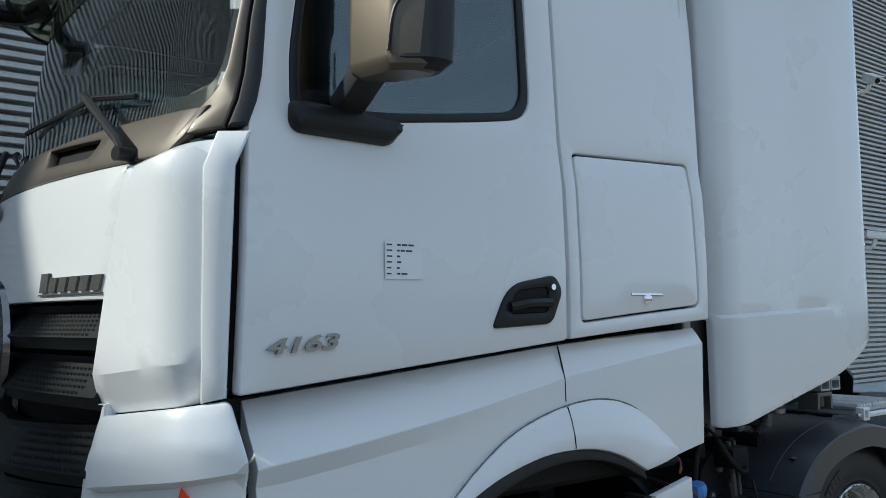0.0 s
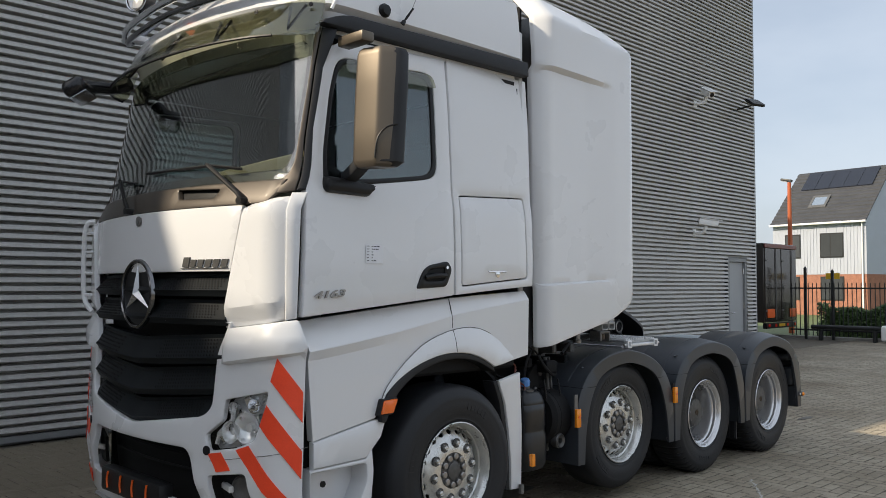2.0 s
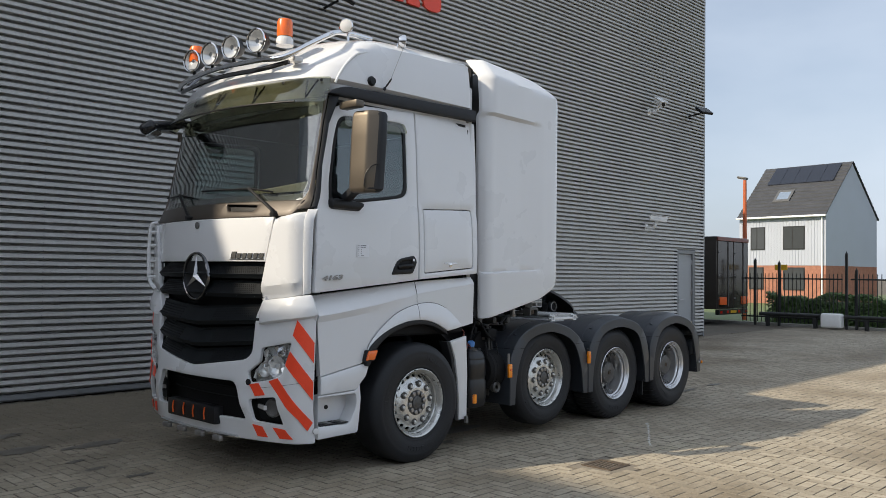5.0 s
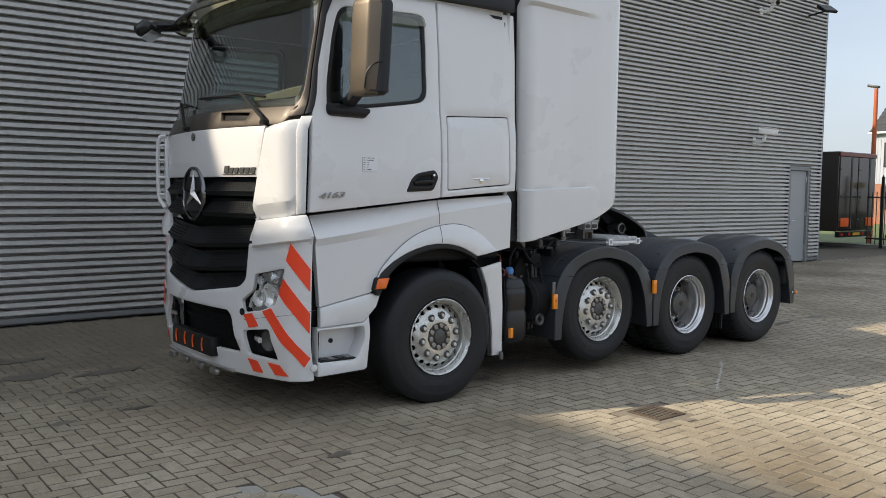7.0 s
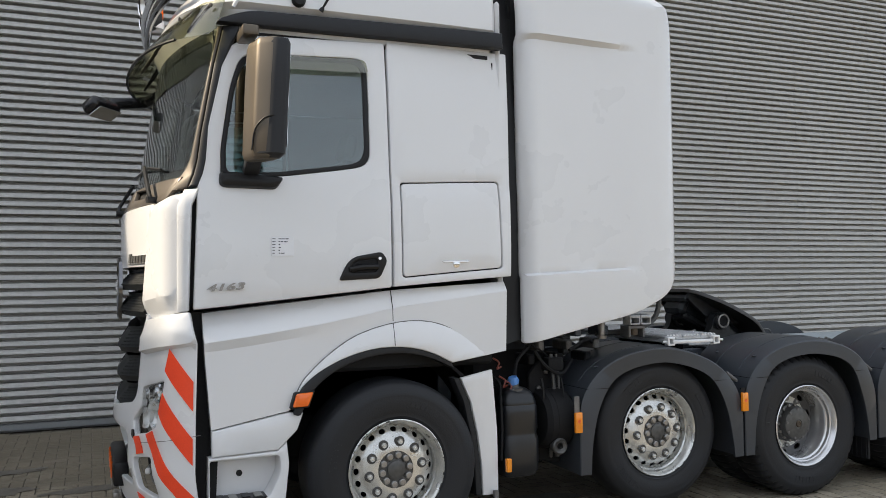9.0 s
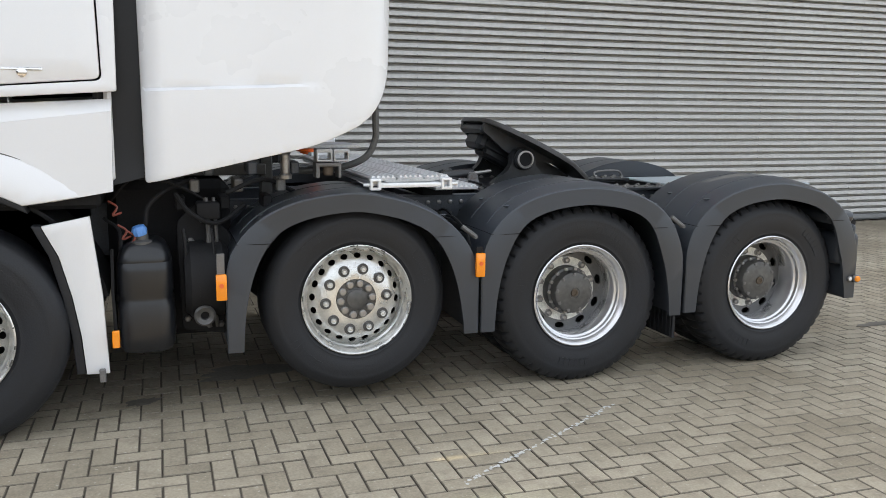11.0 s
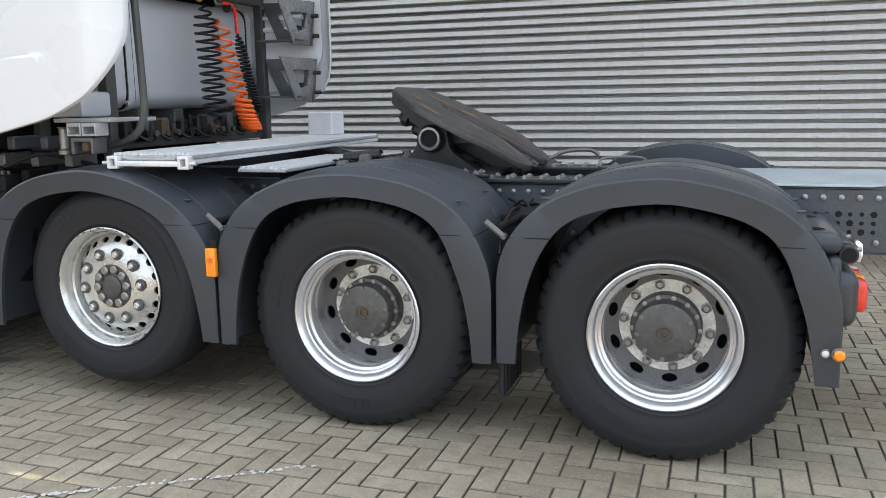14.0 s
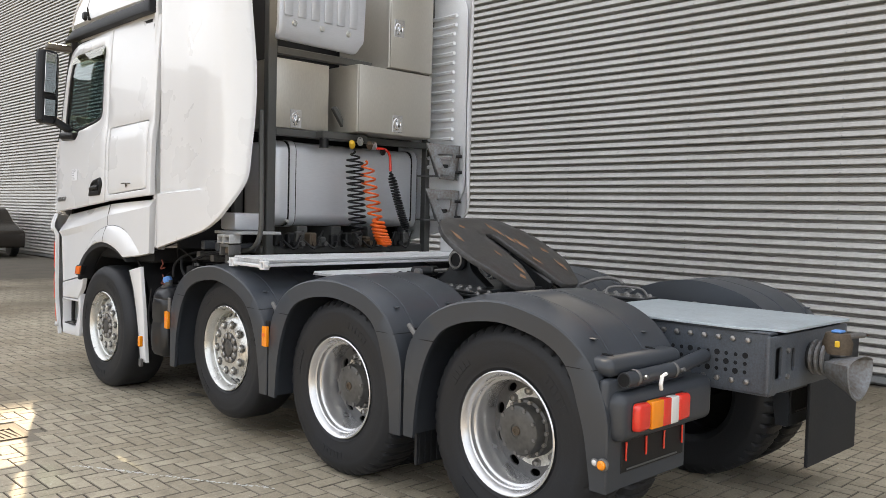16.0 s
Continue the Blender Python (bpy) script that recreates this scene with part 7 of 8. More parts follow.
# --- tower behind the cab: frame, lockers, tank, hoses ---
tw = part("tower_frame", box(B(), 3.43, 3.50, CY - 0.60, CY - 0.52, 1.10, 3.80, 0.006), POST, truck, "dark grey steel tower frame")
part("post", box(B(), 3.43, 3.50, CY + 1.11, CY + 1.18, 1.10, 3.80, 0.006), POST, tw)
part("post", box(B(), 2.95, 3.01, CY - 0.60, CY - 0.52, 1.10, 3.80, 0.006), POST, tw)
part("post", box(B(), 2.95, 3.01, CY + 1.11, CY + 1.18, 1.10, 3.80, 0.006), POST, tw)
for z in (2.185, 2.83, 3.74):
    part("cross_bar", box(B(), 3.435, 3.495, CY - 0.518, CY + 1.108, z, z + 0.06, 0.005), POST, tw)
part("brace", box(B(), -0.02, 0.02, -0.02, 0.02, 0.0, 0.30, 0.004, Matrix.Translation((3.515, CY + 0.20, 2.215)) @ pose(0, 0, 0, 36, 0, 0)), POST, tw)
part("back_sheet", box(B(), 2.80, 2.82, CY - 1.0, CY + 1.0, 1.25, 3.75), DEEP, tw)
part("hose_arm", box(B(), 3.50, 3.60, CY - 0.14, CY + 0.32, 2.185, 2.245, 0.006), POST, tw)
part("spare_socket", cyl(B(), (3.56, CY - 0.10, 2.11), (3.56, CY - 0.10, 2.184), 0.038), BLACK, tw)
for ya, yb, za, zb, xf, lx, lz in ((-0.52, 0.0, 2.245, 2.805, 3.485, -0.33, 2.33), (0.11, 0.93, 2.25, 2.81, 3.75, 0.53, 2.35), (0.44, 0.93, 2.82, 3.72, 3.75, 0.53, 3.16)):
    lk = part("locker", box(B(), 2.98 if xf < 3.6 else 3.02, xf - 0.025, CY + ya + 0.003, CY + yb - 0.003, za, zb, 0.006), BOXM, truck, "brushed grey steel locker")
    dd = part("locker_door", box(B(), xf - 0.024, xf, CY + ya - 0.004 + 0.006, CY + yb - 0.004, za + 0.004, zb - 0.004, 0.008, None, 2), BOXM, lk)
    part("latch_plate", box(B(), xf + 0.001, xf + 0.005, CY + lx - 0.055, CY + lx + 0.055, lz - 0.072, lz + 0.075, 0.002), CHROME, dd)
    part("latch", lathe(B(), [(0.048, 0.0), (0.044, 0.010), (0.030, 0.012), (0.022, 0.004), (0, 0.004)], axis((xf + 0.005, CY + lx, lz + 0.005), (xf + 1, CY + lx, lz + 0.005)), 20), CHROME, dd)
    part("latch_grip", box(B(), xf + 0.010, xf + 0.022, CY + lx - 0.014, CY + lx + 0.014, lz - 0.05, lz + 0.04, 0.004, None, 2), CHROME, dd)
    part("latch_lock", cyl(B(), (xf + 0.016, CY + lx, lz - 0.02), (xf + 0.024, CY + lx, lz - 0.02), 0.012, seg=12), HUBDARK, dd)
# heat shield panel with pressed ribs, above
hs = part("heat_shield", panel(B(), rp([(CY - 0.66, 2.90, 0.03), (CY + 0.11, 2.885, 0.03), (CY + 0.17, 2.99, 0.03), (CY + 0.20, 3.72, 0.02), (CY - 0.66, 3.72, 0.02)]), lambda yy, z, d: Vector((3.73 - d + 0.35 * min(0.0, z - 2.98) * 1.0, yy, z)), 0.03, step=0.08, r=0.015), TANKM, truck, "pressed aluminium shield")
bm = B()
for k in range(6):
    yy = CY - 0.58 + k * 0.125
    box(bm, 3.725, 3.745, yy - 0.04, yy + 0.04, 3.08, 3.70, 0.012, None, 2)
part("pressed_rib", bm, TANKM, hs)
for k in range(0, 6, 2):
    part("rivet", lathe(B(), [(0.026, 0), (0.02, 0.01), (0, 0.012)], axis((3.732, CY - 0.52 + k * 0.13, 3.03), (4.7, CY - 0.52 + k * 0.13, 3.03)), 14), ALLOY, hs)
# tank
tk = part("fuel_tank", box(B(), 2.95, 3.43, CY - 0.515, CY + 1.10, 1.46, 2.155, 0.10, None, 5), TANKM, truck, "brushed aluminium fuel tank")
for yy in (-0.32, 1.02):
    wrap = lambda o: rp([(2.95 - o, 1.46 - o, 0.10), (3.43 + o, 1.46 - o, 0.10), (3.43 + o, 2.155 + o, 0.10), (2.95 - o, 2.155 + o, 0.10)], 6)
    part("strap_liner", extrude_y(B(), wrap(0.005), CY + yy - 0.038, CY + yy + 0.038), DEEP, tk)
    part("strap", extrude_y(B(), wrap(0.010), CY + yy - 0.027, CY + yy + 0.027), TANKM, tk)
    part("strap_bolt", cyl(B(), (3.43, CY + yy - 0.05, 1.50), (3.455, CY + yy - 0.05, 1.50), 0.014, seg=10), ALLOY, tk)
for yy in (-0.2, 0.15, 0.55):
    part("tank_foot", box(B(), 3.0, 3.42, CY + yy - 0.05, CY + yy + 0.05, 1.30, 1.46, 0.006), POST, tk)
part("tank_bearer", box(B(), 2.94, 3.46, CY - 0.62, CY + 1.18, 1.235, 1.30, 0.006), POST, tk)


def coil(p, q, r, turns, sag, wire, n=14):
    p, q = Vector(p), Vector(q)
    pts = []
    for i in range(turns * n + 1):
        t = i / (turns * n)
        c = p.lerp(q, t) + Vector((0, 0, -sag * math.sin(math.pi * t)))
        a = 2 * math.pi * i / n
        rr = r * min(1.0, 8 * t, 8 * (1 - t)) + 0.004
        pts.append(c + Vector((rr * math.cos(a), rr * math.sin(a), 0)))
    return tube(B(), pts, wire, 6)


part("air_coil", coil((3.66, CY + 0.135, 2.10), (3.68, CY + 0.185, 1.36), 0.066, 15, 0, 0.0085), BLACK, truck, "black coiled air hose")
part("air_coil", coil((3.68, CY + 0.245, 2.02), (3.80, CY + 0.285, 1.50), 0.055, 8, 0.02, 0.0085), ORANGE, truck, "orange coiled air hose, sagging")
bm = coil((3.80, CY + 0.275, 1.54), (3.85, CY + 0.35, 1.31), 0.052, 9, 0.03, 0.0115)
part("hose_coil", bm, ORANGE, truck, "orange coiled hose end")
part("power_coil", coil((3.62, CY + 0.575, 1.95), (3.64, CY + 0.77, 1.42), 0.030, 24, 0.03, 0.008), BLACK, truck, "black coiled electric cable")
for p, mt in (((3.64, CY + 0.13, 2.15), YELLOW), ((3.70, CY + 0.27, 2.15), IRON), ((3.66, CY + 0.20, 2.18), ALLOY), ((3.60, CY + 0.50, 2.12), BLACK), ((3.60, CY + 0.40, 2.16), ALLOY)):
    part("hose_coupling", lathe(B(), [(0, -0.03), (0.022, -0.03), (0.028, 0.0), (0.022, 0.03), (0, 0.035)], Matrix.Translation(p) @ pose(0, 0, 0, 30, 40, 0), 12), mt, truck)
part("red_lead", tube(B(), smooth_line([(3.60, CY + 0.42, 2.14), (3.62, CY + 0.50, 2.135), (3.62, CY + 0.56, 2.09), (3.62, CY + 0.575, 1.95)]), 0.012, 8), REDLENS, truck)
# valves and hoses under the tank
random.seed(11)
for k in range(13):
    yy = CY - 0.5 + k * 0.115 + random.uniform(-0.035, 0.035)
    bm = box(B(), 3.47, 3.53 + random.uniform(0, 0.04), yy - 0.035, yy + 0.03, 1.27 + random.uniform(0, 0.03), 1.37 + random.uniform(0, 0.06), 0.012)
    cyl(bm, (3.53, yy, 1.32), (3.56 + random.uniform(0, 0.03), yy, 1.32), 0.02, seg=10)
    part("valve", bm, [BLACK, HUBDARK, POST, BLACK, IRON][(k * 3) % 5], truck)
for k in range(7):
    yy = CY - 0.45 + k * 0.2
    part("air_line", tube(B(), smooth_line([(3.52, yy, 1.34), (3.60, yy + 0.05, 1.28), (3.56, yy + 0.12, 1.36), (3.50, yy + 0.2, 1.42)]), 0.009, 6), BLACK, truck)
# two holders for wheel chocks on the far side
for z in (1.60, 2.0):
    wedge = [(CY + 0.84, z + 0.21), (CY + 1.12, z + 0.20), (CY + 1.10, z - 0.11), (CY + 0.98, z - 0.10)]
    gapq = [(CY + 0.94, z + 0.12), (CY + 1.07, z + 0.12), (CY + 1.06, z + 0.01), (CY + 1.01, z - 0.01)]
    lb = part("chock_holder", panel(B(), wedge, lambda yy, zz, d: Vector((3.93 - d - 0.10 * max(0.0, 0.2 - (zz - z)) - (CY + 1.12 - yy) * 0.5, yy, zz)), 0.012, [gapq], step=0.1, r=0.002), CASTGREY, truck, "grey steel holder for a wheel chock")
    part("holder_side", panel(B(), [(3.50, z + 0.21), (3.93, z + 0.20), (3.90, z - 0.11), (3.62, z - 0.06)], lambda x, zz, d: Vector((x, CY + 1.115 + d, zz)), 0.010, [[(3.62, z + 0.13), (3.83, z + 0.13), (3.82, z + 0.0), (3.68, z + 0.02)]], step=0.1, r=0.002), DISC, lb)
    part("holder_floor", box(B(), 3.52, 3.87, CY + 0.98, CY + 1.112, z - 0.075, z - 0.063), DISC, lb)
    for zz in (z + 0.10, z - 0.04):
        part("holder_pin", cyl(B(), (3.915, CY + 1.09, zz), (3.965, CY + 1.11, zz), 0.014, seg=10), BLACK, lb)
    part("retainer", box(B(), 3.78, 3.86, CY + 1.0, CY + 1.05, z + 0.0, z + 0.03, 0.004), BLACK, lb)
# near-side stay, pipes and hooks under the fairing
part("fairing_stay", tube(B(), smooth_line([(4.0, CY - 0.97, 2.3), (4.02, CY - 0.97, 1.60), (4.015, CY - 0.97, 1.44), (3.95, CY - 0.96, 1.34), (3.78, CY - 0.92, 1.285), (3.55, CY - 0.85, 1.27)]), 0.019, 10), POST, truck)
part("fairing_bracket", box(B(), 3.55, 3.90, CY - 1.08, CY - 0.72, 1.405, 1.425, 0.004), VALLEY, truck)
for x in (3.665, 3.757):
    part("fairing_hook", panel(B(), rp([(x, 1.338, 0.006), (x + 0.085, 1.338, 0.006), (x + 0.085, 1.404, 0.006), (x, 1.404, 0.006)]), lambda a, b, d: Vector((a, CY - 1.12 + d, b)), 0.09, [rp([(x + 0.008, 1.348, 0.008), (x + 0.075, 1.348, 0.008), (x + 0.075, 1.385, 0.008), (x + 0.008, 1.385, 0.008)])], step=0.05, r=0.003), VALLEY, truck)
part("side_box", box(B(), 3.40, 3.62, CY - 0.95, CY - 0.72, 1.428, 1.56, 0.02, None, 2), TANKM, truck)
part("mount_bracket", panel(B(), rp([(3.665, 1.25, 0.004), (3.685, 1.25, 0.002), (3.685, 1.31, 0.002), (3.785, 1.31, 0.002), (3.785, 1.25, 0.002), (3.80, 1.25, 0.004), (3.80, 1.33, 0.004), (3.665, 1.33, 0.004)]), lambda a, b, d: Vector((a, CY - 1.10 + d, b)), 0.10, step=0.06, r=0.002), DISC, truck)
part("rubber_mount", lathe(B(), [(0.026, 0), (0.030, 0.02), (0.026, 0.045), (0, 0.045)], Matrix.Translation((3.735, CY - 1.06, 1.262)), 14), IRON, truck)

# --- space between the front wheel and the second axle ---
def bottle(secs, cx, cy, n=44, p=4.5):
    """Blow-moulded body: rounded rectangles (height, half width, half depth) lofted upwards."""
    bm, rings = B(), []
    for z, a, b in secs:
        ring = []
        for i in range(n):
            t = 2 * math.pi * i / n
            c, d = math.cos(t), math.sin(t)
            ring.append(bm.verts.new((cx + a * math.copysign(abs(c) ** (2 / p), c), cy + b * math.copysign(abs(d) ** (2 / p), d), z)))
        rings.append(ring)
    for u, v in zip(rings, rings[1:]):
        for i in range(n):
            bm.faces.new((u[i - 1], u[i], v[i], v[i - 1]))
    bm.faces.new(rings[0][::-1]), bm.faces.new(rings[-1])
    bmesh.ops.recalc_face_normals(bm, faces=bm.faces[:])
    return bm


ab = part("fluid_tank", bottle([(0.378, 0.10, 0.14), (0.388, 0.122, 0.165), (0.42, 0.136, 0.182), (0.48, 0.141, 0.186), (0.625, 0.141, 0.186), (0.648, 0.132, 0.180), (0.668, 0.130, 0.178), (0.69, 0.138, 0.183), (0.80, 0.137, 0.181),
                            (0.838, 0.134, 0.178), (0.846, 0.129, 0.173), (0.856, 0.131, 0.174), (0.89, 0.122, 0.165), (0.925, 0.104, 0.145), (0.945, 0.078, 0.11), (0.952, 0.05, 0.08)], 2.787, CY - 0.985), BOTTLE, truck, "black plastic fluid tank with a blue cap")
part("neck", lathe(B(), [(0.06, 0), (0.06, 0.02), (0.032, 0.03), (0.03, 0.07), (0, 0.07)], Matrix.Translation((2.78, CY - 1.06, 0.925)), 18), HUBDARK, ab)
part("cap", lathe(B(), [(0, 0.02), (0.036, 0.02), (0.039, 0.045), (0.030, 0.066), (0, 0.07)], Matrix.Translation((2.78, CY - 1.06, 0.958)) @ pose(0, 0, 0, 8, -14, 0), 10), BLUE, ab, "blue screw cap")
part("tank_strap", tube(B(), [(2.64, CY - 1.14, 0.92), (2.635, CY - 1.165, 0.7), (2.64, CY - 1.14, 0.5)], 0.008, 6), DEEP, ab)
at = part("air_tank", cyl(B(), (2.98, CY - 0.98, 0.72), (3.20, CY - 0.98, 0.72), 0.20, None, 28, 0.03), DEEP, truck, "dark air tank")
part("tank_band", cyl(B(), (3.05, CY - 0.98, 0.72), (3.075, CY - 0.98, 0.72), 0.203, None, 28), DEEP, at)
part("drain_port", lathe(B(), [(0.022, 0.0), (0.05, 0.0), (0.055, 0.05), (0.045, 0.06), (0.022, 0.05)], axis((3.07, CY - 1.10, 0.555), (3.07, CY - 2, 0.555)), 20, True), HUBDARK, at)
part("drain_bore", cyl(B(), (3.07, CY - 1.09, 0.555), (3.07, CY - 1.12, 0.555), 0.023), DEEP, at)
random.seed(21)
hoses = ([(2.62, 2.50, 1.12), (2.75, 2.42, 1.25), (2.95, 2.40, 1.22), (3.15, 2.45, 1.10)], [(2.80, 2.36, 1.02), (2.82, 2.36, 1.12), (2.92, 2.40, 1.20), (3.05, 2.5, 1.24)],
         [(2.95, 2.35, 1.18), (3.02, 2.33, 1.08), (3.15, 2.35, 1.02), (3.3, 2.45, 1.10)], [(2.60, 2.45, 1.05), (2.68, 2.34, 0.98), (2.66, 2.32, 0.75), (2.655, 2.3, 0.45)],
         [(2.98, 2.32, 1.0), (2.99, 2.31, 0.9), (2.99, 2.31, 0.75)], [(3.12, 2.30, 1.0), (3.13, 2.28, 0.85), (3.11, 2.28, 0.65)], [(3.2, 2.32, 1.18), (3.4, 2.4, 1.24), (3.6, 2.6, 1.15)])
for h in hoses:
    part("hose", tube(B(), smooth_line(h), random.choice((0.007, 0.009, 0.012)), 7), random.choice((DEEP, DEEP, BLACK)), truck)
for p in ((2.67, 2.33, 1.03), (2.63, 2.34, 1.15), (2.71, 2.32, 1.00)):
    part("wire_end", tube(B(), smooth_line([p, (p[0] + 0.04, p[1] - 0.01, p[2] - 0.03), (p[0] + 0.02, p[1] - 0.02, p[2] - 0.07), (p[0] + 0.06, p[1], p[2] - 0.06)]), 0.006, 6), HEADER, truck)
for k in range(10):
    x, z = 2.95 + 0.075 * k, 1.08 + 0.09 * ((k * 7) % 3)
    part("bracket", box(B(), x, x + 0.05, CY - 0.95, CY - 0.75, z, z + 0.07, 0.008), [DEEP, HUB, CHASSIS][k % 3], truck)
# bracket, pipes and bosses behind the fluid tank
ebk = part("side_bracket", panel(B(), rp([(2.96, 0.44, 0.03), (3.20, 0.40, 0.03), (3.23, 0.95, 0.04), (3.05, 1.12, 0.05), (2.95, 1.02, 0.03)]), lambda x, z, d: Vector((x, 2.44 + d, z)), 0.03, [rp([(3.0, 0.60, 0.03), (3.15, 0.58, 0.03), (3.16, 0.78, 0.03), (3.01, 0.78, 0.03)])], step=0.1, r=0.008), DEEP, truck, "dark cast bracket")
for x, z in ((2.99, 0.50), (3.16, 0.46), (3.18, 0.88), (3.02, 0.92), (3.08, 1.03)):
    part("bracket_bolt", lathe(B(), [(0.018, 0), (0.018, 0.014), (0.010, 0.020), (0, 0.020)], axis((x, 2.44, z), (x, 1.4, z)), 6), HUB, ebk)
for x, r in ((3.10, 0.013), (3.14, 0.009)):
    part("upright_pipe", tube(B(), smooth_line([(x, 2.40, 1.15), (x + 0.01, 2.38, 0.9), (x - 0.01, 2.38, 0.65), (x, 2.42, 0.45)]), r, 8), HUBDARK, truck)
part("hanging_bush", lathe(B(), [(0.0, 0.0), (0.034, 0.0), (0.036, 0.02), (0.026, 0.03), (0.026, 0.13), (0.034, 0.14), (0, 0.14)], Matrix.Translation((3.52, CY - 0.98, 1.24)), 16), STEEL, truck)
part("valve_block", box(B(), 3.05, 3.17, 2.34, 2.46, 1.04, 1.13, 0.015, None, 2), DEEP, truck)
part("engine_shroud", box(B(), 2.60, 3.25, CY - 0.7, CY + 0.9, 0.34, 1.22, 0.05), DEEP, truck)
part("engine_block", box(B(), 0.9, 2.55, CY - 0.42, CY + 0.42, 0.45, 1.12, 0.05), DEEP, truck)
# made-up black block that keeps the gap between the driven wheels dark
part("dark_gap_filler", box(B(), 5.79, 5.99, CY - 0.78, CY - 0.44, 0.44, 0.97, 0.03, None, 2), DEEP, truck)
part("gearbox", box(B(), 3.3, 5.0, CY - 0.3, CY + 0.3, 0.5, 0.85, 0.08), DEEP, truck)
for x in (4.05, 4.75, 5.9):
    part("air_bellows", lathe(B(), [(0, 0), (0.11, 0), (0.13, 0.05), (0.11, 0.09), (0.13, 0.13), (0.11, 0.18), (0, 0.18)], Matrix.Translation((x, CY - 0.60, 0.72)), 18), RUBBER, truck)
random.seed(23)
for x in (4.30, 4.36, 4.42, 4.48, 4.54, 5.74, 5.82, 5.90):
    u = lambda v: random.uniform(-v, v)
    part("brake_hose", tube(B(), smooth_line([(x - 0.14, CY - 0.46, 0.98 + u(0.03)), (x - 0.05, CY - 0.52 + u(0.02), 0.955 + u(0.03)), (x + 0.03, CY - 0.54 + u(0.03), 0.985 + u(0.03)), (x + 0.10, CY - 0.58 + u(0.03), 0.95 + u(0.03)), (x + 0.15, CY - 0.50, 0.99 + u(0.02))]), 0.0075, 6), BLACK, truck)
for x in (4.51, 5.87):
    part("brake_line", tube(B(), smooth_line([(x - 0.03, CY - 0.55, 0.96), (x, CY - 0.85, 0.99), (x + 0.01, CY - 1.08, 0.93), (x + 0.015, CY - 1.14, 0.84)]), 0.009, 6), BLACK, truck)

# ---- behind the yard: trailer, fence, hedge, house ----
tr = thing("box_trailer", "dark closed box trailer with orange reflectors parked beside the hall", "trailer", (25.25, 12.5, 0))
part("body", box(B(), 24.0, 26.5, 10.03, 17.0, 0.55, 3.08, 0.03, None, 2), TRAILERM, tr)
for x0, x1 in ((24.06, 25.22), (25.28, 26.44)):
    dd = part("rear_door", box(B(), x0, x1, 9.995, 10.028, 0.62, 2.92, 0.01), TRAILERM, tr)
    for z in (0.9, 1.7, 2.5):
        part("hinge", box(B(), x0 + 0.0, x0 + 0.12, 9.975, 9.994, z, z + 0.05, 0.004), HUB, dd)
    part("lock_rod", cyl(B(), (x0 + 0.75, 9.975, 0.64), (x0 + 0.75, 9.975, 2.9), 0.015, seg=8), HUB, dd)
part("header_lamp_bar", box(B(), 24.02, 26.48, 9.98, 10.028, 2.93, 3.06, 0.01), HEADER, tr, "dark red bar along the top")
for x in (24.15, 25.85):
    part("reflector", box(B(), x, x + 0.52, 9.96, 9.99, 0.70, 0.98, 0.008), ORANGE, tr, "orange reflector board")
part("under_beam", box(B(), 24.1, 26.4, 9.98, 10.12, 0.36, 0.54, 0.01), BLACK, tr)
for x in (24.2, 24.7, 25.6, 26.2):
    part("tail_lamp", box(B(), x, x + 0.14, 9.965, 9.979, 0.41, 0.5, 0.005), REDLENS, tr)
part("plate_bar", box(B(), 25.0, 25.45, 9.965, 9.979, 0.41, 0.5, 0.003), YELLOW, tr)
for y in (12.6, 13.7):
    for x in (24.05, 26.15):
        part("wheel", cyl(B(), (x, y, 0.45), (x + 0.3, y, 0.45), 0.45, None, 28, 0.04), RUBBER, tr)

fence = thing("bar_fence", "black steel bar fence with a sliding gate at the yard's edge", "fence", (25.6, 6, 0))
for y0, y1 in ((9.9, 6.45), (6.2, -9.0)):
    for z in (0.28, 1.62):
        part("rail", box(B(), 25.68, 25.72, y1, y0, z, z + 0.05, 0.004), FENCEM, fence)
bar_mesh = to_mesh("fence_bar", cyl(B(), (0, 0, 0.12), (0, 0, 1.82), 0.014, 0.014, 8), FENCEM)
y = 9.85
while y > -9.0:
    if not 6.2 < y < 6.45:
        part("fence_bar", bar_mesh, None, fence, "", pose(25.70, y, 0))
    y -= 0.135
for y, h in ((9.4, 2.3), (8.55, 2.2), (6.33, 2.5), (6.02, 1.95), (3.2, 2.0), (0.0, 2.0)):
    ps = part("post", box(B(), 25.66, 25.74, y - 0.04, y + 0.04, 0, h, 0.008), FENCEM, fence)
    part("spikes", cyl(B(), (25.70, y, h), (25.70, y, h + 0.08), 0.035, 0.0, 8), FENCEM, ps)
part("gate_motor", box(B(), 25.2, 25.55, 6.35, 7.0, 0.05, 0.52, 0.06, None, 3), CAMW, fence, "pale grey gate motor box")
rl = thing("guard_rail", "dark round barrier rail in front of the fence", "barrier", (25.3, 8, 0))
part("rail", cyl(B(), (25.35, 9.1, 0.42), (25.35, 7.05, 0.42), 0.07, None, 18, 0.02), FENCEM, rl)
part("rail", cyl(B(), (25.35, 6.3, 0.42), (25.35, -3.0, 0.42), 0.06, None, 18, 0.02), FENCEM, rl)
for y in (8.8, 7.2, 5.6, 2.0, -1.5):
    part("post", box(B(), 25.28, 25.42, y - 0.05, y + 0.05, 0, 0.36, 0.006), FENCEM, rl)
lp = thing("street_lamp", "orange painted lamp post with a small lantern", "street lamp", (28.2, 10.9, 0))
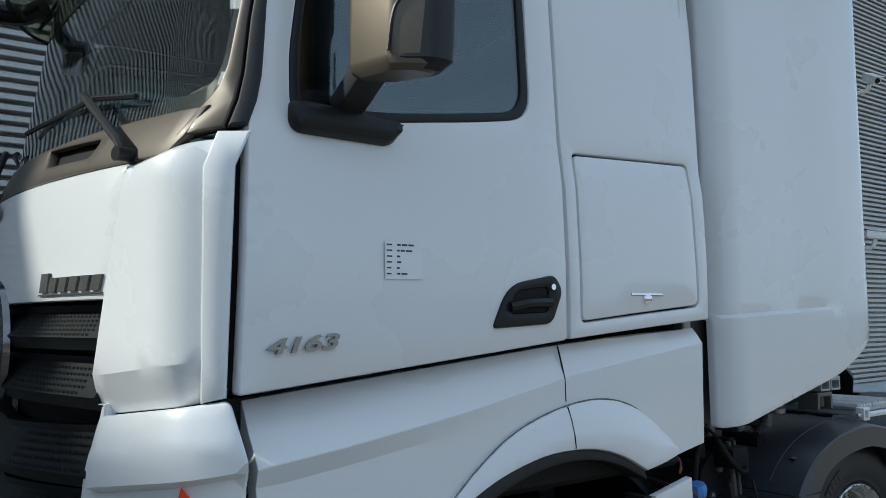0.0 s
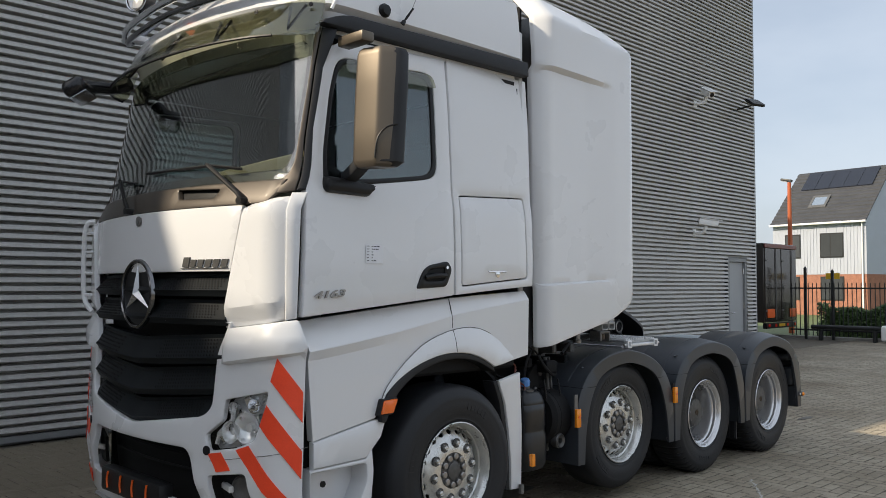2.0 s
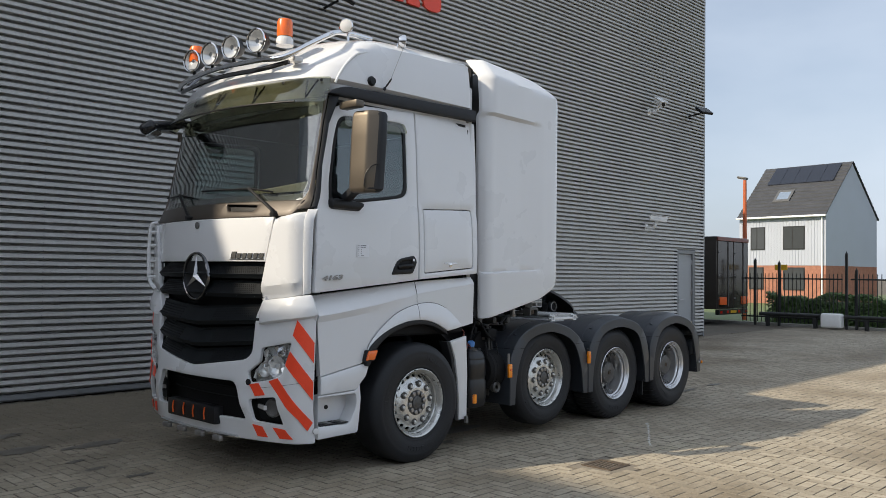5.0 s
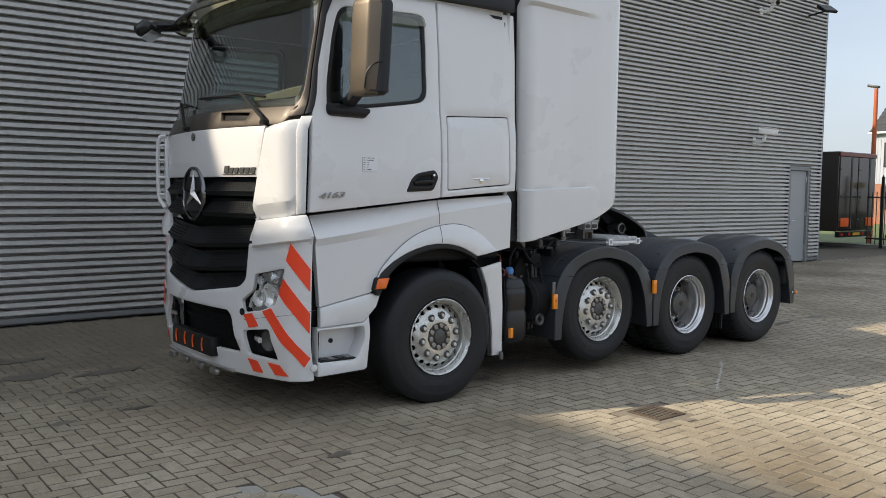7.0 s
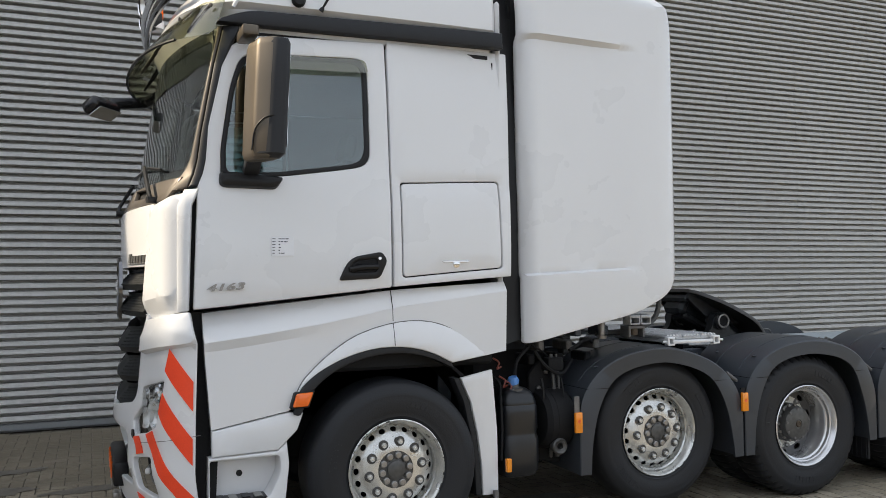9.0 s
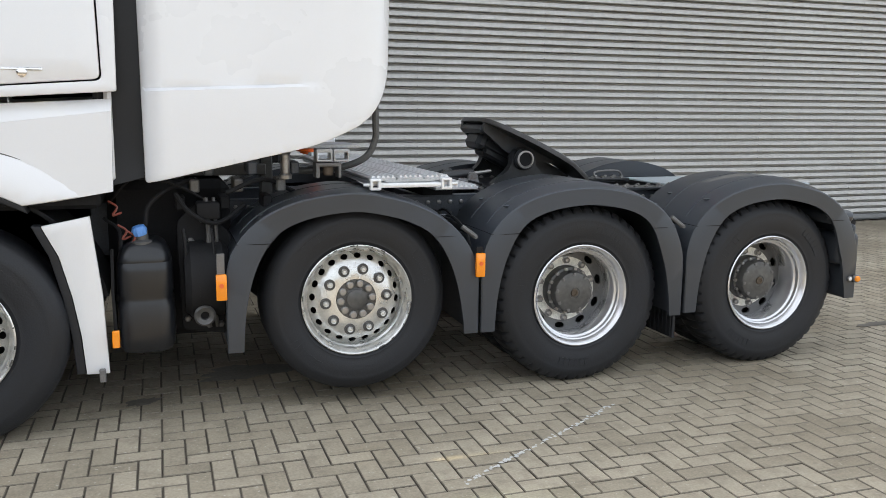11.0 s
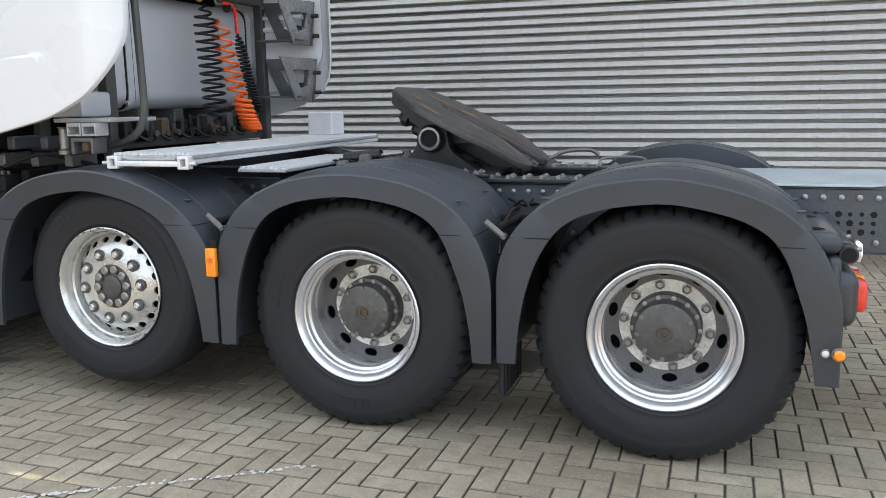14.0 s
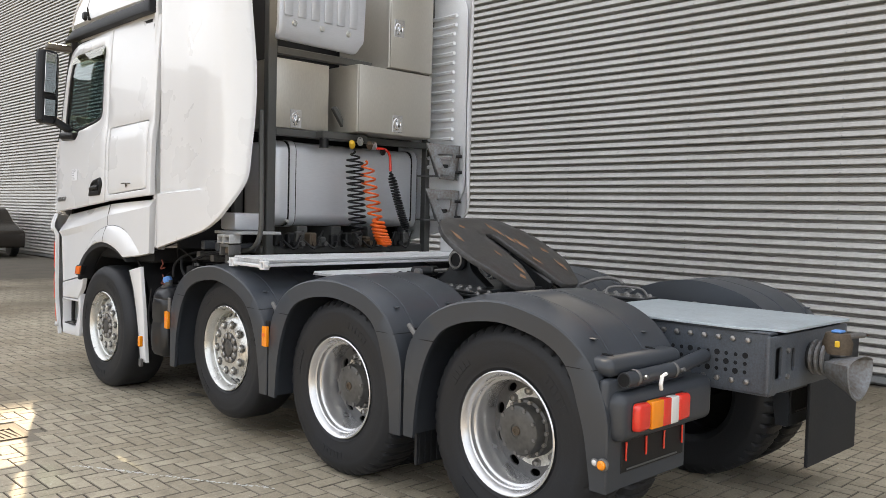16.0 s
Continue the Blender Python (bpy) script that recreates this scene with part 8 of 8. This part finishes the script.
part("pole", lathe(B(), [(0, 0), (0.10, 0), (0.09, 2), (0.065, 5.45), (0, 5.45)], Matrix.Translation((28.2, 10.9, 0)), 14), ORANGEPOST, lp)
part("lantern", box(B(), -0.09, 0.09, -0.10, 0.30, -0.03, 0.06, 0.03, pose(28.2, 10.9, 5.5, 12, 0, 0), 2), POST, lp)
part("lantern_glass", box(B(), -0.07, 0.07, 0.03, 0.27, -0.045, -0.032, 0.01, pose(28.2, 10.9, 5.5, 12, 0, 0)), CLEARLENS, lp)
sg_ = thing("small_sign", "small yellow sign on a thin post", "sign", (27.2, 9.4, 0))
part("post", cyl(B(), (27.2, 9.1, 0), (27.2, 9.1, 2.1), 0.025, seg=8), FENCEM, sg_)
part("board", box(B(), 27.16, 27.19, 8.85, 9.3, 1.95, 2.15, 0.004), YELLOW, sg_)

random.seed(31)
def hedge(name, x0, x1, y0, y1, h, n):
    vs, fs = [], []
    for _ in range(n):
        x, y = random.uniform(x0, x1), random.uniform(y0, y1)
        top = h + 0.10 * math.sin(y * 2.1) + 0.06 * math.sin(y * 5.3 + 1)
        z = random.uniform(0.02, top) if random.random() < 0.7 else top - random.random() ** 2 * 0.2
        if random.random() < 0.6:
            x = x0 + random.random() ** 2 * 0.25
        s = random.uniform(0.03, 0.07)
        a = Vector((random.gauss(0, 1), random.gauss(0, 1), random.gauss(0, 1))).normalized() * s
        b = a.orthogonal().normalized() * s * 0.7
        c, k = Vector((x, y, z)), len(vs)
        vs += [c - a, c + b, c + a, c - b]
        fs.append((k, k + 1, k + 2, k + 3))
    me = bpy.data.meshes.new(name)
    me.from_pydata(vs, [], fs)
    me.materials.append(HEDGE)
    t = tagged(new(name, me), "trimmed green hedge behind the fence", "hedge", kind="stuff")
    return t


hedge("hedge", 26.6, 27.6, -8.0, 9.4, 1.05, 26000)
bm = box(B(), 26.9, 27.5, -8.0, 9.3, -0.02, 0.85, 0.08)
solid("hedge_core", bm, HEDGE, "dense dark inside of the hedge", "hedge", kind="stuff")

# house with a steep tiled roof
HC, U, V_ = Vector((48.6, 15.0, 0)), Vector((0.12, 0.993, 0)), Vector((0.993, -0.12, 0))
HM = Matrix(((V_.x, U.x, 0, HC.x), (V_.y, U.y, 0, HC.y), (0, 0, 1, 0), (0, 0, 0, 1)))        # local x: gable depth, y: along the eave
HW_, HD, HE, HR = 5.7, 6.8, 5.55, 8.95
house = thing("house", "white boarded house with a brick base and a steep dark roof", "house", tuple(HC))
bm = box(B(), 0, HD, 0, HW_, 0, 2.42, 0.0, HM)
part("brick_base", bm, BRICKW, house, "red brick ground floor")
bm = B()
box(bm, 0.0, HD, 0.0, HW_, 2.425, HE, 0.0, HM)
for yy in (0.0, HW_ - 0.2):
    a = [bm.verts.new(HM @ Vector(q)) for q in ((0.0, yy, HE), (HD, yy, HE), (HD / 2, yy, HR - 0.1))]
    b = [bm.verts.new(HM @ Vector(q)) for q in ((0.0, yy + 0.2, HE), (HD, yy + 0.2, HE), (HD / 2, yy + 0.2, HR - 0.1))]
    bm.faces.new(a), bm.faces.new(b[::-1])
    for i in range(3):
        bm.faces.new((a[i - 1], a[i], b[i], b[i - 1]))
bmesh.ops.recalc_face_normals(bm, faces=bm.faces[:])
upper = part("upper_wall", bm, RENDERW, house, "white vertical boarding")
bm = B()
for k in range(28):
    box(bm, -0.02, -0.003, 0.1 + k * 0.2, 0.12 + k * 0.2, 2.45, HE - 0.05, 0, HM)
part("board_joint", bm, RENDERW, upper)
for sgn in (-1, 1):
    f = lambda t, up: (HD / 2 - sgn * (HD / 2 + 0.18) * (1 - t), HE - 0.12 + (HR - HE + 0.12) * t + up)
    rf = None
    for k in range(15):
        bm = B()
        (xa, za), (xb, zb) = f(k / 15, 0.10), f((k + 1) / 15, 0.04)
        vs = [bm.verts.new(HM @ Vector(q)) for q in ((xa, -0.08, za), (xa, HW_ + 0.08, za), (xb, HW_ + 0.08, zb), (xb, -0.08, zb), (xa, -0.08, za - 0.09), (xa, HW_ + 0.08, za - 0.09), (xb, HW_ + 0.08, zb - 0.05), (xb, -0.08, zb - 0.05))]
        for q in ((0, 1, 2, 3), (7, 6, 5, 4), (0, 4, 5, 1), (1, 5, 6, 2), (2, 6, 7, 3), (3, 7, 4, 0)):
            bm.faces.new([vs[i] for i in q])
        bmesh.ops.recalc_face_normals(bm, faces=bm.faces[:])
        if rf is None:
            rf = part("roof", bm, ROOFT, house, "dark grey tiled roof")
        else:
            part("tile_course", bm, ROOFT, rf)
slope = lambda yy, t, up: HM @ Vector((HD / 2 - (HD / 2 + 0.18) * (1 - t), yy, HE - 0.12 + (HR - HE + 0.12) * t + up))
for k in range(5):
    y0, y1 = 0.55 + k * 0.88, 0.55 + k * 0.88 + 0.86
    bm = panel(B(), [(y0, 0.62), (y1, 0.62), (y1, 0.95), (y0, 0.95)], lambda a, t, d: slope(a, t, 0.16 - d), 0.04, step=0.5, r=0)
    part("solar_panel", bm, SOLAR, house, "dark solar panel")
bm = panel(B(), [(2.75, 0.27), (3.85, 0.27), (3.85, 0.48), (2.75, 0.48)], lambda a, t, d: slope(a, t, 0.17 - d), 0.06, [[(2.9, 0.30), (3.7, 0.30), (3.7, 0.45), (2.9, 0.45)]], step=0.5, r=0)
rw = part("roof_window", bm, DISC, house, "small roof window")
part("pane", panel(B(), [(2.88, 0.295), (3.72, 0.295), (3.72, 0.455), (2.88, 0.455)], lambda a, t, d: slope(a, t, 0.145 - d), 0.02, step=0.5, r=0), SKYPANE, rw)
part("gutter", box(B(), -0.30, -0.16, -0.1, HW_ + 0.1, HE - 0.18, HE - 0.06, 0.02, HM), CAMW, house)
part("downpipe", cyl(B(), HM @ Vector((-0.08, 0.2, 0)), HM @ Vector((-0.08, 0.2, HE - 0.1)), 0.05, seg=8), CAMW, house)
for y0, y1, z0, z1 in ((0.95 + 0.35, 2.35 + 0.35, 3.4, 4.85), (3.9, 4.9, 3.4, 4.85), (1.3, 2.7, 0.9, 2.3), (4.0, 5.0, 0.9, 2.3)):
    wn_ = part("window", box(B(), -0.03, 0.03, y0, y1, z0, z1, 0.0, HM), FENCEM, house, "dark framed window")
    ym = y0 + (y1 - y0) * 0.55
    for a, b in ((y0 + 0.07, ym - 0.03), (ym + 0.03, y1 - 0.07)):
        part("pane", box(B(), -0.036, -0.031, a, b, z0 + 0.07, z1 - 0.07, 0.0, HM), PANE, wn_)
far = thing("far_house", "low pale house with a grey roof, far behind the fence", "house", (60, 9, 0))
part("wall", box(B(), 58, 66, 2.0, 12.5, 0, 3.6), RENDERW, far)
part("roof", extrude_y(B(), [(57.6, 3.6), (66.4, 3.6), (62, 6.2)], 1.8, 12.7), ROOFT, far)
for y in (4, 7, 10):
    part("window", box(B(), 57.95, 58.0, y, y + 1.4, 1.0, 2.4), PANE, far)
# a dark parked car near the far end of the hall wall
car = thing("parked_car", "dark parked car in the shade by the hall wall", "car", (-19.0, 6.6, 0))
prof = rp([(-19.6, 0.28, 0.1), (-15.4, 0.28, 0.1), (-15.35, 0.75, 0.15), (-16.3, 0.95, 0.2), (-17.1, 1.42, 0.25), (-18.8, 1.45, 0.25), (-19.6, 0.98, 0.2)])
prof = [(x - 1.5, z) for x, z in prof]
part("body", extrude_y(B(), prof, 5.75, 7.45), TRAILERM, car)
for x in (-20.25, -17.7):
    for y in (5.72, 7.25):
        wv = part("wheel", cyl(B(), (x, y, 0.33), (x, y + 0.22, 0.33), 0.33, None, 24, 0.03), RUBBER, car)
        part("rim", lathe(B(), [(0.20, 0), (0.21, 0.01), (0.08, 0.02), (0, 0.02)], axis((x, y if y < 6 else y + 0.22, 0.33), (x, y - 1 if y < 6 else y + 2, 0.33)), 20), ALLOY, wv)
part("side_glass", box(B(), -20.1, -18.5, 5.735, 5.749, 0.98, 1.32, 0.004), PANE, car)

# ---- ground ----
bm = B()
bmesh.ops.create_grid(bm, x_segments=2, y_segments=2, size=900)
for v in bm.verts:
    v.co.z = -0.010
solid("ground", bm, JOINT, "sandy ground under and between the pavers", "ground", kind="structure")
bm = box(B(), 26.1, 90, -60, 60, -0.03, 0.03, 0.0)
solid("verge", bm, GRASS, "rough grass behind the fence", "grass", kind="structure")
bm = box(B(), 25.85, 26.095, -60, 60, -0.02, 0.09, 0.01)
solid("kerb", bm, CONCRETE, "grey concrete kerb below the fence", "kerb", kind="structure")

drain = thing("yard_drain", "rusty cast iron drain grate set in the pavers", "drain", (3.1, 0.95, 0))
DX0, DX1, DY0, DY1 = 2.90, 3.22, 0.80, 1.11
bm = B()
box(bm, DX0, DX1, DY0, DY0 + 0.035, -0.03, 0.003, 0.003)
box(bm, DX0, DX1, DY1 - 0.035, DY1, -0.03, 0.003, 0.003)
box(bm, DX0, DX0 + 0.035, DY0 + 0.036, DY1 - 0.036, -0.03, 0.003, 0.003)
box(bm, DX1 - 0.035, DX1, DY0 + 0.036, DY1 - 0.036, -0.03, 0.003, 0.003)
part("frame", bm, IRON, drain)
part("surround", box(B(), DX0 - 0.13, DX1 + 0.13, DY0 - 0.13, DY1 + 0.13, -0.05, -0.006), EDGE, drain)
for k in range(6):
    y0 = DY0 + 0.052 + k * 0.041
    part("grate_bar", box(B(), DX0 + 0.03, DX1 - 0.03, -0.011, 0.011, -0.02, 0.0, 0.002, Matrix.Translation((0, y0, 0)) @ Matrix.Translation((3.06, 0, 0)) @ pose(0, 0, 0, 0, 0, 7) @ Matrix.Translation((-3.06, 0, 0))), IRON, drain)
MH, MR = (-0.33, 0.86), 0.27
mh = thing("manhole", "round concrete manhole cover ringed with pavers", "manhole", (*MH, 0))
part("cover", lathe(B(), [(0, 0.0), (MR - 0.03, 0.0), (MR - 0.02, -0.004), (MR, -0.002), (MR, -0.02)], Matrix.Translation((*MH, 0.001)), 40), CONCRETE, mh)
part("bed", lathe(B(), [(0, -0.006), (MR + 0.24, -0.006), (MR + 0.24, -0.03)], Matrix.Translation((*MH, 0)), 40), CONCRETE, mh)
for k in range(26):
    a0, a1 = 2 * math.pi * k / 26, 2 * math.pi * (k + 0.93) / 26
    bm = B()
    q = [(MH[0] + r * math.cos(a), MH[1] + r * math.sin(a)) for r, a in ((MR + 0.008, a0), (MR + 0.11, a0), (MR + 0.11, a1), (MR + 0.008, a1))]
    vs = [bm.verts.new((x, yy, 0.0)) for x, yy in q] + [bm.verts.new((x, yy, -0.02)) for x, yy in q]
    for f in ((0, 1, 2, 3), (0, 4, 5, 1), (1, 5, 6, 2), (2, 6, 7, 3), (3, 7, 4, 0)):
        bm.faces.new([vs[i] for i in f])
    part("paver", bm, PAVER, mh)
# stains and a chalk line, thin films on the pavers
random.seed(8)
def blot(x, y, a, b, rot):
    lp = [(x + (a * math.cos(t) * math.cos(rot) - b * math.sin(t) * math.sin(rot)) * k, y + (a * math.cos(t) * math.sin(rot) + b * math.sin(t) * math.cos(rot)) * k)
          for t, k in [(2 * math.pi * i / 22, random.uniform(0.6, 1.15)) for i in range(22)]]
    return lp


for x, y, a, b, rot in ((8.15, 2.80, 0.30, 0.06, 0.1), (9.05, 2.84, 0.22, 0.06, 0.0), (2.74, 2.60, 0.12, 0.06, 0.3), (-1.6, 4.1, 0.16, 0.07, 0.2), (-0.9, 4.6, 0.14, 0.05, 0.5), (0.55, 1.50, 0.10, 0.05, 0.2), (3.35, 3.0, 0.35, 0.16, 0.1), (5.6, 3.4, 0.5, 0.2, 0.0),
                        (-0.65, 3.26, 0.10, 0.05, 0.3), (-0.27, 3.83, 0.10, 0.04, 0.2), (-0.10, 3.38, 0.13, 0.045, 0.1), (-0.28, 4.21, 0.12, 0.05, 0.4), (0.16, 4.80, 0.32, 0.12, 0.2), (-0.49, 4.98, 0.28, 0.14, 0.1), (-0.45, 5.77, 0.30, 0.12, 0.2)):
    lp_ = blot(x, y, a, b, rot)
    bm = panel(B(), lp_, lambda u, v, d: Vector((u, v, 0.0042 - d)), 0.001, step=0.2, r=0)
    solid("oil_stain", bm, STAIN, "dark oil stain on the pavers", "stain", "stains on the yard")
bm = B()
p, q = Vector((4.08, 1.10)), Vector((5.20, 1.78))
for i in range(90):
    c = p.lerp(q, i / 89) + Vector((random.uniform(-0.012, 0.012), random.uniform(-0.012, 0.012)))
    a = random.uniform(0.004, 0.013)
    vs = [bm.verts.new((c.x + a * math.cos(t) * random.uniform(0.6, 1.4), c.y + a * math.sin(t) * random.uniform(0.6, 1.4), 0.0045 + i * 1e-5)) for t in np.linspace(0, 2 * math.pi, 7)[:-1]]
    bm.faces.new(vs)
solid("chalk_line", bm, CHALK, "broken white chalk line on the pavers", "chalk line", kind="stuff")

# pavers in herringbone; those by the driven wheels singly, the rest joined
PU, GAP, CH = 0.105, 0.0027, 0.0038
def paver_verts(w, h):
    x, y = w / 2 - GAP, h / 2 - GAP
    return [(-x, -y, -0.02), (x, -y, -0.02), (x, y, -0.02), (-x, y, -0.02), (-x, -y, -CH), (x, -y, -CH), (x, y, -CH), (-x, y, -CH),
            (-x + CH, -y + CH, 0), (x - CH, -y + CH, 0), (x - CH, y - CH, 0), (-x + CH, y - CH, 0)]


P_FACES = [(0, 1, 5, 4), (1, 2, 6, 5), (2, 3, 7, 6), (3, 0, 4, 7), (4, 5, 9, 8), (5, 6, 10, 9), (6, 7, 11, 10), (7, 4, 8, 11), (8, 9, 10, 11)]


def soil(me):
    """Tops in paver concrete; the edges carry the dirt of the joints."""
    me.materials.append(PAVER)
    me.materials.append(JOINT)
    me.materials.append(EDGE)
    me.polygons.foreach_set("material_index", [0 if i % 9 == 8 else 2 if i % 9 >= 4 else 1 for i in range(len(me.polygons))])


shapes = {}
for key, (w, h) in {"h": (2 * PU, PU), "v": (PU, 2 * PU)}.items():
    me = bpy.data.meshes.new("paver")
    me.from_pydata(paver_verts(w, h), [], P_FACES)
    soil(me)
    shapes[key] = (me, np.array(paver_verts(w, h)))
rng = np.random.default_rng(4)
single, joined = [], []
for a in range(int(-9.5 / PU), int(25.84 / PU)):
    for b in range(int(-6.5 / PU), int((WALL_Y - 0.06) / PU)):
        c = (a - b) % 4
        if c == 0:
            key, x, y = "h", (a + 1) * PU, (b + 0.5) * PU
        elif c == 3:
            key, x, y = "v", (a + 0.5) * PU, (b + 1) * PU
        else:
            continue
        if DX0 - 0.07 < x < DX1 + 0.07 and DY0 - 0.07 < y < DY1 + 0.07 or math.hypot(x - MH[0], y - MH[1]) < MR + 0.17:
            continue
        z = 0.002 * math.sin(x * 1.7) * math.sin(y * 1.3) + float(rng.normal(0, 0.0009)) - 0.0005
        (single if 3.9 < x < 8.3 and 0.62 < y < 2.05 and x + y * 0.5 > 4.6 else joined).append((key, x, y, z))
yard = thing("pavement", "grey brown concrete pavers laid in herringbone", "pavement", kind="structure")
vs, fs = [], []
tilt = rng.normal(0, 0.006, (len(joined), 2))
for i, (key, x, y, z) in enumerate(joined):
    q = shapes[key][1].copy()
    q[:, 2] += z + q[:, 0] * tilt[i, 0] + q[:, 1] * tilt[i, 1]
    q[:, 0] += x
    q[:, 1] += y
    vs.append(q)
    k = 12 * i
    fs += [tuple(k + j for j in f) for f in P_FACES]
me = bpy.data.meshes.new("pavers")
me.from_pydata(np.concatenate(vs).tolist(), [], fs)
soil(me)
far_p = tagged(new("pavers", me), kind="stuff")
far_p.parent = yard
for key, x, y, z in single[:300]:
    part("paver", shapes[key][0], None, yard, "", pose(x, y, z, float(rng.normal(0, 0.3)), float(rng.normal(0, 0.3)), 0))
if len(single) > 300:
    vs, fs = [], []
    for i, (key, x, y, z) in enumerate(single[300:]):
        q = shapes[key][1] + np.array((x, y, z))
        vs += q.tolist()
        fs += [tuple(12 * i + j for j in f) for f in P_FACES]
    me = bpy.data.meshes.new("pavers")
    me.from_pydata(vs, [], fs)
    soil(me)
    o = tagged(new("pavers", me), kind="stuff")
    o.parent = yard
